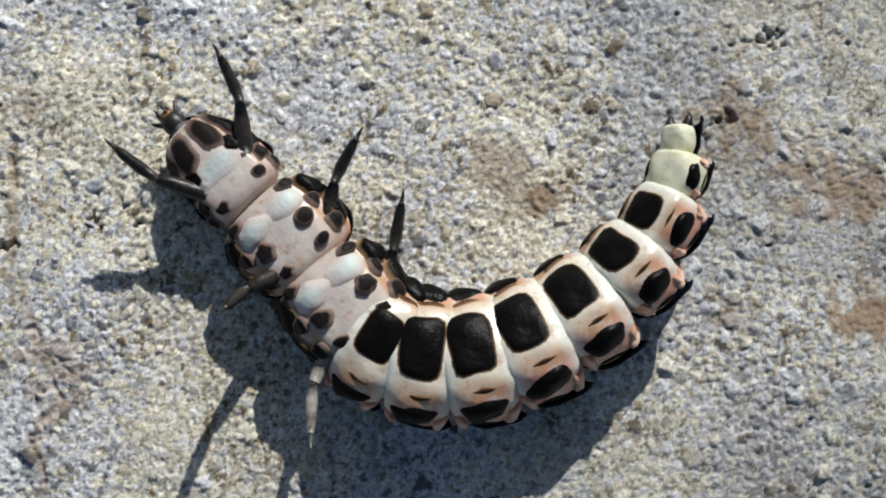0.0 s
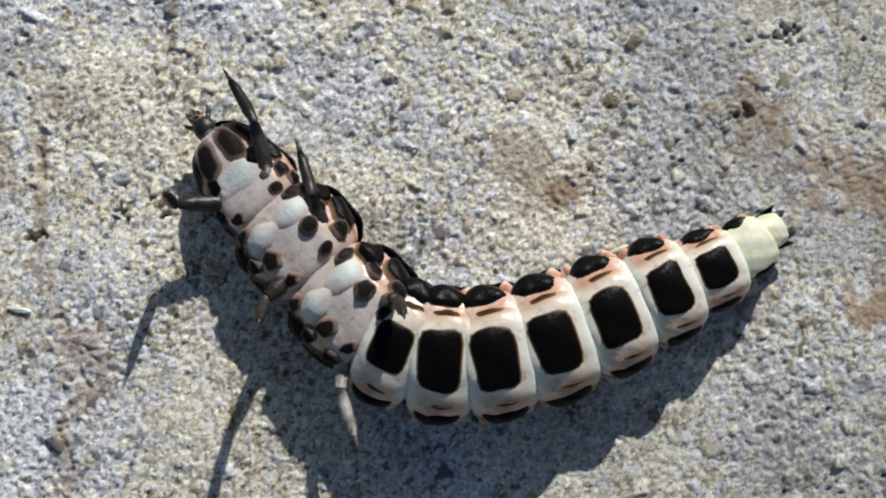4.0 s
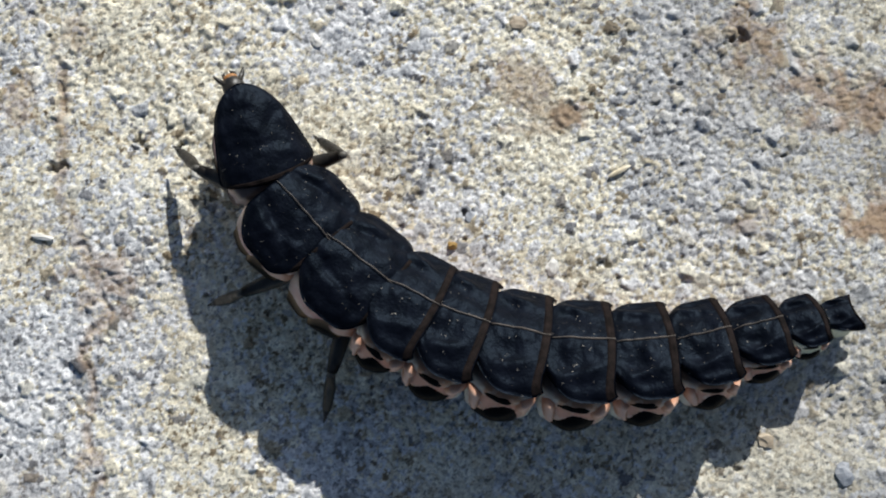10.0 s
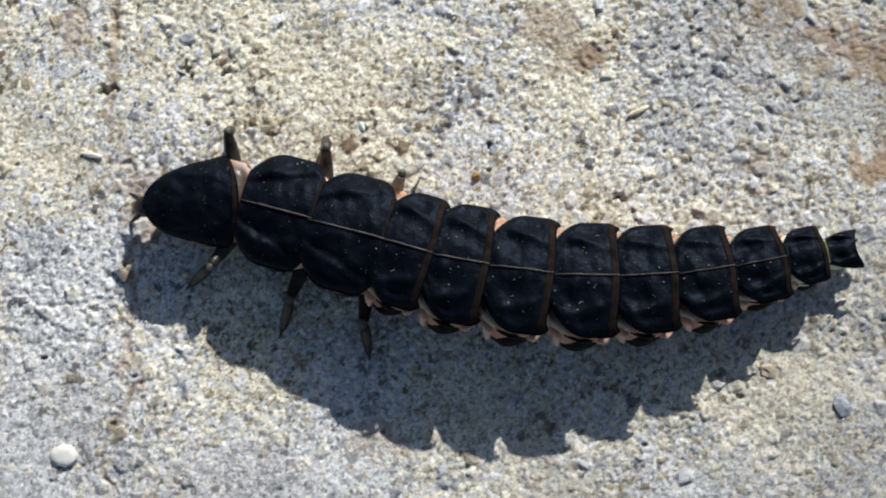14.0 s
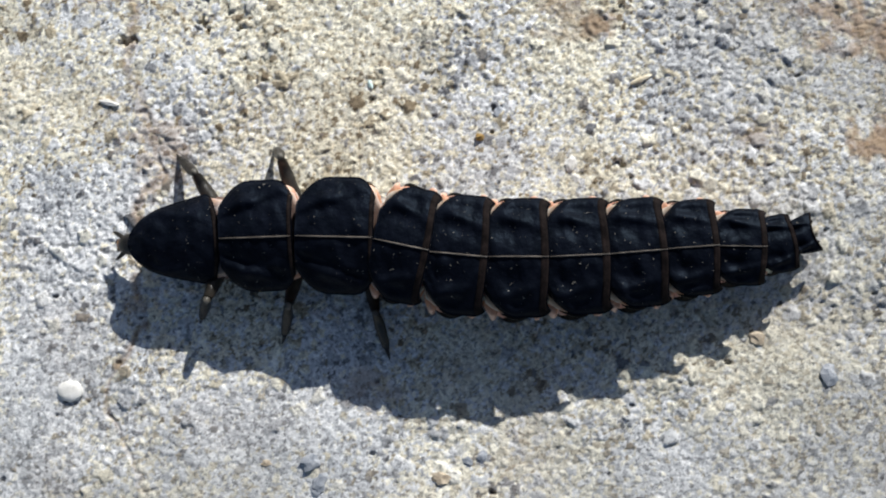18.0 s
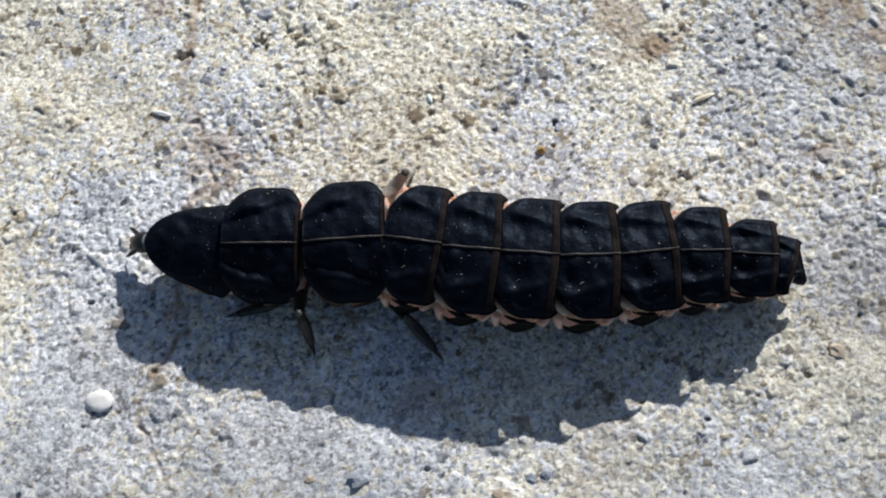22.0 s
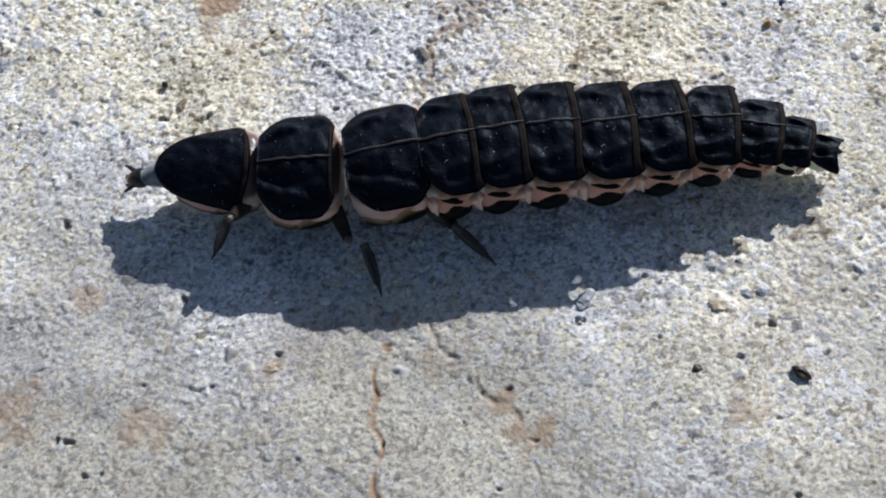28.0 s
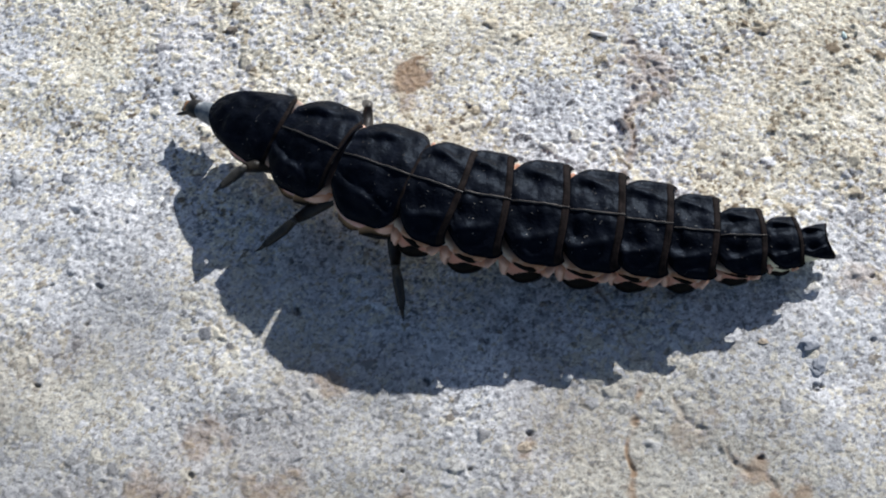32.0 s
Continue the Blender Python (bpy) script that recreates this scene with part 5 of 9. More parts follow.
    walk(SEGMENTS[5], [
        (0, place(3.804, -1.598, 1.300, -160.7, 0.1, -166.8)), (0.5, place(3.793, -1.400, 1.300, -162.3, 0.0, -164.9)), (1, place(4.019, -1.458, 1.300, -162.3, 0.0, -168.6)),
        (1.5, place(4.005, -1.429, 1.300, -160.5, -0.1, -168.3)), (2, place(3.980, -1.508, 1.301, -158.7, -0.1, -167.8)), (2.5, place(3.861, -1.612, 1.301, -158.7, -0.1, -168.2)),
        (3, place(3.827, -1.673, 1.301, -158.7, -0.1, -169.4)), (3.5, place(3.931, -1.282, 1.301, -173.3, -0.2, -166.9)), (5.5, place(5.385, -1.892, 1.473, 152.7, -1.3, -172.8)),
        (6, place(5.664, -2.060, 1.517, 141.0, -1.5, -174.5)), (6.2, place(5.352, -2.268, 1.523, 129.0, -1.9, -179.8)), (6.35, place(5.121, -2.412, 1.528, 117.7, -2.3, 175.9)),
        (6.5, place(4.901, -2.544, 1.533, 101.7, -2.7, 171.5)), (6.7, place(4.752, -2.518, 1.501, 82.0, -2.7, 166.9)), (7, place(4.485, -2.538, 1.452, 51.0, -2.8, 161.6)),
        (7.5, place(4.457, -2.509, 1.453, 45.0, -2.8, 163.3)), (8, place(4.632, -2.539, 1.453, 41.0, -2.8, 166.2)), (8.5, place(4.591, -2.581, 1.453, 38.0, -2.9, 166.6)),
        (9, place(4.534, -2.634, 1.453, 35.0, -2.9, 166.4)), (9.5, place(4.537, -2.659, 1.453, 34.0, -2.9, 166.5)), (10, place(4.528, -2.659, 1.453, 33.0, -2.9, 166.9)),
        (10.5, place(4.513, -2.652, 1.453, 32.0, -2.9, 166.9)), (11, place(4.546, -2.607, 1.453, 31.0, -2.9, 166.9)), (11.5, place(4.727, -2.488, 1.453, 28.5, -2.9, 168.0)),
        (12, place(4.850, -2.420, 1.453, 26.0, -2.9, 168.4)), (12.5, place(5.005, -2.137, 1.444, 21.0, -2.4, 169.3)), (13, place(5.140, -1.752, 1.435, 16.0, -2.0, 170.6)),
        (13.5, place(5.272, -1.512, 1.439, 13.0, -1.9, 173.0)), (14, place(5.355, -1.306, 1.443, 10.0, -1.8, 174.4)), (14.5, place(5.401, -1.113, 1.447, 7.0, -1.8, 176.5)),
        (16.5, place(5.809, -0.481, 1.464, -1.0, -1.7, -174.8)), (17, place(5.808, -0.428, 1.468, -1.7, -1.7, -175.2)), (17.5, place(5.801, -0.367, 1.472, -2.4, -1.6, -175.3)),
        (18, place(5.775, -0.271, 1.476, -3.1, -1.6, -175.6)), (18.5, place(5.497, -0.177, 1.481, -3.9, -1.8, -176.8)), (19, place(5.495, -0.228, 1.485, -4.6, -1.7, -176.9)),
        (19.5, place(5.520, -0.215, 1.489, -5.3, -1.7, -177.6)), (20, place(5.525, -0.261, 1.493, -6.0, -1.6, -178.3)), (20.5, place(5.539, -0.254, 1.497, -5.2, -1.6, -178.3)),
        (21, place(5.551, -0.286, 1.501, -4.5, -1.5, -178.0)), (21.5, place(5.484, -0.220, 1.505, -3.8, -1.4, -180.0)), (22, place(5.488, -0.177, 1.509, -3.0, -1.4, -179.6)),
        (22.5, place(5.488, 0.080, 1.514, -3.2, -1.3, 178.9)), (23, place(5.258, 0.281, 1.518, -3.5, -1.3, -180.0)), (23.5, place(4.970, 0.442, 1.852, -3.8, 3.8, -175.8)),
        (24, place(4.796, 0.795, 1.852, -4.0, 3.6, -174.1)), (24.5, place(4.843, 0.729, 1.852, -4.5, 3.3, -175.5)), (25, place(4.826, 0.688, 1.852, -5.0, 3.2, -175.6)),
        (25.5, place(4.710, 1.050, 1.796, -5.5, 2.4, -174.0)), (26, place(4.625, 1.537, 1.740, -6.0, 1.6, -169.6)), (26.5, place(4.672, 1.666, 1.684, -4.8, 0.9, -169.1)),
        (28.5, place(4.963, 1.466, 1.535, 0.0, -2.2, -162.1)), (29, place(5.070, 1.153, 1.617, 0.0, -0.9, -165.2)), (29.5, place(4.719, 1.133, 1.700, 0.0, 0.5, -158.2)),
        (30, place(4.529, 1.324, 1.658, 0.0, -0.2, -158.3)), (30.5, place(4.717, 0.892, 1.617, -3.0, -0.8, -161.7)), (31, place(4.870, 0.492, 1.689, -6.0, -4.9, -164.9)),
        (31.5, place(5.126, 0.101, 1.709, -5.5, -5.7, -173.2)), (32, place(5.086, -0.541, 1.545, -5.0, -7.1, -177.3)),
    ])
    walk(SEGMENTS[6], [
        (0, place(5.364, -1.101, 1.306, -151.5, 0.3, -152.6)), (0.5, place(5.349, -0.873, 1.301, -154.3, 0.0, -152.1)), (1, place(5.867, -1.020, 1.296, -155.3, -0.3, -159.4)),
        (1.5, place(5.819, -0.982, 1.291, -152.8, -0.5, -158.8)), (2, place(5.745, -1.038, 1.287, -150.2, -0.7, -157.5)), (2.5, place(5.565, -1.156, 1.283, -150.2, -1.0, -156.8)),
        (3, place(5.541, -1.251, 1.279, -150.3, -1.3, -157.9)), (3.5, place(5.617, -0.807, 1.273, -169.1, -1.5, -158.9)), (5.5, place(7.065, -1.525, 1.403, 156.3, -3.4, -162.2)),
        (6, place(7.421, -1.736, 1.437, 145.3, -3.6, -164.1)), (6.2, place(7.037, -2.134, 1.437, 133.2, -3.9, -170.5)), (6.35, place(6.753, -2.419, 1.437, 122.2, -4.1, -175.7)),
        (6.5, place(6.481, -2.682, 1.437, 107.0, -4.3, 178.6)), (6.7, place(6.483, -2.753, 1.405, 82.0, -3.6, 177.1)), (7, place(6.471, -2.968, 1.357, 51.0, -2.8, 175.2)),
        (7.5, place(6.430, -2.880, 1.357, 45.0, -2.9, 176.5)), (8, place(6.608, -2.826, 1.357, 41.0, -2.9, 177.5)), (8.5, place(6.566, -2.864, 1.356, 38.0, -3.0, 177.1)),
        (9, place(6.502, -2.930, 1.355, 35.0, -3.1, 176.3)), (9.5, place(6.499, -2.963, 1.354, 34.0, -3.1, 175.7)), (10, place(6.506, -2.953, 1.353, 33.0, -3.2, 175.7)),
        (10.5, place(6.474, -2.945, 1.352, 32.0, -3.2, 175.7)), (11, place(6.519, -2.908, 1.352, 31.0, -3.3, 175.5)), (11.5, place(6.700, -2.754, 1.352, 28.5, -3.3, 176.3)),
        (12, place(6.802, -2.687, 1.352, 26.0, -3.3, 175.9)), (12.5, place(6.979, -2.394, 1.352, 21.0, -3.2, 175.9)), (13, place(7.117, -1.972, 1.351, 16.0, -3.1, 177.3)),
        (13.5, place(7.277, -1.657, 1.357, 13.0, -3.0, 179.2)), (14, place(7.362, -1.412, 1.362, 10.0, -3.0, -179.9)), (14.5, place(7.403, -1.146, 1.367, 7.0, -3.0, -178.1)),
        (16.5, place(7.725, -0.256, 1.388, -1.0, -2.8, -171.9)), (17, place(7.736, -0.219, 1.394, -1.7, -2.7, -172.2)), (17.5, place(7.728, -0.174, 1.399, -2.4, -2.7, -172.9)),
        (18, place(7.653, -0.084, 1.405, -3.1, -2.8, -173.1)), (18.5, place(7.147, -0.071, 1.411, -3.9, -3.1, -176.2)), (19, place(7.116, -0.122, 1.417, -4.6, -3.1, -176.2)),
        (19.5, place(7.179, -0.133, 1.422, -5.3, -2.9, -176.6)), (20, place(7.198, -0.191, 1.427, -6.0, -2.8, -176.9)), (20.5, place(7.266, -0.153, 1.432, -5.2, -2.7, -174.9)),
        (21, place(7.302, -0.181, 1.437, -4.5, -2.7, -175.0)), (21.5, place(7.255, -0.132, 1.442, -3.8, -2.7, -173.9)), (22, place(7.272, -0.085, 1.448, -3.0, -2.6, -174.3)),
        (22.5, place(7.335, 0.111, 1.453, -3.2, -2.5, -176.3)), (23, place(7.001, 0.333, 1.458, -3.5, -2.6, -176.0)), (23.5, place(6.386, 0.628, 1.937, -3.8, 3.0, -169.1)),
        (24, place(6.215, 1.024, 1.926, -4.0, 2.2, -168.1)), (24.5, place(6.359, 0.935, 1.915, -4.5, 1.4, -169.1)), (25, place(6.339, 0.901, 1.905, -5.0, 0.7, -168.5)),
        (25.5, place(6.294, 1.277, 1.833, -5.5, 0.3, -169.4)), (26, place(6.229, 1.864, 1.761, -6.0, -0.2, -167.4)), (26.5, place(6.284, 2.005, 1.689, -4.8, -0.6, -167.0)),
        (28.5, place(6.651, 2.032, 1.459, 0.0, -2.8, -160.9)), (29, place(6.744, 1.610, 1.605, 0.0, 0.1, -164.5)), (29.5, place(6.121, 1.893, 1.753, 0.0, 3.6, -155.7)),
        (30, place(6.002, 2.107, 1.687, 0.0, 2.3, -156.9)), (30.5, place(6.214, 1.528, 1.621, -3.0, 1.3, -159.7)), (31, place(6.512, 0.976, 1.573, -6.0, -2.7, -163.1)),
        (31.5, place(6.914, 0.326, 1.534, -5.5, -5.5, -173.1)), (32, place(6.963, -0.451, 1.356, -5.0, -4.2, -178.4)),
    ])
    walk(SEGMENTS[7], [
        (0, place(6.919, -0.190, 1.316, -143.5, 0.3, -145.1)), (0.5, place(6.937, 0.034, 1.301, -148.0, 0.0, -146.8)), (1, place(7.687, -0.289, 1.286, -151.0, -0.3, -155.0)),
        (1.5, place(7.636, -0.224, 1.273, -147.2, -0.5, -154.2)), (2, place(7.526, -0.238, 1.260, -143.5, -0.8, -152.4)), (2.5, place(7.265, -0.350, 1.247, -143.8, -1.1, -150.6)),
        (3, place(7.260, -0.481, 1.233, -144.0, -1.4, -152.6)), (3.5, place(7.349, -0.122, 1.218, -166.3, -1.7, -157.0)), (5.5, place(8.672, -0.790, 1.290, 159.0, -3.7, -149.0)),
        (6, place(9.105, -1.041, 1.310, 147.3, -4.1, -151.3)), (6.2, place(8.686, -1.676, 1.310, 135.5, -4.3, -158.7)), (6.35, place(8.372, -2.138, 1.310, 124.5, -4.4, -164.7)),
        (6.5, place(8.065, -2.574, 1.310, 109.7, -4.5, -171.0)), (6.7, place(8.212, -2.660, 1.293, 82.0, -3.6, -172.5)), (7, place(8.446, -2.911, 1.266, 51.0, -2.6, -174.3)),
        (7.5, place(8.359, -2.799, 1.264, 45.0, -2.7, -174.4)), (8, place(8.540, -2.739, 1.262, 41.0, -2.8, -174.9)), (8.5, place(8.484, -2.782, 1.260, 38.0, -2.9, -175.1)),
        (9, place(8.419, -2.878, 1.257, 35.0, -2.9, -176.1)), (9.5, place(8.417, -2.938, 1.254, 34.0, -3.0, -176.9)), (10, place(8.430, -2.932, 1.250, 33.0, -3.1, -177.1)),
        (10.5, place(8.393, -2.923, 1.247, 32.0, -3.2, -177.1)), (11, place(8.412, -2.888, 1.247, 31.0, -3.2, -177.2)), (11.5, place(8.599, -2.732, 1.247, 28.5, -3.2, -177.7)),
        (12, place(8.685, -2.663, 1.247, 26.0, -3.2, -177.2)), (12.5, place(8.857, -2.371, 1.248, 21.0, -3.2, -176.9)), (13, place(8.966, -1.926, 1.247, 16.0, -3.2, -176.7)),
        (13.5, place(9.158, -1.576, 1.253, 13.0, -3.1, -176.1)), (14, place(9.250, -1.306, 1.259, 10.0, -3.1, -175.4)), (14.5, place(9.287, -0.995, 1.265, 7.0, -3.0, -174.3)),
        (16.5, place(9.603, 0.077, 1.290, -1.0, -3.0, -169.0)), (17, place(9.623, 0.113, 1.297, -1.7, -3.0, -168.7)), (17.5, place(9.599, 0.141, 1.303, -2.4, -3.0, -168.9)),
        (18, place(9.489, 0.186, 1.309, -3.1, -3.0, -170.9)), (18.5, place(8.836, 0.071, 1.317, -3.9, -3.1, -175.1)), (19, place(8.806, 0.009, 1.323, -4.6, -3.1, -175.8)),
        (19.5, place(8.905, 0.029, 1.329, -5.3, -3.0, -173.9)), (20, place(8.964, -0.013, 1.335, -6.0, -2.9, -172.8)), (20.5, place(9.038, 0.099, 1.341, -5.2, -2.9, -170.4)),
        (21, place(9.103, 0.097, 1.347, -4.5, -2.9, -169.3)), (21.5, place(9.031, 0.172, 1.353, -3.8, -2.9, -169.3)), (22, place(9.063, 0.220, 1.359, -3.0, -2.9, -169.1)),
        (22.5, place(9.179, 0.337, 1.365, -3.2, -2.8, -172.3)), (23, place(8.799, 0.564, 1.371, -3.5, -2.8, -171.8)), (23.5, place(7.859, 1.011, 2.011, -3.8, 3.0, -166.3)),
        (24, place(7.719, 1.359, 1.979, -4.0, 2.2, -170.3)), (24.5, place(7.902, 1.275, 1.947, -4.5, 1.4, -170.3)), (25, place(7.882, 1.268, 1.914, -5.0, 0.6, -168.1)),
        (25.5, place(7.916, 1.650, 1.831, -5.5, 0.1, -167.3)), (26, place(7.835, 2.270, 1.749, -6.0, -0.3, -166.7)), (26.5, place(7.877, 2.445, 1.666, -4.8, -0.7, -163.4)),
        (28.5, place(8.314, 2.660, 1.372, 0.0, -2.8, -160.8)), (29, place(8.378, 2.095, 1.614, 0.0, 0.4, -164.5)), (29.5, place(7.440, 2.756, 1.861, 0.0, 4.7, -153.9)),
        (30, place(7.416, 2.884, 1.762, 0.0, 3.4, -162.7)), (30.5, place(7.686, 2.166, 1.663, -3.0, 1.7, -165.3)), (31, place(8.050, 1.472, 1.510, -6.0, -2.0, -163.7)),
        (31.5, place(8.534, 0.543, 1.381, -5.5, -5.3, -173.0)), (32, place(8.609, -0.407, 1.250, -5.0, -3.6, -179.4)),
    ])
    walk(SEGMENTS[8], [
        (0, place(8.295, 1.037, 1.325, -138.5, 0.3, -132.2)), (0.5, place(8.457, 1.209, 1.300, -144.7, 0.0, -138.4)), (1, place(9.328, 0.571, 1.277, -149.7, -0.3, -150.7)),
        (1.5, place(9.270, 0.696, 1.254, -144.8, -0.6, -147.9)), (2, place(9.115, 0.779, 1.232, -139.8, -0.9, -143.0)), (2.5, place(8.771, 0.709, 1.209, -140.2, -1.2, -139.7)),
        (3, place(8.844, 0.469, 1.185, -140.7, -1.5, -146.7)), (3.5, place(8.981, 0.586, 1.162, -165.3, -1.8, -157.0)), (5.5, place(10.109, 0.220, 1.177, 161.7, -4.0, -143.2)),
        (6, place(10.623, -0.066, 1.183, 149.3, -4.3, -145.6)), (6.2, place(10.253, -0.949, 1.183, 137.8, -4.4, -153.2)), (6.35, place(9.975, -1.597, 1.183, 126.8, -4.4, -159.0)),
        (6.5, place(9.701, -2.216, 1.183, 112.4, -4.4, -164.8)), (6.7, place(9.951, -2.306, 1.181, 82.0, -3.9, -165.5)), (7, place(10.360, -2.556, 1.177, 51.0, -3.1, -166.6)),
        (7.5, place(10.247, -2.465, 1.173, 45.0, -3.2, -167.8)), (8, place(10.435, -2.409, 1.169, 41.0, -3.2, -167.9)), (8.5, place(10.363, -2.462, 1.165, 38.0, -3.3, -168.7)),
        (9, place(10.312, -2.581, 1.160, 35.0, -3.4, -169.4)), (9.5, place(10.321, -2.653, 1.154, 34.0, -3.4, -169.7)), (10, place(10.318, -2.656, 1.149, 33.0, -3.5, -170.0)),
        (10.5, place(10.290, -2.643, 1.143, 32.0, -3.6, -170.0)), (11, place(10.281, -2.623, 1.143, 31.0, -3.6, -170.6)), (11.5, place(10.486, -2.479, 1.143, 28.5, -3.6, -170.9)),
        (12, place(10.563, -2.397, 1.143, 26.0, -3.6, -170.8)), (12.5, place(10.708, -2.116, 1.144, 21.0, -3.6, -171.1)), (13, place(10.828, -1.680, 1.143, 16.0, -3.6, -170.9)),
        (13.5, place(11.029, -1.321, 1.150, 13.0, -3.6, -170.6)), (14, place(11.148, -1.040, 1.156, 10.0, -3.5, -170.6)), (14.5, place(11.191, -0.712, 1.163, 7.0, -3.4, -170.4)),
        (16.5, place(11.351, 0.442, 1.193, -1.0, -3.5, -169.4)), (17, place(11.368, 0.490, 1.200, -1.7, -3.5, -169.2)), (17.5, place(11.339, 0.500, 1.207, -2.4, -3.5, -170.0)),
        (18, place(11.219, 0.489, 1.215, -3.1, -3.5, -171.3)), (18.5, place(10.515, 0.209, 1.226, -3.9, -3.4, -177.4)), (19, place(10.470, 0.119, 1.234, -4.6, -3.4, -178.3)),
        (19.5, place(10.560, 0.168, 1.241, -5.3, -3.3, -178.2)), (20, place(10.637, 0.170, 1.247, -6.0, -3.3, -176.7)), (20.5, place(10.700, 0.350, 1.252, -5.2, -3.3, -174.8)),
        (21, place(10.773, 0.374, 1.258, -4.5, -3.3, -174.4)), (21.5, place(10.710, 0.432, 1.265, -3.8, -3.2, -176.0)), (22, place(10.743, 0.489, 1.270, -3.0, -3.2, -175.3)),
        (22.5, place(10.889, 0.532, 1.276, -3.2, -3.2, -176.4)), (23, place(10.511, 0.784, 1.285, -3.5, -3.3, -176.3)), (23.5, place(9.339, 1.248, 2.113, -3.8, 3.2, -177.2)),
        (24, place(9.228, 1.532, 2.062, -4.0, 2.6, -179.5)), (24.5, place(9.362, 1.390, 2.009, -4.5, 2.4, 177.6)), (25, place(9.410, 1.516, 1.948, -5.0, 0.8, -175.3)),
        (25.5, place(9.479, 1.969, 1.851, -5.5, 0.3, -171.8)), (26, place(9.402, 2.566, 1.750, -6.0, -0.9, -173.3)), (26.5, place(9.496, 2.995, 1.652, -4.8, -1.3, -161.9)),
        (28.5, place(9.893, 3.138, 1.288, 0.0, -3.4, -169.1)), (29, place(9.923, 2.538, 1.634, 0.0, -0.4, -166.8)), (29.5, place(8.545, 3.387, 1.994, 0.0, 5.3, -157.8)),
        (30, place(8.566, 3.218, 1.874, 0.0, 6.2, -178.4)), (30.5, place(9.166, 2.438, 1.729, -3.0, 2.6, 179.3)), (31, place(9.596, 1.829, 1.466, -6.0, -1.6, -171.8)),
        (31.5, place(10.193, 0.745, 1.230, -5.5, -5.4, -175.2)), (32, place(10.246, -0.362, 1.146, -5.0, -4.0, -177.8)),
    ])
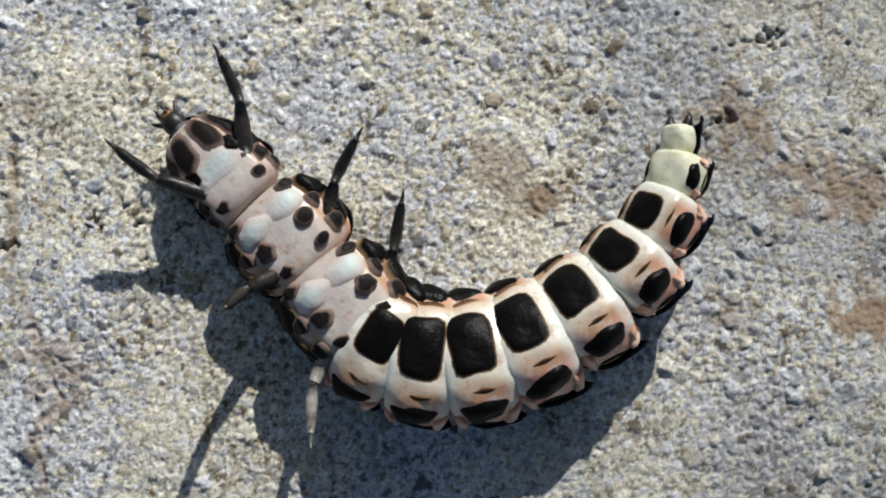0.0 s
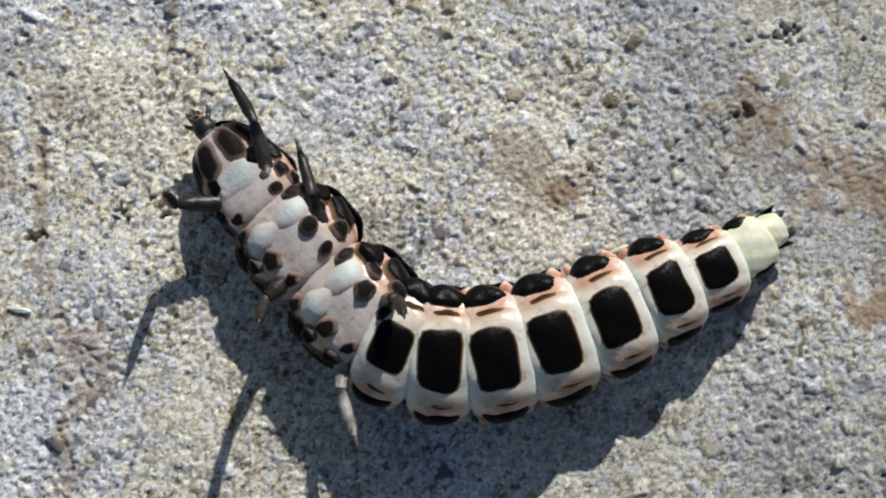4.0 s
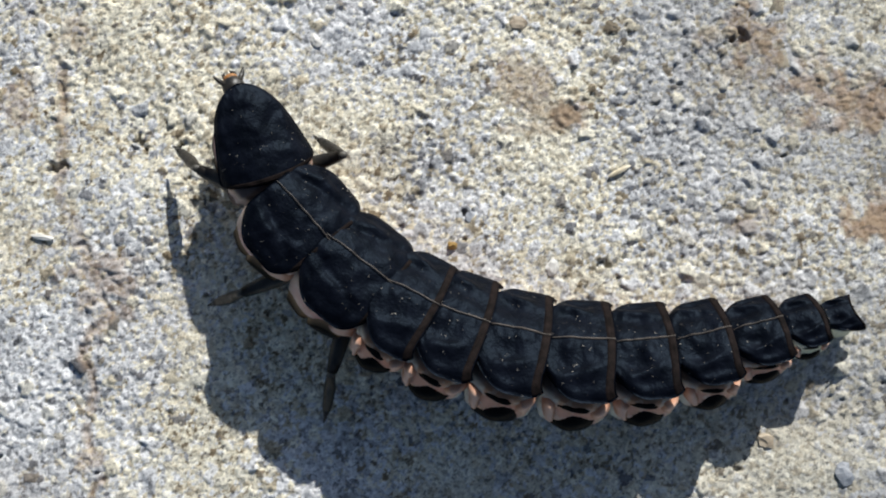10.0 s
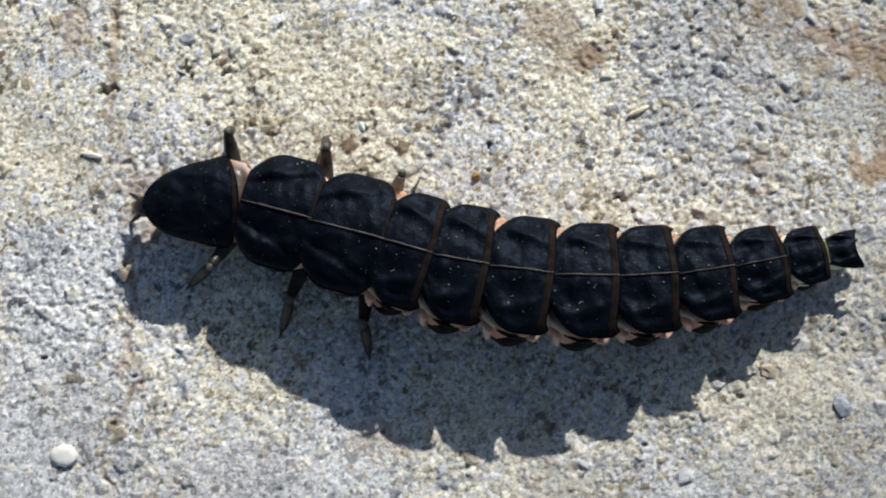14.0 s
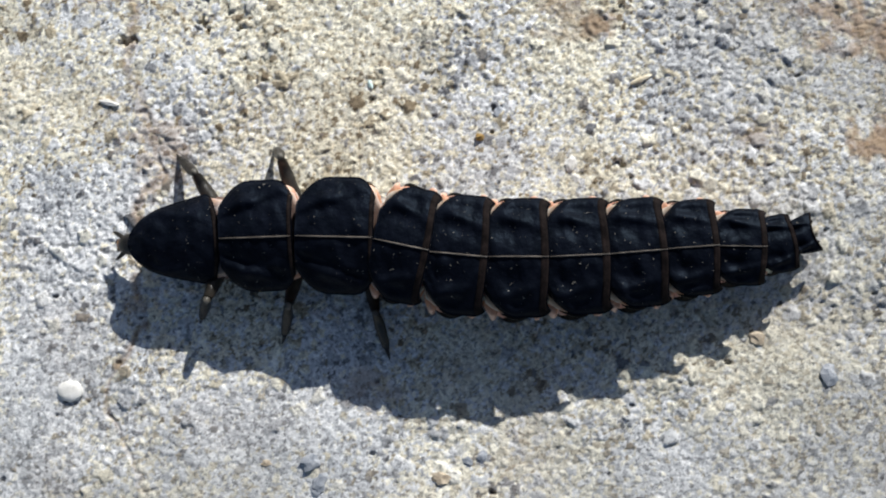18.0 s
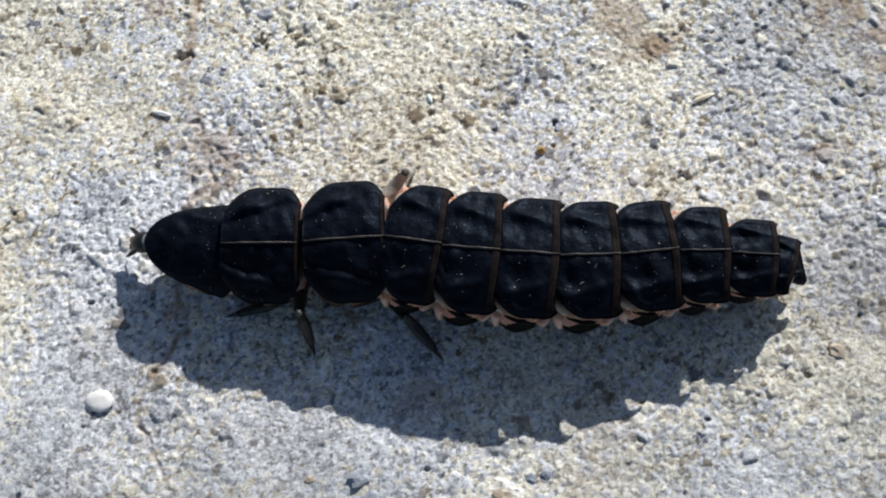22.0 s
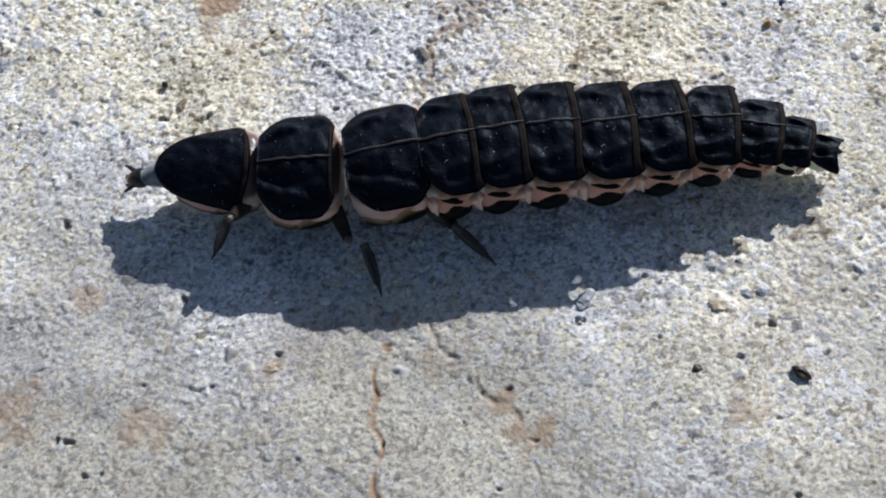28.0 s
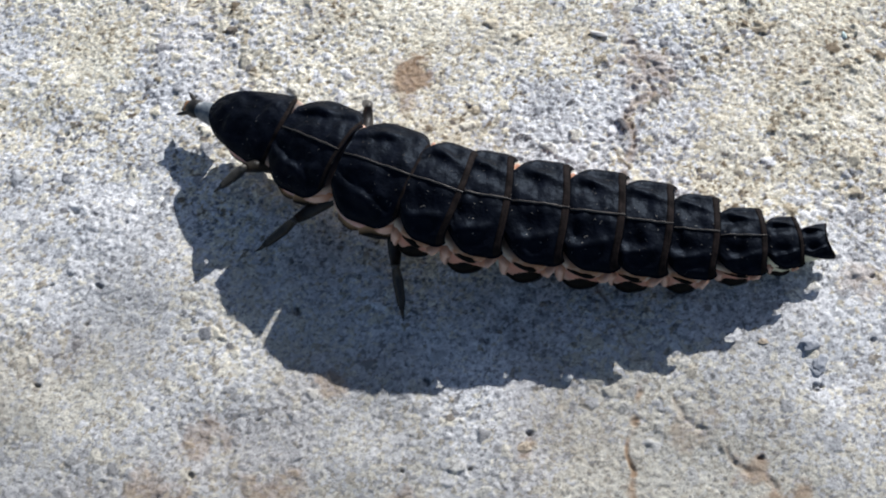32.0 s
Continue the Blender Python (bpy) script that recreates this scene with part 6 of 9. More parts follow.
    walk(SEGMENTS[9], [
        (0, place(9.201, 2.443, 1.341, -135.2, 0.9, -118.1)), (0.5, place(9.649, 2.550, 1.308, -142.3, 0.6, -129.1)), (1, place(10.709, 1.482, 1.277, -148.7, 0.3, -146.4)),
        (1.5, place(10.565, 1.702, 1.245, -142.8, -0.1, -140.4)), (2, place(10.287, 1.944, 1.212, -136.8, -0.5, -131.7)), (2.5, place(9.849, 1.936, 1.180, -137.6, -0.8, -127.4)),
        (3, place(10.147, 1.522, 1.146, -138.3, -1.2, -139.4)), (3.5, place(10.412, 1.221, 1.117, -164.8, -1.5, -157.1)), (5.5, place(11.326, 1.115, 1.047, 163.3, -6.2, -146.5)),
        (6, place(11.924, 0.804, 1.033, 150.6, -7.0, -148.9)), (6.2, place(11.699, -0.196, 1.033, 139.5, -6.3, -152.8)), (6.35, place(11.528, -0.933, 1.033, 128.5, -5.9, -155.5)),
        (6.5, place(11.355, -1.647, 1.033, 114.0, -5.6, -157.8)), (6.7, place(11.578, -1.788, 1.040, 82.0, -5.7, -159.9)), (7, place(11.959, -2.099, 1.050, 51.0, -6.0, -163.6)),
        (7.5, place(11.871, -2.042, 1.044, 45.0, -5.9, -165.8)), (8, place(12.068, -1.961, 1.039, 41.0, -5.9, -165.1)), (8.5, place(12.004, -2.037, 1.032, 38.0, -5.9, -166.2)),
        (9, place(11.970, -2.157, 1.025, 35.0, -6.0, -166.5)), (9.5, place(11.993, -2.240, 1.017, 34.0, -5.9, -167.3)), (10, place(11.990, -2.254, 1.009, 33.0, -6.0, -167.9)),
        (10.5, place(11.952, -2.248, 1.002, 32.0, -6.2, -168.2)), (11, place(11.945, -2.238, 1.002, 31.0, -6.2, -168.4)), (11.5, place(12.148, -2.116, 1.002, 28.5, -6.2, -169.9)),
        (12, place(12.240, -2.033, 1.002, 26.0, -6.1, -169.7)), (12.5, place(12.383, -1.767, 1.002, 21.0, -6.1, -170.0)), (13, place(12.518, -1.286, 1.002, 16.0, -6.1, -166.7)),
        (13.5, place(12.729, -0.930, 1.009, 13.0, -6.0, -166.9)), (14, place(12.870, -0.661, 1.016, 10.0, -5.9, -167.6)), (14.5, place(12.920, -0.344, 1.024, 7.0, -5.8, -168.2)),
        (16.5, place(13.000, 0.716, 1.059, -1.0, -5.8, -171.9)), (17, place(13.029, 0.751, 1.066, -1.7, -5.7, -173.0)), (17.5, place(12.994, 0.745, 1.074, -2.4, -5.8, -173.3)),
        (18, place(12.802, 0.666, 1.088, -3.1, -5.9, -176.2)), (18.5, place(11.806, 0.204, 1.125, -3.9, -6.4, 174.3)), (19, place(11.710, 0.112, 1.136, -4.6, -6.8, 175.4)),
        (19.5, place(11.819, 0.188, 1.141, -5.3, -6.7, 178.9)), (20, place(11.915, 0.213, 1.148, -6.0, -6.4, 179.3)), (20.5, place(12.099, 0.435, 1.147, -5.2, -5.7, -179.4)),
        (21, place(12.213, 0.491, 1.150, -4.5, -5.7, -177.1)), (21.5, place(12.157, 0.470, 1.170, -3.8, -4.5, 177.0)), (22, place(12.310, 0.608, 1.168, -3.0, -4.0, -178.6)),
        (22.5, place(12.525, 0.703, 1.171, -3.2, -3.6, -175.0)), (23, place(12.081, 0.868, 1.164, -3.5, -5.8, -178.9)), (23.5, place(10.211, 1.347, 2.064, -3.8, -16.6, -175.8)),
        (24, place(10.061, 1.468, 1.999, -4.0, -16.8, 163.2)), (24.5, place(10.100, 1.386, 1.982, -4.5, -14.5, -178.4)), (25, place(10.284, 1.590, 1.884, -5.0, -14.9, -178.4)),
        (25.5, place(10.416, 2.090, 1.787, -5.5, -14.4, -177.4)), (26, place(10.687, 2.742, 1.624, -6.0, -12.2, -172.2)), (26.5, place(10.828, 3.383, 1.530, -4.8, -10.9, -170.0)),
        (28.5, place(11.348, 3.362, 1.153, 0.0, -7.2, -175.8)), (29, place(11.325, 2.827, 1.499, 0.0, -10.8, -172.7)), (29.5, place(9.378, 3.823, 1.929, 0.0, -17.4, -151.3)),
        (30, place(9.242, 3.265, 1.882, 0.0, -18.0, -174.4)), (30.5, place(9.988, 2.371, 1.729, -3.0, -14.0, 162.7)), (31, place(10.517, 1.933, 1.419, -6.0, -9.5, -178.7)),
        (31.5, place(11.589, 0.811, 1.067, -5.5, -8.5, 178.4)), (32, place(11.858, -0.186, 1.003, -5.0, -6.3, -171.0)),
    ])
    walk(SEGMENTS[10], [
        (0, place(9.641, 3.813, 1.367, -133.5, 1.2, -103.5)), (0.5, place(10.412, 3.880, 1.325, -141.0, 0.7, -116.5)), (1, place(11.707, 2.412, 1.287, -148.0, 0.4, -134.2)),
        (1.5, place(11.435, 2.734, 1.245, -141.2, 0.0, -126.7)), (2, place(10.996, 3.129, 1.202, -134.5, -0.6, -116.7)), (2.5, place(10.468, 3.172, 1.160, -135.8, -1.0, -112.4)),
        (3, place(11.040, 2.604, 1.118, -137.0, -1.4, -125.9)), (3.5, place(11.494, 1.857, 1.083, -164.8, -2.0, -146.0)), (5.5, place(12.349, 1.856, 0.900, 164.0, -6.8, -143.7)),
        (6, place(13.034, 1.527, 0.860, 151.3, -7.6, -146.3)), (6.2, place(12.934, 0.488, 0.860, 140.5, -7.4, -150.5)), (6.35, place(12.857, -0.282, 0.860, 129.5, -7.3, -153.6)),
        (6.5, place(12.780, -1.034, 0.860, 114.7, -7.2, -156.5)), (6.7, place(12.959, -1.251, 0.868, 82.0, -7.4, -158.7)), (7, place(13.277, -1.658, 0.880, 51.0, -7.8, -162.2)),
        (7.5, place(13.266, -1.634, 0.872, 45.0, -7.6, -164.7)), (8, place(13.474, -1.516, 0.865, 41.0, -7.6, -164.2)), (8.5, place(13.431, -1.613, 0.856, 38.0, -7.6, -165.7)),
        (9, place(13.403, -1.729, 0.846, 35.0, -7.7, -166.0)), (9.5, place(13.463, -1.828, 0.836, 34.0, -7.6, -167.0)), (10, place(13.461, -1.861, 0.826, 33.0, -7.7, -167.8)),
        (10.5, place(13.408, -1.865, 0.816, 32.0, -7.9, -168.2)), (11, place(13.407, -1.855, 0.816, 31.0, -7.9, -168.3)), (11.5, place(13.620, -1.777, 0.816, 28.5, -7.8, -170.0)),
        (12, place(13.729, -1.685, 0.816, 26.0, -7.8, -169.9)), (12.5, place(13.888, -1.429, 0.816, 21.0, -7.7, -170.1)), (13, place(13.987, -0.854, 0.816, 16.0, -7.8, -166.1)),
        (13.5, place(14.234, -0.505, 0.823, 13.0, -7.6, -166.4)), (14, place(14.400, -0.258, 0.832, 10.0, -7.5, -167.1)), (14.5, place(14.446, 0.031, 0.840, 7.0, -7.5, -167.8)),
        (16.5, place(14.375, 1.035, 0.882, -1.0, -8.8, -161.9)), (17, place(14.422, 1.044, 0.890, -1.7, -8.7, -162.7)), (17.5, place(14.366, 1.021, 0.899, -2.4, -8.8, -163.2)),
        (18, place(13.987, 0.850, 0.923, -3.1, -10.7, -163.7)), (18.5, place(12.522, 0.145, 1.006, -3.9, -15.3, 176.4)), (19, place(12.421, 0.083, 1.009, -4.6, -15.5, -179.5)),
        (19.5, place(12.538, 0.199, 1.017, -5.3, -15.0, -178.4)), (20, place(12.631, 0.218, 1.030, -6.0, -14.8, 179.5)), (20.5, place(12.868, 0.451, 1.042, -5.2, -13.7, 179.6)),
        (21, place(13.052, 0.556, 1.034, -4.5, -13.3, -176.9)), (21.5, place(12.946, 0.389, 1.089, -3.8, -11.1, 165.8)), (22, place(13.172, 0.551, 1.117, -3.0, -2.6, 167.4)),
        (22.5, place(13.466, 0.690, 1.140, -3.2, 1.6, 171.0)), (23, place(13.364, 0.899, 1.002, -3.5, -8.8, 178.5)), (23.5, place(10.832, 1.109, 1.640, -3.8, -34.9, 170.2)),
        (24, place(10.565, 1.065, 1.607, -4.0, -35.0, 149.2)), (24.5, place(10.658, 1.241, 1.638, -4.5, -36.7, 167.6)), (25, place(11.020, 1.602, 1.587, -5.0, -29.1, 169.9)),
        (25.5, place(11.011, 2.167, 1.526, -5.5, -30.9, -177.9)), (26, place(11.645, 2.841, 1.334, -6.0, -20.7, 176.4)), (26.5, place(11.817, 3.524, 1.269, -4.8, -17.3, -176.3)),
        (28.5, place(12.644, 3.429, 0.955, 0.0, -9.9, 178.6)), (29, place(12.626, 3.033, 1.180, 0.0, -15.5, -171.0)), (29.5, place(10.134, 4.143, 1.547, 0.0, -29.0, -165.3)),
        (30, place(9.755, 3.232, 1.563, 0.0, -35.2, 171.6)), (30.5, place(10.365, 2.254, 1.499, -3.0, -38.2, 162.6)), (31, place(10.963, 1.997, 1.268, -6.0, -24.8, -174.1)),
        (31.5, place(12.639, 0.828, 0.874, -5.5, -12.3, -177.9)), (32, place(13.304, 0.146, 0.818, -5.0, -8.1, -165.6)),
    ])
    walk(SEGMENTS[11], [
        (0, place(9.693, 4.850, 1.391, -131.8, 1.6, -89.1)), (0.5, place(10.742, 4.871, 1.340, -139.7, 1.0, -108.5)), (1, place(12.212, 3.058, 1.293, -147.3, 0.4, -135.0)),
        (1.5, place(11.838, 3.464, 1.242, -139.8, -0.4, -122.3)), (2, place(11.267, 3.997, 1.189, -132.2, -1.2, -106.8)), (2.5, place(10.667, 4.090, 1.138, -133.9, -2.0, -100.1)),
        (3, place(11.456, 3.369, 1.088, -135.7, -3.0, -121.9)), (3.5, place(12.078, 2.290, 1.045, -164.8, -4.5, -153.4)), (5.5, place(13.294, 2.552, 0.753, 164.7, -7.5, -146.2)),
        (6, place(14.066, 2.208, 0.687, 152.0, -8.3, -149.0)), (6.2, place(14.044, 1.113, 0.687, 141.5, -7.9, -152.2)), (6.35, place(14.026, 0.299, 0.687, 130.5, -7.6, -154.4)),
        (6.5, place(14.007, -0.503, 0.687, 115.4, -7.4, -156.5)), (6.7, place(14.109, -0.819, 0.694, 82.0, -8.5, -160.4)), (7, place(14.298, -1.360, 0.705, 51.0, -10.8, -168.9)),
        (7.5, place(14.331, -1.350, 0.695, 45.0, -10.7, -169.8)), (8, place(14.547, -1.215, 0.684, 41.0, -10.7, -170.3)), (8.5, place(14.529, -1.327, 0.672, 38.0, -10.6, -171.7)),
        (9, place(14.505, -1.441, 0.660, 35.0, -10.6, -172.1)), (9.5, place(14.584, -1.547, 0.648, 34.0, -10.7, -172.4)), (10, place(14.588, -1.590, 0.635, 33.0, -10.8, -172.8)),
        (10.5, place(14.534, -1.599, 0.623, 32.0, -10.9, -173.0)), (11, place(14.546, -1.588, 0.622, 31.0, -10.7, -173.2)), (11.5, place(14.774, -1.533, 0.622, 28.5, -10.7, -173.9)),
        (12, place(14.888, -1.438, 0.622, 26.0, -10.7, -173.9)), (12.5, place(15.050, -1.197, 0.623, 21.0, -10.7, -174.2)), (13, place(15.135, -0.568, 0.622, 16.0, -10.7, -172.2)),
        (13.5, place(15.402, -0.224, 0.631, 13.0, -10.5, -172.1)), (14, place(15.581, 0.013, 0.641, 10.0, -10.4, -171.7)), (14.5, place(15.630, 0.289, 0.650, 7.0, -10.4, -171.8)),
        (16.5, place(15.362, 1.442, 0.692, -1.0, -10.9, -157.9)), (17, place(15.420, 1.439, 0.701, -1.7, -10.8, -158.6)), (17.5, place(15.351, 1.402, 0.711, -2.4, -10.9, -159.1)),
        (18, place(14.745, 1.170, 0.738, -3.1, -13.9, -156.7)), (18.5, place(12.965, 0.190, 0.833, -3.9, -24.6, -172.1)), (19, place(12.900, 0.160, 0.829, -4.6, -23.2, -168.8)),
        (19.5, place(13.013, 0.264, 0.840, -5.3, -23.2, -171.6)), (20, place(13.078, 0.256, 0.860, -6.0, -24.1, -174.9)), (20.5, place(13.248, 0.513, 0.887, -5.2, -25.9, -169.1)),
        (21, place(13.478, 0.626, 0.876, -4.5, -23.6, -171.3)), (21.5, place(13.186, 0.535, 0.945, -3.8, -35.4, -115.8)), (22, place(13.409, 0.603, 1.008, -3.0, -42.7, -164.6)),
        (22.5, place(13.704, 0.697, 1.052, -3.2, -47.9, -161.0)), (23, place(14.281, 0.859, 0.826, -3.5, -12.4, 173.4)), (23.5, place(11.031, 0.431, 1.041, -3.8, -39.1, 170.2)),
        (24, place(10.648, 0.440, 1.062, -4.0, -41.5, 149.2)), (24.5, place(10.942, 0.780, 1.091, -4.5, -45.8, 167.6)), (25, place(11.426, 1.296, 1.085, -5.0, -45.5, 167.6)),
        (25.5, place(11.487, 2.028, 1.094, -5.5, -42.7, 168.6)), (26, place(12.307, 2.613, 0.980, -6.0, -29.4, 173.8)), (26.5, place(12.520, 3.528, 0.981, -4.8, -27.5, 176.0)),
        (28.5, place(13.629, 3.438, 0.747, 0.0, -14.2, 179.1)), (29, place(13.628, 3.304, 0.839, 0.0, -21.3, -162.4)), (29.5, place(10.710, 3.842, 1.015, 0.0, -37.1, -165.3)),
        (30, place(10.211, 2.835, 1.043, 0.0, -41.3, 171.6)), (30.5, place(10.775, 2.057, 1.086, -3.0, -45.8, 152.7)), (31, place(11.423, 1.998, 0.983, -6.0, -36.0, 168.2)),
        (31.5, place(13.498, 0.868, 0.657, -5.5, -15.5, 179.8)), (32, place(14.349, 0.472, 0.628, -5.0, -11.9, -162.3)),
    ])
    walk(LEGS[0], [
        (0, place(-2.979, 4.319, 1.682, 102.5, 35.2, 13.3)), (0.5, place(-2.874, 4.187, 1.682, 101.5, 36.0, 10.4)), (1, place(-2.771, 4.155, 1.682, 100.4, 36.7, 6.7)),
        (1.5, place(-2.784, 4.182, 1.682, 103.6, 25.9, 17.2)), (2, place(-2.741, 4.258, 1.682, 105.5, 19.2, 28.7)), (2.5, place(-2.784, 4.281, 1.682, 104.2, 22.4, 24.8)),
        (3, place(-2.752, 4.194, 1.682, 102.4, 26.5, 18.4)), (3.5, place(-2.809, 4.136, 1.725, 102.2, 29.6, 9.4)), (4.5, place(-2.210, 3.454, 2.042, 96.3, 25.4, 37.7)),
        (5.5, place(-1.611, 2.772, 2.359, 89.0, 24.3, 65.7)), (6, place(-2.002, 2.427, 2.437, 82.7, 25.6, 85.4)), (6.2, place(-2.108, 2.378, 2.547, 80.0, 25.7, 86.4)),
        (6.35, place(-2.309, 2.289, 2.530, 79.0, 26.0, 88.4)), (6.5, place(-2.469, 2.219, 2.432, 76.8, 22.6, 71.0)), (6.7, place(-2.865, 2.302, 2.214, 75.9, 17.7, 54.4)),
        (7, place(-3.313, 2.499, 2.111, 77.7, 17.5, 53.4)), (7.5, place(-3.346, 2.437, 2.041, 82.5, 17.8, 54.8)), (8, place(-3.456, 2.330, 1.972, 86.5, 17.8, 55.7)),
        (8.5, place(-3.506, 2.279, 1.935, 89.0, 17.8, 55.3)), (9, place(-3.509, 2.222, 1.901, 91.0, 17.8, 55.1)), (9.5, place(-3.486, 2.247, 1.884, 91.0, 17.7, 59.7)),
        (10, place(-3.520, 2.304, 1.871, 90.0, 17.7, 64.2)), (10.5, place(-3.579, 2.264, 1.854, 88.4, 17.8, 67.7)), (11, place(-3.646, 1.658, 1.739, 89.5, 18.1, 89.2)),
        (11.5, place(-3.505, 1.012, 1.611, 90.3, 18.2, 113.7)), (12, place(-3.278, 0.688, 1.488, 90.9, 18.0, 128.2)), (12.5, place(-3.542, 0.398, 1.233, 96.1, 17.8, 132.3)),
        (13, place(-3.718, 0.183, 0.969, 101.1, 15.7, 146.9)), (13.5, place(-3.753, 0.117, 0.937, 105.0, 14.9, 150.3)), (14, place(-3.768, 0.019, 0.909, 108.4, 13.9, 153.5)),
        (14.5, place(-3.764, -0.057, 0.878, 111.6, 13.0, 156.2)), (16.5, place(-3.615, -1.028, 0.837, 119.6, 3.1, 176.8)), (17, place(-3.731, -1.125, 0.830, 121.4, 5.3, 173.1)),
        (17.5, place(-3.846, -1.022, 0.829, 123.2, 10.5, 164.9)), (18, place(-3.991, -1.184, 0.808, 124.6, 4.2, 174.3)), (18.5, place(-3.962, -1.342, 0.799, 126.0, -0.0, -179.8)),
        (19, place(-3.929, -1.331, 0.798, 127.1, 3.7, 175.2)), (19.5, place(-4.110, -1.211, 0.788, 128.4, 6.1, 172.1)), (20, place(-4.006, -1.231, 0.782, 129.2, 3.1, 175.9)),
        (20.5, place(-4.026, -1.253, 0.767, 128.5, -5.7, -173.3)), (21, place(-3.651, -1.240, 0.766, 117.6, -26.5, -141.2)), (21.5, place(-3.686, -1.275, 0.746, 88.9, -34.3, -104.1)),
        (22, place(-3.569, -1.290, 0.667, 67.2, -32.5, -93.9)), (22.5, place(-3.703, -1.413, 0.721, 85.4, -34.1, -102.1)), (23, place(-3.685, -1.752, 0.704, 118.9, -27.5, -137.1)),
        (23.5, place(-3.966, -1.823, 0.733, 129.3, -2.5, -173.7)), (24, place(-3.722, -2.210, 0.703, 133.8, -6.1, -169.7)), (24.5, place(-3.449, -2.749, 0.681, 131.6, -14.1, -160.9)),
        (25, place(-3.046, -3.000, 0.675, 126.4, -13.5, -161.6)), (25.5, place(-2.408, -3.696, 0.671, 121.8, -21.2, -149.8)), (26, place(-2.136, -3.864, 0.669, 114.0, -21.9, -148.3)),
        (26.5, place(-2.131, -3.613, 0.690, 116.2, -13.3, -167.3)), (28.5, place(-4.624, -1.571, 0.723, 125.6, -0.9, 172.1)), (29, place(-4.358, -1.539, 0.705, 112.8, -0.6, 171.6)),
        (29.5, place(-4.386, -1.589, 0.691, 115.0, 2.4, 164.8)), (30, place(-4.409, -1.477, 0.683, 110.5, 8.1, 151.1)), (30.5, place(-4.188, -1.189, 0.672, 118.2, 0.9, 166.9)),
        (31, place(-4.052, -0.060, 0.991, 103.3, 0.6, 167.9)), (31.5, place(-3.749, -0.027, 1.182, 116.2, 6.8, 150.6)), (32, place(-4.014, 0.580, 1.213, 127.9, 9.8, 145.7)),
    ])
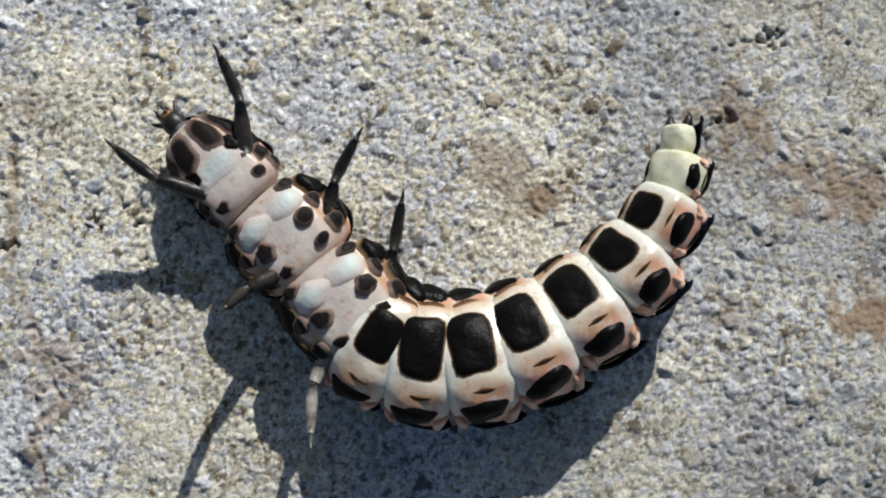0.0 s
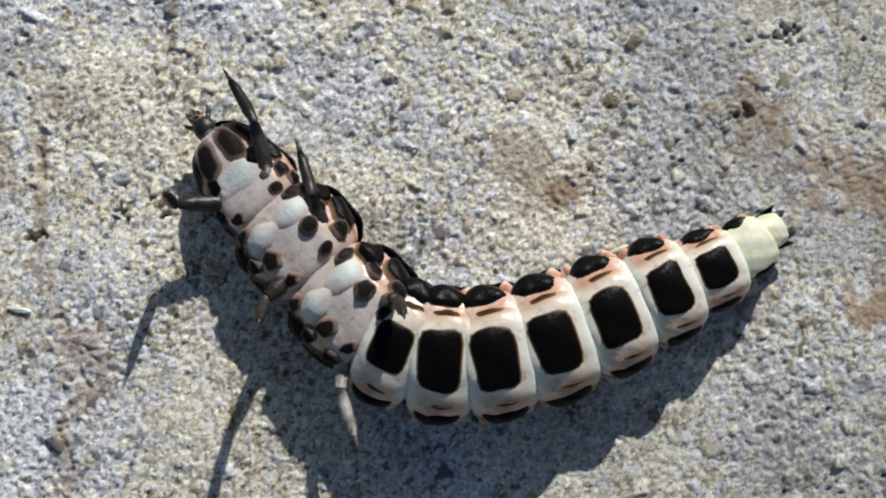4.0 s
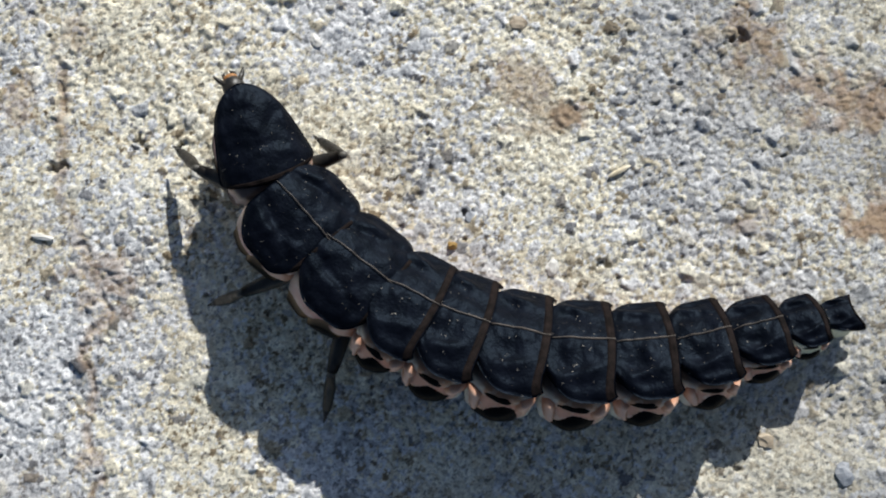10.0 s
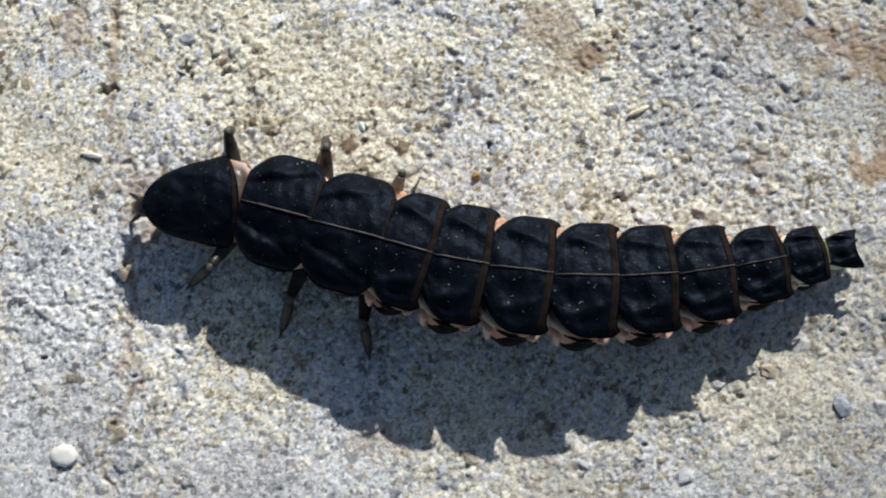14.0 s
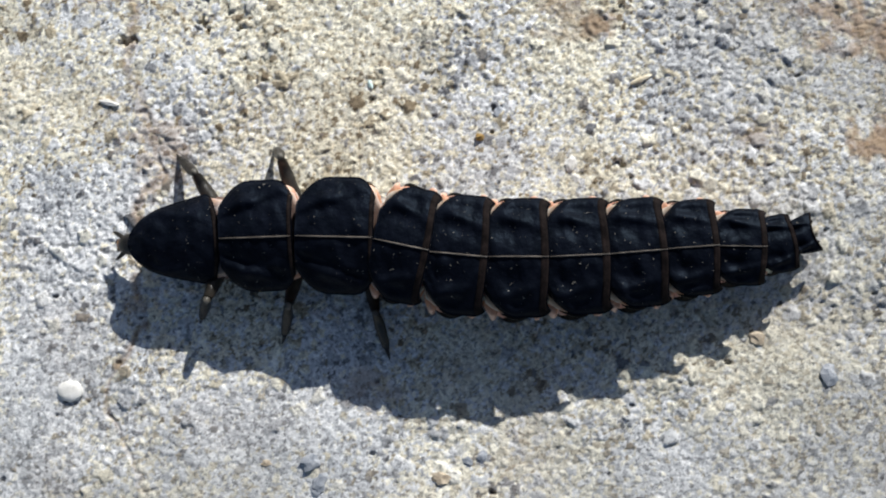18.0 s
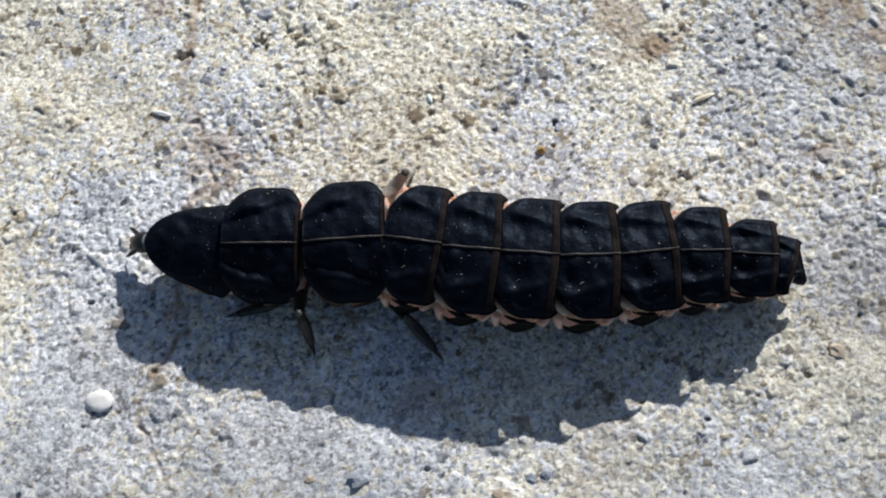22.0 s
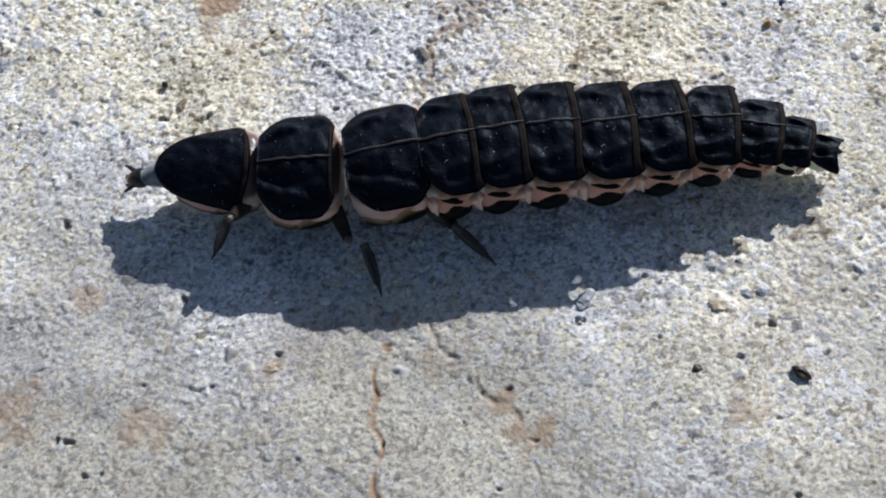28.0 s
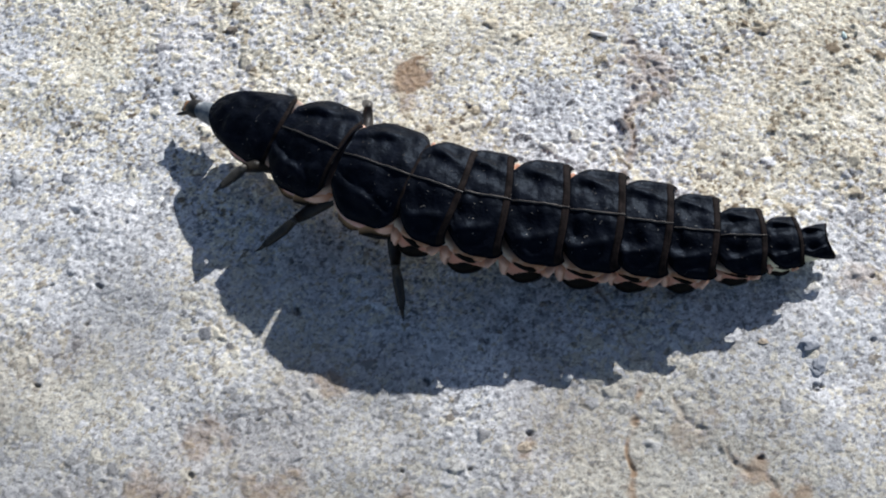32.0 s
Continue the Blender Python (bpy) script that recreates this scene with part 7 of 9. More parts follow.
    walk(SHINS[0], [
        (0, place(-3.134, 5.787, 1.948, 114.5, 28.8, 35.6)), (0.5, place(-2.966, 5.664, 1.924, 113.9, 29.8, 33.0)), (1, place(-2.783, 5.639, 1.900, 113.3, 30.8, 29.7)),
        (1.5, place(-3.068, 5.620, 1.999, 111.6, 19.8, 37.8)), (2, place(-3.318, 5.589, 2.061, 111.0, 12.9, 48.4)), (2.5, place(-3.266, 5.660, 2.022, 111.0, 16.3, 44.9)),
        (3, place(-3.078, 5.630, 1.972, 110.9, 20.7, 39.3)), (3.5, place(-2.893, 5.608, 2.002, 111.9, 23.6, 30.7)), (4.5, place(-3.067, 4.677, 2.190, 84.5, 22.1, 41.7)),
        (5.5, place(-2.983, 3.379, 2.334, 57.2, 25.5, 52.2)), (6, place(-3.491, 2.464, 2.265, 48.0, 31.3, 60.9)), (6.2, place(-3.589, 2.357, 2.312, 46.0, 30.1, 59.3)),
        (6.35, place(-3.785, 2.205, 2.273, 46.5, 29.4, 58.5)), (6.5, place(-3.893, 2.571, 2.116, 47.2, 20.0, 47.5)), (6.7, place(-4.113, 3.058, 1.866, 49.7, 10.3, 37.4)),
        (7, place(-4.547, 3.296, 1.807, 51.4, 9.8, 36.9)), (7.5, place(-4.596, 3.244, 1.855, 50.6, 8.3, 35.0)), (8, place(-4.709, 3.150, 1.886, 50.5, 7.0, 33.4)),
        (8.5, place(-4.744, 3.126, 1.909, 50.7, 5.8, 31.9)), (9, place(-4.734, 3.087, 1.927, 51.1, 4.9, 30.7)), (9.5, place(-4.776, 3.012, 1.909, 49.6, 7.1, 33.4)),
        (10, place(-4.870, 2.957, 1.872, 48.6, 10.0, 36.9)), (10.5, place(-4.971, 2.821, 1.813, 48.5, 13.1, 40.4)), (11, place(-5.146, 1.676, 1.728, 46.6, 24.3, 53.2)),
        (11.5, place(-4.880, 0.413, 1.620, 39.6, 34.0, 63.6)), (12, place(-4.460, -0.234, 1.511, 33.5, 38.7, 67.9)), (12.5, place(-4.678, -0.570, 1.385, 33.3, 38.7, 67.9)),
        (13, place(-4.588, -1.007, 1.246, 28.1, 42.7, 71.1)), (13.5, place(-4.558, -1.092, 1.312, 25.9, 40.5, 69.5)), (14, place(-4.505, -1.204, 1.368, 23.8, 38.6, 68.4)),
        (14.5, place(-4.440, -1.284, 1.415, 22.0, 36.9, 67.5)), (16.5, place(-3.726, -2.328, 1.576, 6.9, 33.1, 66.3)), (17, place(-3.956, -2.388, 1.608, 9.0, 30.8, 65.9)),
        (17.5, place(-4.318, -2.194, 1.637, 13.5, 27.2, 65.1)), (18, place(-4.176, -2.406, 1.658, 6.5, 28.0, 65.3)), (18.5, place(-3.957, -2.556, 1.680, 1.4, 27.2, 65.2)),
        (19, place(-4.089, -2.518, 1.700, 3.7, 25.6, 65.1)), (19.5, place(-4.370, -2.361, 1.716, 4.4, 24.3, 65.0)), (20, place(-4.140, -2.387, 1.729, 0.4, 23.7, 65.0)),
        (20.5, place(-3.797, -2.408, 1.696, 13.0, 22.9, 64.9)), (21, place(-2.576, -2.081, 1.388, 26.5, 35.7, 70.2)), (21.5, place(-2.236, -1.657, 0.721, 53.5, 53.2, 90.4)),
        (22, place(-2.210, -1.694, 0.177, 84.4, 56.2, 104.3)), (22.5, place(-2.255, -1.793, 0.621, 59.4, 53.8, 91.0)), (23, place(-2.546, -2.487, 1.346, 28.9, 36.6, 67.8)),
        (23.5, place(-3.796, -2.972, 1.683, 20.5, 18.1, 58.3)), (24, place(-3.420, -3.255, 1.735, 4.9, 22.6, 59.4)), (24.5, place(-2.853, -3.730, 1.647, -6.0, 28.9, 59.3)),
        (25, place(-2.469, -4.081, 1.541, -10.5, 34.4, 58.4)), (25.5, place(-1.519, -4.654, 1.407, -26.2, 34.7, 58.3)), (26, place(-1.223, -4.911, 1.235, -35.5, 38.0, 55.9)),
        (26.5, place(-1.686, -4.891, 1.335, -19.4, 42.3, 52.9)), (28.5, place(-4.777, -2.782, 1.595, 1.2, 32.6, 54.9)), (29, place(-4.554, -2.907, 1.288, -10.2, 47.0, 53.4)),
        (29.5, place(-4.768, -2.894, 1.324, 3.7, 46.2, 53.5)), (30, place(-5.153, -2.672, 1.203, 18.2, 48.9, 54.2)), (30.5, place(-4.498, -2.474, 1.381, 0.4, 43.7, 53.0)),
        (31, place(-4.362, -1.487, 1.337, -13.3, 44.1, 52.9)), (31.5, place(-4.478, -1.161, 1.839, 9.1, 38.1, 53.2)), (32, place(-4.811, -0.310, 2.120, 24.4, 36.4, 52.6)),
    ])
    walk(LEGS[1], [
        (0, place(-4.128, 3.067, 1.623, -106.0, 27.0, -114.4)), (0.5, place(-4.043, 2.955, 1.623, -105.1, 30.9, -110.5)), (1, place(-3.978, 2.959, 1.623, -104.0, 35.7, -107.4)),
        (1.5, place(-4.001, 2.996, 1.623, -110.1, 48.3, -110.1)), (2, place(-3.941, 3.055, 1.623, -125.8, 62.7, -121.5)), (2.5, place(-3.931, 3.027, 1.623, -125.8, 62.7, -119.1)),
        (3, place(-3.888, 2.931, 1.623, -103.8, 73.2, -93.7)), (3.5, place(-4.005, 2.937, 1.577, -121.5, 75.5, -115.1)), (4.5, place(-3.438, 2.899, 1.292, 169.8, 55.2, 173.1)),
        (5.5, place(-2.870, 2.861, 1.007, 159.1, 24.1, 158.6)), (6, place(-2.765, 2.620, 0.764, 143.3, 38.9, 154.0)), (6.2, place(-2.576, 2.723, 0.791, 130.2, 44.9, 146.4)),
        (6.35, place(-2.298, 2.862, 0.773, 106.0, 51.6, 129.1)), (6.5, place(-1.713, 2.542, 0.797, 55.6, 51.1, 124.2)), (6.7, place(-1.611, 2.829, 0.989, 8.5, 48.3, 123.6)),
        (7, place(-1.780, 3.097, 1.310, 11.7, 45.9, 123.0)), (7.5, place(-1.768, 3.062, 1.356, 11.4, 45.6, 122.9)), (8, place(-1.841, 2.977, 1.407, 11.2, 45.2, 122.8)),
        (8.5, place(-1.873, 2.932, 1.431, 11.2, 44.9, 122.7)), (9, place(-1.864, 2.890, 1.459, 10.9, 44.7, 122.6)), (9.5, place(-1.833, 2.917, 1.472, -17.9, 50.9, 122.1)),
        (10, place(-1.868, 2.994, 1.491, -119.8, 61.1, 77.6)), (10.5, place(-1.924, 2.961, 1.505, -162.5, 47.2, 58.8)), (11, place(-2.261, 2.811, 1.422, 179.8, 36.3, 56.5)),
        (11.5, place(-2.717, 2.644, 1.357, 166.5, 34.6, 56.8)), (12, place(-2.927, 2.474, 1.297, 158.7, 32.7, 57.5)), (12.5, place(-3.256, 2.203, 1.137, 160.6, 31.7, 57.9)),
        (13, place(-3.852, 2.008, 0.969, 157.7, 27.4, 59.8)), (13.5, place(-3.884, 1.942, 0.990, 148.2, 35.7, 54.8)), (14, place(-3.902, 1.841, 1.015, 137.4, 44.3, 46.3)),
        (14.5, place(-3.888, 1.762, 1.037, 132.9, 45.0, 45.4)), (16.5, place(-4.186, 0.696, 1.059, 106.3, 42.9, 50.6)), (17, place(-4.073, 0.657, 1.061, 96.1, 44.4, 39.9)),
        (17.5, place(-3.746, 0.790, 1.069, 101.0, 45.3, 31.1)), (18, place(-4.237, 0.612, 1.058, 104.7, 42.8, 46.2)), (18.5, place(-4.413, 0.413, 1.057, 106.9, 40.7, 56.1)),
        (19, place(-4.070, 0.474, 1.065, 109.0, 42.1, 50.4)), (19.5, place(-4.024, 0.596, 1.065, 110.7, 43.0, 47.3)), (20, place(-4.051, 0.576, 1.068, 110.8, 41.1, 53.9)),
        (20.5, place(-4.053, 0.552, 1.068, 119.1, 43.7, 46.3)), (21, place(-4.156, 0.490, 1.083, 105.0, 50.1, 23.4)), (21.5, place(-4.216, 0.444, 1.078, 57.5, 39.9, -55.3)),
        (22, place(-3.498, 0.505, 1.016, 62.7, 16.1, -99.4)), (22.5, place(-4.364, 0.255, 1.085, 59.8, 24.9, -82.5)), (23, place(-4.637, -0.236, 1.083, 58.6, 29.0, -74.8)),
        (23.5, place(-4.325, -0.073, 1.129, 60.1, 20.5, -90.4)), (24, place(-4.780, -0.774, 1.114, 57.5, 30.6, -72.3)), (24.5, place(-4.927, -1.748, 1.085, 54.6, 38.2, -58.6)),
        (25, place(-4.549, -2.034, 1.071, 54.7, 38.8, -57.6)), (25.5, place(-4.147, -3.278, 1.059, 50.1, 45.7, -45.4)), (26, place(-3.895, -3.533, 1.049, 49.5, 46.8, -43.6)),
        (26.5, place(-3.569, -2.542, 1.058, 55.9, 37.3, -60.3)), (28.5, place(-4.971, 0.197, 1.040, 61.9, 20.4, -91.3)), (29, place(-4.684, 0.234, 1.022, 62.3, 20.1, -91.8)),
        (29.5, place(-4.830, 0.158, 1.007, 62.3, 21.6, -88.9)), (30, place(-4.848, 0.271, 0.999, 62.5, 21.5, -89.0)), (30.5, place(-4.528, 0.575, 1.020, 62.5, 20.1, -91.9)),
        (31, place(-4.013, 1.731, 1.365, 58.1, 13.0, -104.7)), (31.5, place(-3.322, 1.720, 1.523, 56.2, 6.9, -114.3)), (32, place(-3.531, 2.317, 1.525, 56.2, 6.3, -115.3)),
    ])
    walk(SHINS[1], [
        (0, place(-5.519, 3.492, 1.991, -114.2, 20.0, -134.8)), (0.5, place(-5.471, 3.273, 1.958, -115.0, 24.0, -131.6)), (1, place(-5.430, 3.191, 1.918, -116.0, 28.7, -129.6)),
        (1.5, place(-5.456, 3.119, 1.967, -126.9, 38.5, -134.3)), (2, place(-5.386, 3.027, 2.026, -146.1, 48.0, -146.0)), (2.5, place(-5.373, 2.937, 2.026, -146.1, 48.0, -143.5)),
        (3, place(-5.364, 2.684, 1.726, -163.4, 10.1, -166.4)), (3.5, place(-5.485, 2.793, 1.774, -167.6, -3.9, -173.6)), (4.5, place(-4.673, 2.782, 2.134, 177.1, 2.1, 176.6)),
        (5.5, place(-3.597, 2.571, 2.287, 160.9, 5.3, 165.6)), (6, place(-3.836, 2.145, 1.700, 149.8, 22.2, 166.8)), (6.2, place(-3.779, 2.146, 1.477, 141.1, 30.5, 164.0)),
        (6.35, place(-3.622, 2.204, 1.030, 125.7, 42.7, 155.6)), (6.5, place(-2.366, 1.301, 0.265, 164.6, 61.3, 134.9)), (6.7, place(-1.184, 1.783, 0.003, -101.2, 77.3, 175.0)),
        (7, place(-1.461, 2.045, 0.288, -61.4, 76.0, -150.3)), (7.5, place(-1.448, 2.019, 0.328, -57.1, 75.3, -145.9)), (8, place(-1.521, 1.942, 0.370, -52.8, 74.5, -141.5)),
        (8.5, place(-1.556, 1.900, 0.390, -50.8, 74.2, -139.8)), (9, place(-1.544, 1.864, 0.412, -48.9, 73.7, -137.7)), (9.5, place(-0.854, 2.222, 0.573, -65.9, 73.2, -135.1)),
        (10, place(-0.457, 3.353, 1.852, -27.6, 40.5, -77.7)), (10.5, place(-0.994, 3.624, 2.477, -8.0, 29.1, -73.2)), (11, place(-1.777, 3.555, 2.631, -6.5, 36.8, -74.4)),
        (11.5, place(-2.556, 3.528, 2.558, -16.0, 27.6, -72.2)), (12, place(-2.980, 3.403, 2.473, -17.1, 19.3, -69.5)), (12.5, place(-3.285, 3.098, 2.341, -14.0, 17.4, -69.0)),
        (13, place(-4.022, 2.847, 2.201, -13.3, 13.8, -68.1)), (13.5, place(-4.102, 3.006, 2.025, -6.0, 14.2, -68.2)), (14, place(-4.103, 3.100, 1.805, -0.6, 16.6, -68.3)),
        (14.5, place(-4.162, 3.048, 1.759, -3.1, 20.9, -68.4)), (16.5, place(-5.118, 1.831, 1.367, -25.0, 37.9, -73.3)), (17, place(-4.944, 1.873, 1.174, -27.4, 46.8, -79.2)),
        (17.5, place(-4.332, 2.156, 1.269, -19.1, 45.6, -78.5)), (18, place(-5.106, 1.803, 1.337, -26.4, 38.8, -74.6)), (18.5, place(-5.445, 1.449, 1.388, -30.1, 32.9, -70.7)),
        (19, place(-4.954, 1.631, 1.427, -26.8, 33.0, -70.8)), (19.5, place(-4.810, 1.813, 1.453, -25.2, 32.5, -70.5)), (20, place(-4.978, 1.685, 1.470, -28.6, 28.4, -68.1)),
        (20.5, place(-4.651, 1.822, 1.595, -27.9, 17.8, -61.9)), (21, place(-4.458, 1.938, 1.332, -45.7, 5.5, -52.5)), (21.5, place(-3.472, 1.590, 0.460, -77.4, 15.3, -70.7)),
        (22, place(-2.151, 0.475, 0.356, -80.4, 23.0, -110.9)), (22.5, place(-3.120, 0.740, 0.400, -79.1, 19.2, -88.3)), (23, place(-3.500, 0.465, 0.400, -79.3, 17.3, -78.1)),
        (23.5, place(-3.022, 0.179, 0.429, -78.0, 21.0, -97.5)), (24, place(-3.699, 0.001, 0.421, -78.6, 16.3, -73.7)), (24.5, place(-4.163, -0.651, 0.402, -79.4, 12.7, -54.9)),
        (25, place(-3.807, -0.919, 0.394, -79.7, 12.5, -53.5)), (25.5, place(-3.813, -1.979, 0.387, -80.1, 9.2, -34.8)), (26, place(-3.624, -2.217, 0.381, -80.3, 8.7, -31.9)),
        (26.5, place(-2.744, -1.484, 0.388, -79.9, 13.1, -57.2)), (28.5, place(-3.643, 0.415, 0.379, -79.8, 20.4, -97.9)), (29, place(-3.349, 0.432, 0.368, -80.2, 20.5, -98.6)),
        (29.5, place(-3.507, 0.440, 0.359, -80.5, 20.0, -95.0)), (30, place(-3.523, 0.549, 0.355, -80.6, 20.0, -95.1)), (30.5, place(-3.190, 0.768, 0.369, -80.1, 20.5, -98.2)),
        (31, place(-2.736, 1.579, 0.593, -71.9, 23.1, -109.5)), (31.5, place(-2.145, 1.298, 0.694, -67.6, 26.4, -119.5)), (32, place(-2.365, 1.866, 0.696, -67.4, 26.8, -120.6)),
    ])
    walk(LEGS[2], [
        (0, place(-0.632, 2.022, 1.697, -93.2, 37.0, 166.9)), (0.5, place(-0.600, 1.956, 1.698, -92.1, 44.5, 169.3)), (1, place(-0.588, 1.940, 1.698, -90.3, 54.8, 171.0)),
        (1.5, place(-0.598, 1.954, 1.695, -133.3, 63.9, 124.6)), (2, place(-0.556, 1.978, 1.693, -158.7, 47.0, 95.7)), (2.5, place(-0.535, 2.003, 1.693, -162.3, 64.7, 96.1)),
        (3, place(-0.524, 1.988, 1.693, 146.3, 77.5, 47.4)), (3.5, place(-0.650, 1.947, 1.744, 95.6, 45.3, -4.3)), (4.5, place(-0.748, 1.541, 2.215, 125.3, 17.6, 69.6)),
        (5.5, place(-0.846, 1.134, 2.687, 111.4, -16.8, 127.2)), (6, place(-1.349, 0.707, 2.773, 82.6, -17.7, 134.5)), (6.2, place(-1.413, 0.580, 2.829, 75.4, -17.7, 134.8)),
        (6.35, place(-1.591, 0.421, 2.766, 75.6, -16.5, 139.3)), (6.5, place(-1.762, 0.275, 2.581, 75.8, -19.3, 127.9)), (6.7, place(-1.864, 0.144, 2.226, 76.5, -23.0, 116.6)),
        (7, place(-1.880, 0.050, 1.972, 80.5, -22.1, 121.4)), (7.5, place(-1.924, -0.013, 1.906, 80.6, -22.2, 120.8)), (8, place(-2.012, -0.123, 1.861, 80.4, -22.1, 121.5)),
        (8.5, place(-2.056, -0.199, 1.839, 81.5, -22.3, 120.5)), (9, place(-2.100, -0.272, 1.817, 88.6, -22.5, 117.1)), (9.5, place(-2.113, -0.256, 1.795, 87.9, -22.6, 114.6)),
        (10, place(-2.112, -0.280, 1.774, 87.0, -22.7, 113.1)), (10.5, place(-2.105, -0.322, 1.752, 85.9, -22.7, 112.7)), (11, place(-2.003, -0.463, 1.682, 86.6, -22.4, 117.1)),
        (11.5, place(-1.872, -0.577, 1.581, 84.6, -21.8, 125.3)), (12, place(-1.754, -0.644, 1.479, 81.8, -21.2, 130.9)), (12.5, place(-1.591, -0.747, 1.264, 84.2, -20.6, 136.3)),
        (13, place(-1.513, -0.780, 1.050, 87.6, -20.4, 139.5)), (13.5, place(-1.480, -0.760, 0.992, 99.0, -20.8, 148.0)), (14, place(-1.462, -0.762, 0.938, 105.2, -22.6, 157.0)),
        (14.5, place(-1.401, -0.748, 0.885, 108.8, -22.1, 155.2)), (16.5, place(-1.286, -0.846, 0.760, 118.0, -24.3, 160.7)), (17, place(-1.309, -0.912, 0.748, 118.7, -23.6, 159.3)),
        (17.5, place(-1.417, -0.965, 0.737, 118.5, -23.5, 159.0)), (18, place(-1.437, -1.004, 0.723, 118.4, -25.6, 163.3)), (18.5, place(-1.452, -1.054, 0.711, 117.7, -27.7, 167.7)),
        (19, place(-1.441, -1.098, 0.702, 116.0, -28.7, 169.9)), (19.5, place(-1.507, -1.103, 0.690, 113.4, -29.1, 170.9)), (20, place(-1.506, -1.094, 0.679, 110.3, -30.6, 175.3)),
        (20.5, place(-1.480, -1.114, 0.677, 117.3, -30.0, 173.8)), (21, place(-1.420, -1.098, 0.673, 123.3, -30.1, 174.0)), (21.5, place(-1.390, -1.101, 0.671, 128.0, -29.8, 173.5)),
        (22, place(-1.528, -1.160, 0.631, 132.2, -27.2, 169.9)), (22.5, place(-1.389, -1.199, 0.667, 130.2, -29.6, 173.0)), (23, place(-1.355, -1.296, 0.664, 128.6, -31.6, 175.9)),
        (23.5, place(-1.407, -1.419, 0.673, 124.3, -30.6, 174.3)), (24, place(-1.250, -1.443, 0.676, 120.8, -33.5, 179.8)), (24.5, place(-1.076, -1.411, 0.678, 118.5, -36.2, -174.5)),
        (25, place(-0.846, -1.352, 0.680, 114.6, -38.8, -168.1)), (25.5, place(-0.597, -1.480, 0.685, 108.9, -41.9, -158.0)), (26, place(-0.392, -1.513, 0.693, 99.0, -42.4, -154.9)),
        (26.5, place(-0.210, -1.587, 0.704, 108.8, -42.7, -153.6)), (28.5, place(-1.718, -1.502, 0.745, 95.1, -42.4, -155.2)), (29, place(-1.585, -1.437, 0.752, 95.4, -39.9, 169.7)),
        (29.5, place(-1.653, -1.363, 0.748, 95.1, -41.0, -175.1)), (30, place(-1.623, -1.333, 0.748, 95.5, -41.8, -164.1)), (30.5, place(-1.515, -1.178, 0.736, 97.5, -40.2, 177.9)),
        (31, place(-1.601, -0.675, 1.181, 84.8, -39.9, 158.1)), (31.5, place(-1.467, -0.826, 1.384, 83.5, -40.5, 150.6)), (32, place(-1.785, -0.609, 1.384, 86.8, -41.4, 135.8)),
    ])
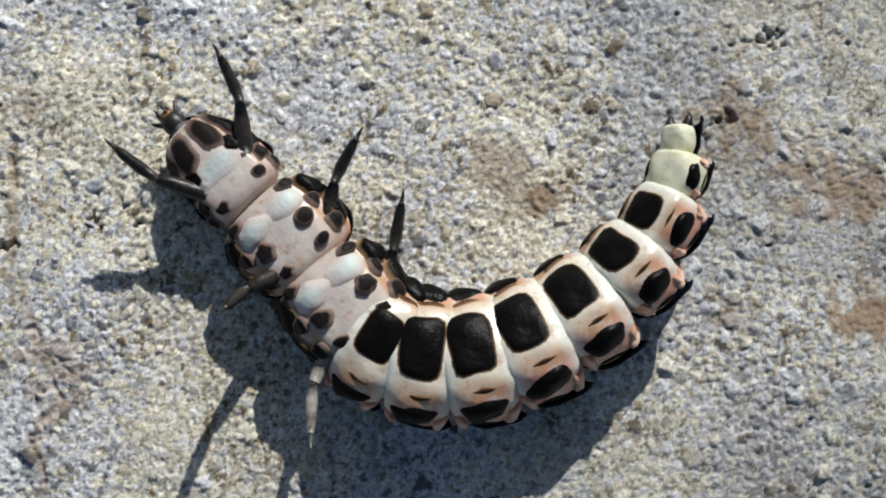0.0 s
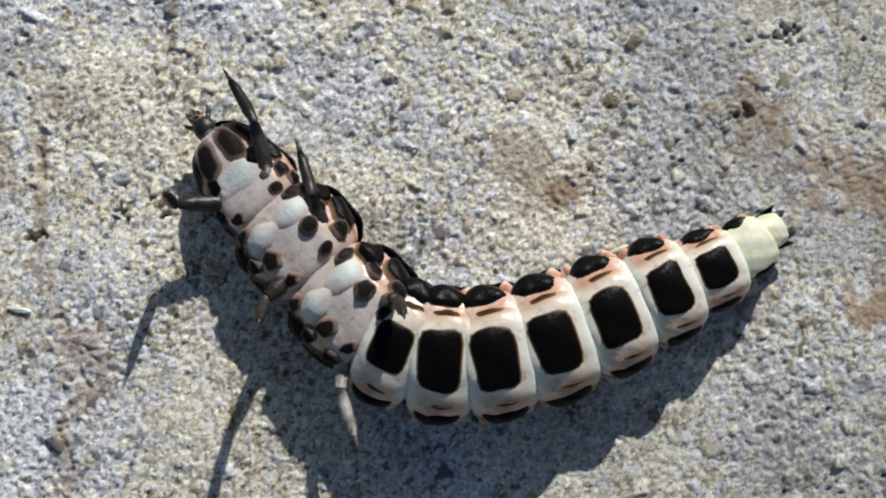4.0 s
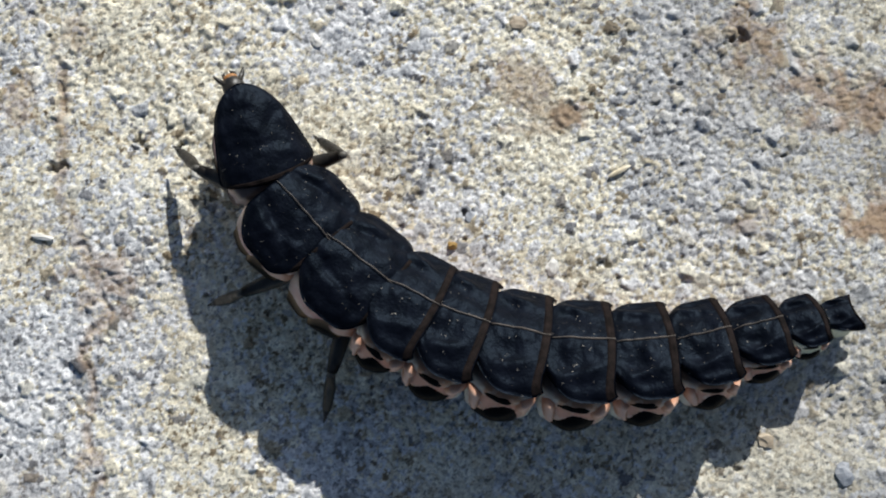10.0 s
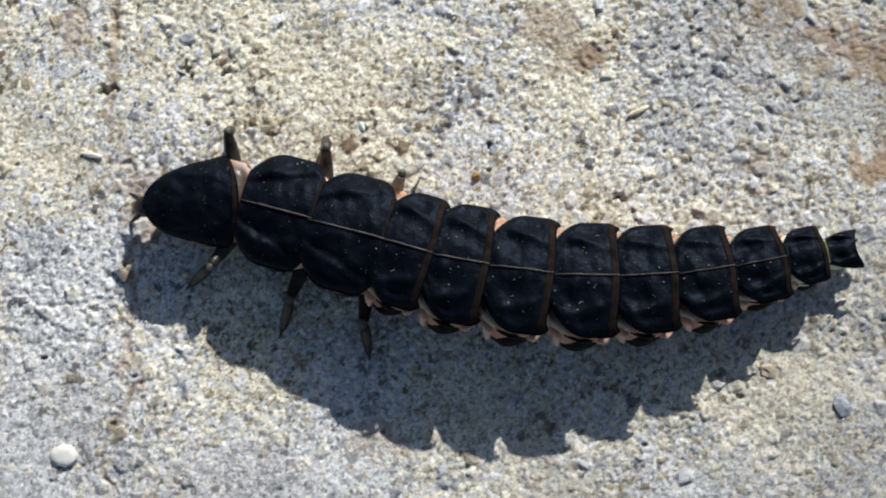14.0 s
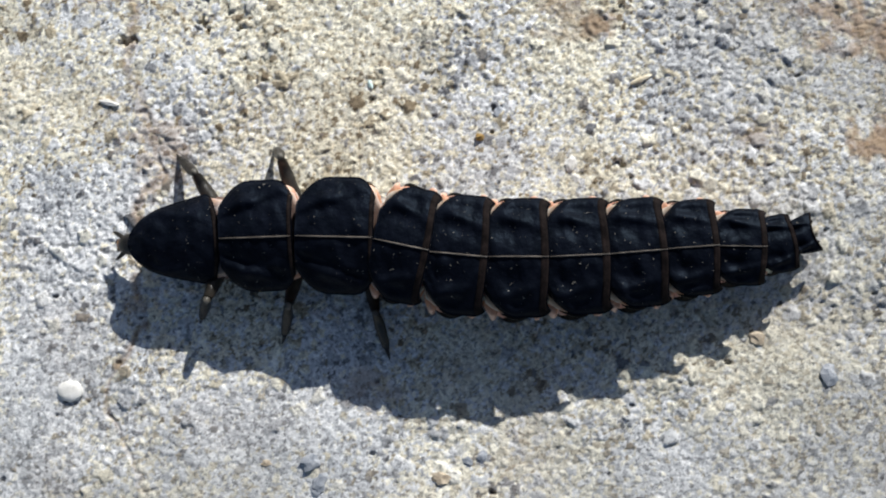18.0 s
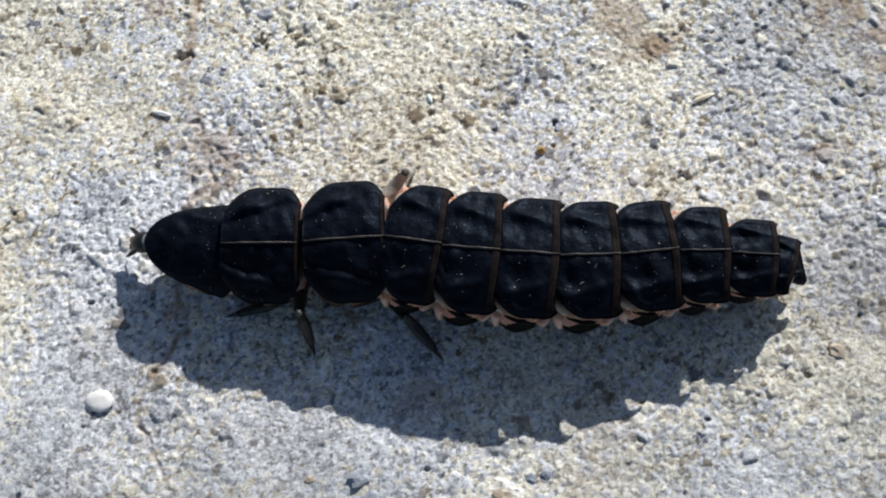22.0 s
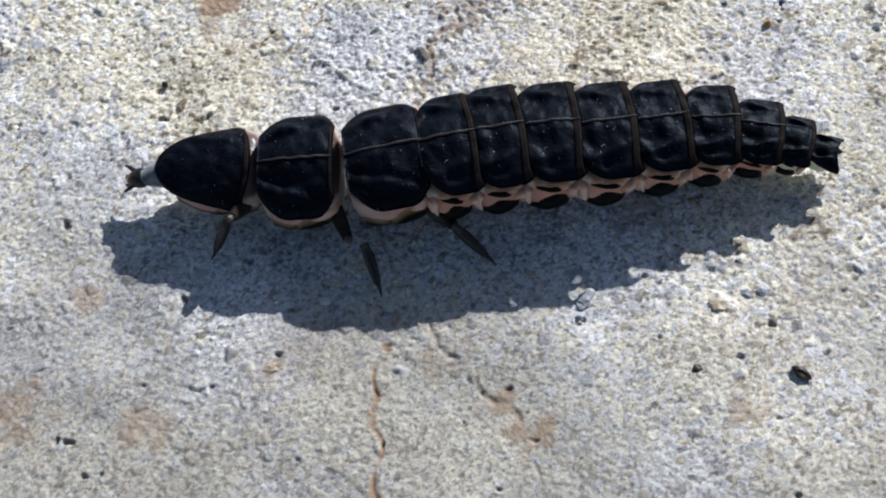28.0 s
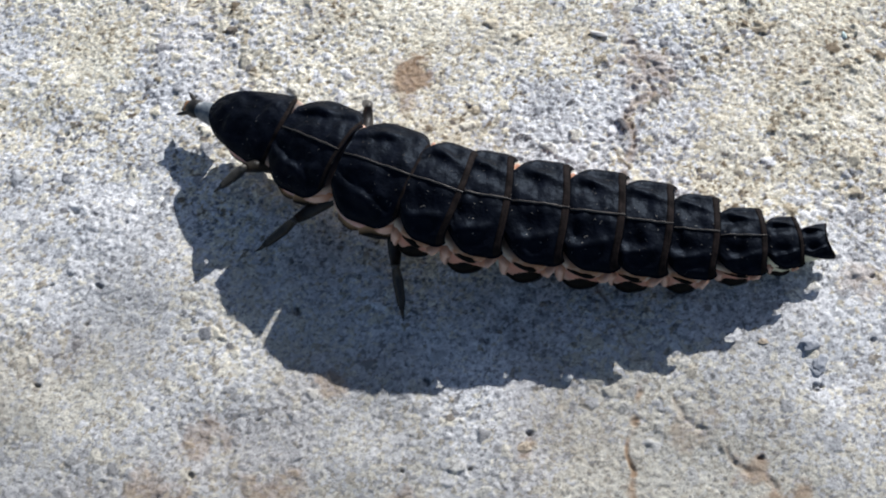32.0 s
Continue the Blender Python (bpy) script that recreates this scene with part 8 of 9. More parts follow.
    walk(SHINS[2], [
        (0, place(-0.341, 3.492, 1.765, -107.3, 33.4, 142.8)), (0.5, place(-0.359, 3.436, 1.737, -110.3, 40.6, 142.6)), (1, place(-0.360, 3.423, 1.703, -116.1, 50.1, 138.8)),
        (1.5, place(-0.225, 3.334, 2.148, -151.5, 47.8, 102.9)), (2, place(-0.116, 3.050, 2.645, -163.7, 28.1, 87.7)), (2.5, place(-0.219, 3.336, 2.304, -169.6, 44.1, 87.3)),
        (3, place(-0.314, 3.449, 1.964, 166.5, 58.9, 68.9)), (3.5, place(-0.435, 3.428, 1.846, 113.6, 40.1, 22.1)), (4.5, place(-1.804, 2.214, 3.041, 40.2, 35.8, -1.1)),
        (5.5, place(-1.863, 0.164, 3.211, -20.4, 17.3, -4.7)), (6, place(-2.451, -0.295, 2.590, -46.3, 33.4, -16.4)), (6.2, place(-2.524, -0.361, 2.469, -38.9, 30.6, -13.3)),
        (6.35, place(-2.619, -0.611, 2.409, -42.2, 27.1, -9.9)), (6.5, place(-2.984, -0.523, 2.234, -35.7, 34.0, -16.4)), (6.7, place(-3.230, -0.387, 1.905, -28.6, 42.1, -21.0)),
        (7, place(-3.191, -0.642, 1.743, -35.1, 42.6, -21.3)), (7.5, place(-3.243, -0.690, 1.680, -34.8, 43.0, -21.7)), (8, place(-3.322, -0.816, 1.628, -34.8, 42.7, -21.5)),
        (8.5, place(-3.377, -0.879, 1.635, -32.2, 41.8, -20.7)), (9, place(-3.442, -0.942, 1.784, -25.1, 38.0, -18.0)), (9.5, place(-3.484, -0.861, 1.745, -22.8, 38.7, -18.4)),
        (10, place(-3.502, -0.839, 1.701, -21.1, 39.2, -18.6)), (10.5, place(-3.502, -0.860, 1.652, -20.2, 39.6, -18.8)), (11, place(-3.352, -1.113, 1.600, -22.3, 38.7, -18.4)),
        (11.5, place(-3.121, -1.398, 1.450, -30.4, 39.1, -18.6)), (12, place(-2.927, -1.558, 1.278, -37.8, 40.1, -19.5)), (12.5, place(-2.660, -1.790, 1.123, -44.6, 39.8, -19.2)),
        (13, place(-2.504, -1.905, 0.992, -49.5, 39.8, -19.2)), (13.5, place(-2.194, -2.061, 1.212, -43.1, 30.6, -7.4)), (14, place(-1.888, -2.154, 1.300, -43.2, 21.7, 1.8)),
        (14.5, place(-1.831, -2.114, 1.333, -41.3, 22.2, 1.4)), (16.5, place(-1.452, -2.192, 1.401, -38.5, 20.2, 3.2)), (17, place(-1.503, -2.245, 1.408, -37.4, 21.7, 1.9)),
        (17.5, place(-1.624, -2.298, 1.393, -38.7, 20.8, 2.6)), (18, place(-1.522, -2.356, 1.366, -41.5, 17.4, 5.7)), (18.5, place(-1.418, -2.421, 1.328, -44.4, 14.0, 9.0)),
        (19, place(-1.367, -2.481, 1.278, -47.1, 12.3, 10.7)), (19.5, place(-1.438, -2.508, 1.211, -50.0, 11.9, 11.3)), (20, place(-1.357, -2.518, 1.127, -53.8, 10.0, 13.7)),
        (20.5, place(-1.283, -2.476, 1.273, -48.1, 7.3, 17.0)), (21, place(-1.142, -2.389, 1.385, -43.4, 3.5, 20.9)), (21.5, place(-1.068, -2.327, 1.472, -39.3, 0.3, 23.8)),
        (22, place(-1.269, -2.335, 1.527, -36.5, -1.0, 24.8)), (22.5, place(-1.053, -2.394, 1.509, -37.4, 0.1, 23.9)), (23, place(-0.948, -2.499, 1.462, -39.8, 1.1, 23.2)),
        (23.5, place(-1.103, -2.695, 1.401, -42.5, 5.8, 19.0)), (24, place(-0.831, -2.732, 1.316, -46.4, 5.3, 19.6)), (24.5, place(-0.529, -2.683, 1.255, -49.1, 4.1, 20.8)),
        (25, place(-0.183, -2.606, 1.168, -52.8, 2.8, 22.4)), (25.5, place(0.236, -2.674, 1.047, -57.5, -0.3, 26.9)), (26, place(0.381, -2.787, 0.866, -64.1, 0.7, 25.2)),
        (26.5, place(0.714, -2.713, 1.061, -56.9, -3.0, 31.6)), (28.5, place(-1.008, -2.820, 0.844, -65.8, -3.3, 32.3)), (29, place(-1.764, -2.922, 0.860, -65.2, 14.0, -4.4)),
        (29.5, place(-1.437, -2.844, 0.849, -65.3, 7.0, 11.0)), (30, place(-1.121, -2.743, 0.855, -65.9, 1.4, 23.2)), (30.5, place(-1.443, -2.668, 0.887, -63.0, 9.3, 6.7)),
        (31, place(-2.239, -2.028, 1.077, -55.0, 22.2, -15.2)), (31.5, place(-2.294, -2.071, 1.256, -52.9, 26.0, -20.9)), (32, place(-2.869, -1.644, 1.321, -53.4, 32.5, -30.9)),
    ])
    walk(LEGS[3], [
        (0, place(-1.845, 0.831, 1.658, 153.3, 34.2, 172.4)), (0.5, place(-1.808, 0.761, 1.658, 157.8, 30.7, 176.6)), (1, place(-1.810, 0.759, 1.659, 161.7, 27.5, 178.9)),
        (1.5, place(-1.820, 0.773, 1.661, 165.4, 22.4, -178.2)), (2, place(-1.802, 0.822, 1.663, 168.6, 17.9, -177.3)), (2.5, place(-1.776, 0.842, 1.663, 168.6, 17.9, -177.1)),
        (3, place(-1.753, 0.814, 1.664, 162.5, 14.1, -177.2)), (3.5, place(-1.867, 0.768, 1.610, 157.4, 15.1, -177.4)), (4.5, place(-1.944, 0.792, 1.360, 138.3, 30.7, 171.3)),
        (5.5, place(-2.022, 0.817, 1.110, 112.3, 41.1, 152.0)), (6, place(-1.991, 0.611, 0.888, 87.7, 50.2, 137.2)), (6.2, place(-1.767, 0.687, 0.872, 71.3, 51.2, 124.3)),
        (6.35, place(-1.485, 0.809, 0.814, 46.8, 49.3, 105.1)), (6.5, place(-1.025, 0.694, 0.516, 29.4, 60.5, 120.3)), (6.7, place(-0.587, 1.025, 0.622, 13.1, 73.8, 134.8)),
        (7, place(-0.424, 1.325, 0.859, 8.7, 71.9, 133.6)), (7.5, place(-0.433, 1.304, 0.896, 7.6, 71.2, 133.3)), (8, place(-0.537, 1.262, 0.920, 5.3, 70.7, 133.1)),
        (8.5, place(-0.579, 1.208, 0.934, 4.4, 70.4, 133.1)), (9, place(-0.605, 1.139, 0.947, 4.2, 70.0, 133.0)), (9.5, place(-0.585, 1.141, 0.961, 4.5, 69.7, 132.9)),
        (10, place(-0.574, 1.128, 0.976, 4.0, 69.3, 132.8)), (10.5, place(-0.586, 1.125, 0.991, 2.5, 69.0, 132.8)), (11, place(-0.639, 1.148, 0.957, -4.1, 69.4, 132.8)),
        (11.5, place(-0.727, 1.231, 0.948, -13.2, 68.6, 133.1)), (12, place(-0.769, 1.285, 0.939, -19.2, 67.8, 133.8)), (12.5, place(-0.810, 1.311, 0.896, -26.5, 67.1, 134.5)),
        (13, place(-0.887, 1.353, 0.856, -31.6, 66.5, 135.3)), (13.5, place(-0.910, 1.396, 0.902, -147.4, 66.7, 77.4)), (14, place(-0.957, 1.412, 0.951, 168.0, 59.1, 74.4)),
        (14.5, place(-0.955, 1.436, 1.001, 164.0, 61.1, 73.3)), (16.5, place(-1.544, 1.343, 1.108, 139.2, 62.4, 71.8)), (17, place(-1.594, 1.271, 1.113, 136.1, 62.7, 71.2)),
        (17.5, place(-1.573, 1.228, 1.118, 141.5, 63.3, 70.2)), (18, place(-1.689, 1.178, 1.120, 143.5, 62.5, 71.4)), (18.5, place(-1.795, 1.112, 1.125, 144.9, 62.1, 72.1)),
        (19, place(-1.752, 1.070, 1.132, 147.9, 62.6, 71.4)), (19.5, place(-1.712, 1.074, 1.137, 152.0, 63.5, 70.2)), (20, place(-1.735, 1.077, 1.142, 153.7, 63.9, 69.7)),
        (20.5, place(-1.721, 1.056, 1.140, 170.6, 64.9, 69.0)), (21, place(-1.736, 1.062, 1.136, -160.0, 72.6, 70.9)), (21.5, place(-1.730, 1.056, 1.134, -97.1, 79.1, 103.2)),
        (22, place(-1.698, 1.016, 1.095, -65.4, 79.0, 106.7)), (22.5, place(-1.807, 0.946, 1.121, -66.9, 78.5, 111.6)), (23, place(-1.994, 0.796, 1.108, -69.1, 78.2, 115.6)),
        (23.5, place(-1.957, 0.700, 1.108, -67.9, 78.2, 115.4)), (24, place(-2.081, 0.585, 1.101, -67.3, 77.4, 124.8)), (24.5, place(-2.219, 0.461, 1.093, -70.1, 76.9, 130.3)),
        (25, place(-2.258, 0.329, 1.086, -72.5, 76.5, 135.8)), (25.5, place(-2.311, -0.107, 1.081, -74.9, 75.9, 144.1)), (26, place(-2.134, -0.173, 1.080, -76.3, 76.0, 143.3)),
        (26.5, place(-1.934, -0.219, 1.076, -80.0, 76.3, 137.1)), (28.5, place(-2.014, 0.688, 1.055, -93.4, 77.2, 76.5)), (29, place(-1.911, 0.750, 1.062, -95.7, 77.1, 74.4)),
        (29.5, place(-2.064, 0.809, 1.057, -98.7, 77.1, 73.0)), (30, place(-1.966, 0.851, 1.057, -101.0, 76.9, 68.4)), (30.5, place(-1.756, 1.014, 1.084, -100.9, 76.8, 65.8)),
        (31, place(-1.369, 1.512, 1.566, -57.1, 74.9, 103.4)), (31.5, place(-1.047, 1.339, 1.730, -90.7, 72.1, 136.9)), (32, place(-1.010, 1.461, 1.693, -122.8, 73.6, 153.9)),
    ])
    walk(SHINS[3], [
        (0, place(-2.681, 0.264, 2.766, 157.3, 16.1, -178.4)), (0.5, place(-2.551, 0.238, 2.853, 160.6, 12.0, -175.9)), (1, place(-2.477, 0.301, 2.921, 163.7, 7.0, -174.4)),
        (1.5, place(-2.361, 0.379, 3.003, 166.5, 3.0, -173.3)), (2, place(-2.239, 0.505, 3.063, 169.1, -1.7, -173.5)), (2.5, place(-2.211, 0.523, 3.063, 169.1, -1.7, -173.2)),
        (3, place(-2.079, 0.346, 3.051, 163.0, -5.0, -171.3)), (3.5, place(-2.201, 0.176, 2.948, 158.2, -3.4, -169.9)), (4.5, place(-2.661, -0.107, 2.324, 143.7, 15.1, -175.1)),
        (5.5, place(-3.004, -0.233, 1.538, 125.2, 31.4, 173.7)), (6, place(-2.975, -0.520, 0.849, 110.4, 47.0, 167.1)), (6.2, place(-2.730, -0.423, 0.571, 97.4, 53.3, 157.0)),
        (6.35, place(-2.338, -0.227, 0.145, 71.3, 59.9, 134.8)), (6.5, place(-1.087, -0.660, -0.127, 63.0, 36.5, 63.1)), (6.7, place(0.162, -0.209, 0.213, 83.9, 22.9, 7.8)),
        (7, place(0.385, 0.149, 0.399, 78.9, 23.4, 10.9)), (7.5, place(0.389, 0.145, 0.417, 78.2, 23.4, 10.9)), (8, place(0.327, 0.139, 0.427, 77.8, 23.7, 12.4)),
        (8.5, place(0.299, 0.101, 0.432, 77.7, 23.7, 12.7)), (9, place(0.273, 0.036, 0.437, 77.5, 23.6, 12.3)), (9.5, place(0.283, 0.034, 0.442, 77.3, 23.4, 11.3)),
        (10, place(0.300, 0.030, 0.447, 77.2, 23.4, 11.2)), (10.5, place(0.316, 0.053, 0.453, 76.9, 23.6, 12.1)), (11, place(0.391, 0.193, 0.431, 77.6, 25.0, 18.7)),
        (11.5, place(0.452, 0.471, 0.416, 78.0, 26.5, 26.6)), (12, place(0.495, 0.680, 0.403, 78.3, 27.5, 31.9)), (12.5, place(0.534, 0.897, 0.372, 79.3, 28.7, 38.7)),
        (13, place(0.499, 1.088, 0.347, 80.2, 29.4, 43.4)), (13.5, place(0.132, 2.353, 1.401, 36.1, 24.8, 35.0)), (14, place(-0.918, 2.708, 1.705, 25.5, -0.2, 20.0)),
        (14.5, place(-0.989, 2.763, 1.699, 25.9, 1.7, 20.9)), (16.5, place(-2.162, 2.605, 1.635, 27.3, 13.5, 26.9)), (17, place(-2.268, 2.516, 1.609, 28.4, 15.1, 27.7)),
        (17.5, place(-2.096, 2.531, 1.646, 27.5, 11.1, 25.5)), (18, place(-2.194, 2.477, 1.676, 26.0, 9.4, 24.7)), (18.5, place(-2.282, 2.409, 1.700, 24.8, 7.5, 23.8)),
        (19, place(-2.148, 2.393, 1.717, 24.2, 4.3, 22.3)), (19.5, place(-1.972, 2.428, 1.728, 23.7, 0.4, 20.6)), (20, place(-1.939, 2.441, 1.733, 23.2, -2.3, 19.4)),
        (20.5, place(-1.469, 2.395, 1.768, 19.2, 6.9, 23.0)), (21, place(-0.813, 2.166, 1.558, 28.1, 21.5, 29.5)), (21.5, place(-0.322, 1.572, 1.169, 47.4, 26.6, 33.8)),
        (22, place(-0.216, 0.821, 0.975, 57.9, 20.6, 25.3)), (22.5, place(-0.311, 0.919, 1.004, 56.8, 20.4, 25.0)), (23, place(-0.504, 0.930, 0.999, 57.0, 20.4, 25.0)),
        (23.5, place(-0.465, 0.795, 0.992, 58.0, 17.0, 19.4)), (24, place(-0.622, 0.910, 0.975, 58.5, 18.0, 21.1)), (24.5, place(-0.822, 0.995, 0.978, 57.4, 22.2, 28.2)),
        (25, place(-0.947, 1.050, 0.981, 56.1, 26.2, 34.8)), (25.5, place(-1.155, 0.844, 0.986, 54.0, 31.1, 42.9)), (26, place(-0.986, 0.789, 0.993, 53.3, 31.8, 44.0)),
        (26.5, place(-0.743, 0.692, 1.014, 51.9, 32.7, 45.3)), (28.5, place(-0.538, 0.422, 1.075, 54.0, 20.1, 26.8)), (29, place(-0.435, 0.489, 1.095, 53.3, 19.4, 25.9)),
        (29.5, place(-0.582, 0.587, 1.108, 52.7, 19.5, 26.0)), (30, place(-0.494, 0.568, 1.122, 52.6, 17.7, 23.5)), (30.5, place(-0.299, 0.661, 1.149, 51.9, 15.5, 20.6)),
        (31, place(0.038, 1.038, 1.354, 44.1, 9.6, 13.9)), (31.5, place(-0.035, 2.446, 1.735, 29.0, 27.6, 27.8)), (32, place(-1.155, 2.937, 1.922, 42.0, 8.6, 13.7)),
    ])
    walk(LEGS[4], [
        (0, place(1.033, 0.094, 1.728, 73.0, 80.0, -30.4)), (0.5, place(1.032, 0.110, 1.728, -92.6, 24.4, 157.9)), (1, place(1.031, 0.118, 1.728, -93.2, 9.0, 139.0)),
        (1.5, place(1.035, 0.119, 1.718, -111.4, 48.4, 138.5)), (2, place(1.041, 0.101, 1.708, -171.4, 26.8, 80.1)), (2.5, place(1.044, 0.074, 1.707, -171.4, 26.8, 78.6)),
        (3, place(1.044, 0.066, 1.708, -171.4, 26.8, 78.2)), (3.5, place(1.006, 0.114, 1.781, -175.0, 23.0, 80.9)), (4.5, place(0.902, -0.205, 2.310, -144.2, -20.4, 65.2)),
        (5.5, place(0.797, -0.523, 2.839, -86.4, -41.5, 16.6)), (6, place(0.517, -0.948, 2.932, -81.8, -40.4, 2.7)), (6.2, place(0.359, -1.071, 2.948, -66.5, -36.2, -15.8)),
        (6.35, place(0.148, -1.246, 2.876, -53.3, -31.8, -25.0)), (6.5, place(-0.105, -1.444, 2.663, -63.7, -29.3, -29.8)), (6.7, place(-0.209, -1.558, 2.257, -74.3, -26.3, -34.6)),
        (7, place(-0.170, -1.567, 1.854, -79.4, -27.8, -27.4)), (7.5, place(-0.215, -1.620, 1.761, -80.6, -28.2, -25.2)), (8, place(-0.226, -1.698, 1.693, -81.4, -28.7, -21.5)),
        (8.5, place(-0.288, -1.767, 1.667, -81.6, -28.9, -20.1)), (9, place(-0.358, -1.837, 1.642, -81.9, -29.1, -18.8)), (9.5, place(-0.376, -1.842, 1.619, -82.5, -29.0, -19.4)),
        (10, place(-0.375, -1.851, 1.595, -83.1, -29.0, -19.4)), (10.5, place(-0.367, -1.861, 1.572, -83.7, -29.0, -19.3)), (11, place(-0.297, -1.882, 1.541, -84.4, -29.2, -17.3)),
        (11.5, place(-0.141, -1.860, 1.465, -84.4, -29.2, -16.8)), (12, place(-0.032, -1.823, 1.390, -84.4, -29.1, -18.2)), (12.5, place(0.161, -1.737, 1.230, -86.0, -29.2, -17.2)),
        (13, place(0.413, -1.610, 1.076, -87.9, -29.3, -14.3)), (13.5, place(0.476, -1.532, 1.018, -98.8, -28.8, -3.9)), (14, place(0.565, -1.438, 0.959, -110.9, -26.1, 7.6)),
        (14.5, place(0.626, -1.348, 0.905, -111.0, -25.5, 9.1)), (16.5, place(0.838, -1.045, 0.763, -108.0, -23.4, 15.6)), (17, place(0.867, -1.011, 0.748, -106.3, -23.2, 16.4)),
        (17.5, place(0.883, -0.990, 0.734, -103.2, -23.1, 16.9)), (18, place(0.927, -0.938, 0.720, -99.5, -22.7, 19.0)), (18.5, place(0.963, -0.889, 0.705, -94.9, -22.5, 20.7)),
        (19, place(0.971, -0.869, 0.692, -95.0, -22.4, 21.8)), (19.5, place(0.972, -0.858, 0.680, -95.5, -22.4, 22.6)), (20, place(0.971, -0.846, 0.665, -95.9, -22.3, 23.3)),
        (20.5, place(0.981, -0.864, 0.675, -95.7, -21.8, 28.3)), (21, place(0.996, -0.876, 0.683, -95.5, -21.3, 33.5)), (21.5, place(1.002, -0.899, 0.692, -95.4, -20.9, 38.1)),
        (22, place(1.015, -0.913, 0.701, -95.4, -20.5, 43.0)), (22.5, place(1.065, -0.885, 0.708, -95.4, -19.9, 50.1)), (23, place(1.119, -0.846, 0.716, -95.5, -19.2, 57.2)),
        (23.5, place(1.154, -0.835, 0.731, -100.5, -17.2, 72.2)), (24, place(1.213, -0.783, 0.742, -83.4, -16.2, 103.5)), (24.5, place(1.242, -0.766, 0.753, -96.0, -16.1, 93.2)),
        (25, place(1.287, -0.718, 0.765, -109.1, -19.2, 78.7)), (25.5, place(1.376, -0.566, 0.774, -110.2, -23.7, 65.3)), (26, place(1.450, -0.391, 0.784, -100.2, -25.5, 58.0)),
        (26.5, place(1.478, -0.345, 0.793, -100.2, -24.3, 65.4)), (28.5, place(1.227, -1.010, 0.913, -90.5, -24.8, 59.3)), (29, place(1.180, -1.066, 0.916, -93.3, -24.7, 62.3)),
        (29.5, place(1.110, -1.138, 0.917, -93.9, -24.7, 62.4)), (30, place(1.119, -1.130, 0.918, -94.5, -24.5, 66.0)), (30.5, place(1.024, -1.145, 0.881, -93.4, -25.4, 50.7)),
        (31, place(0.830, -1.215, 1.259, -85.8, -25.3, 24.9)), (31.5, place(0.751, -1.269, 1.381, -83.3, -24.8, 19.8)), (32, place(0.542, -1.384, 1.385, -82.7, -23.7, 9.5)),
    ])
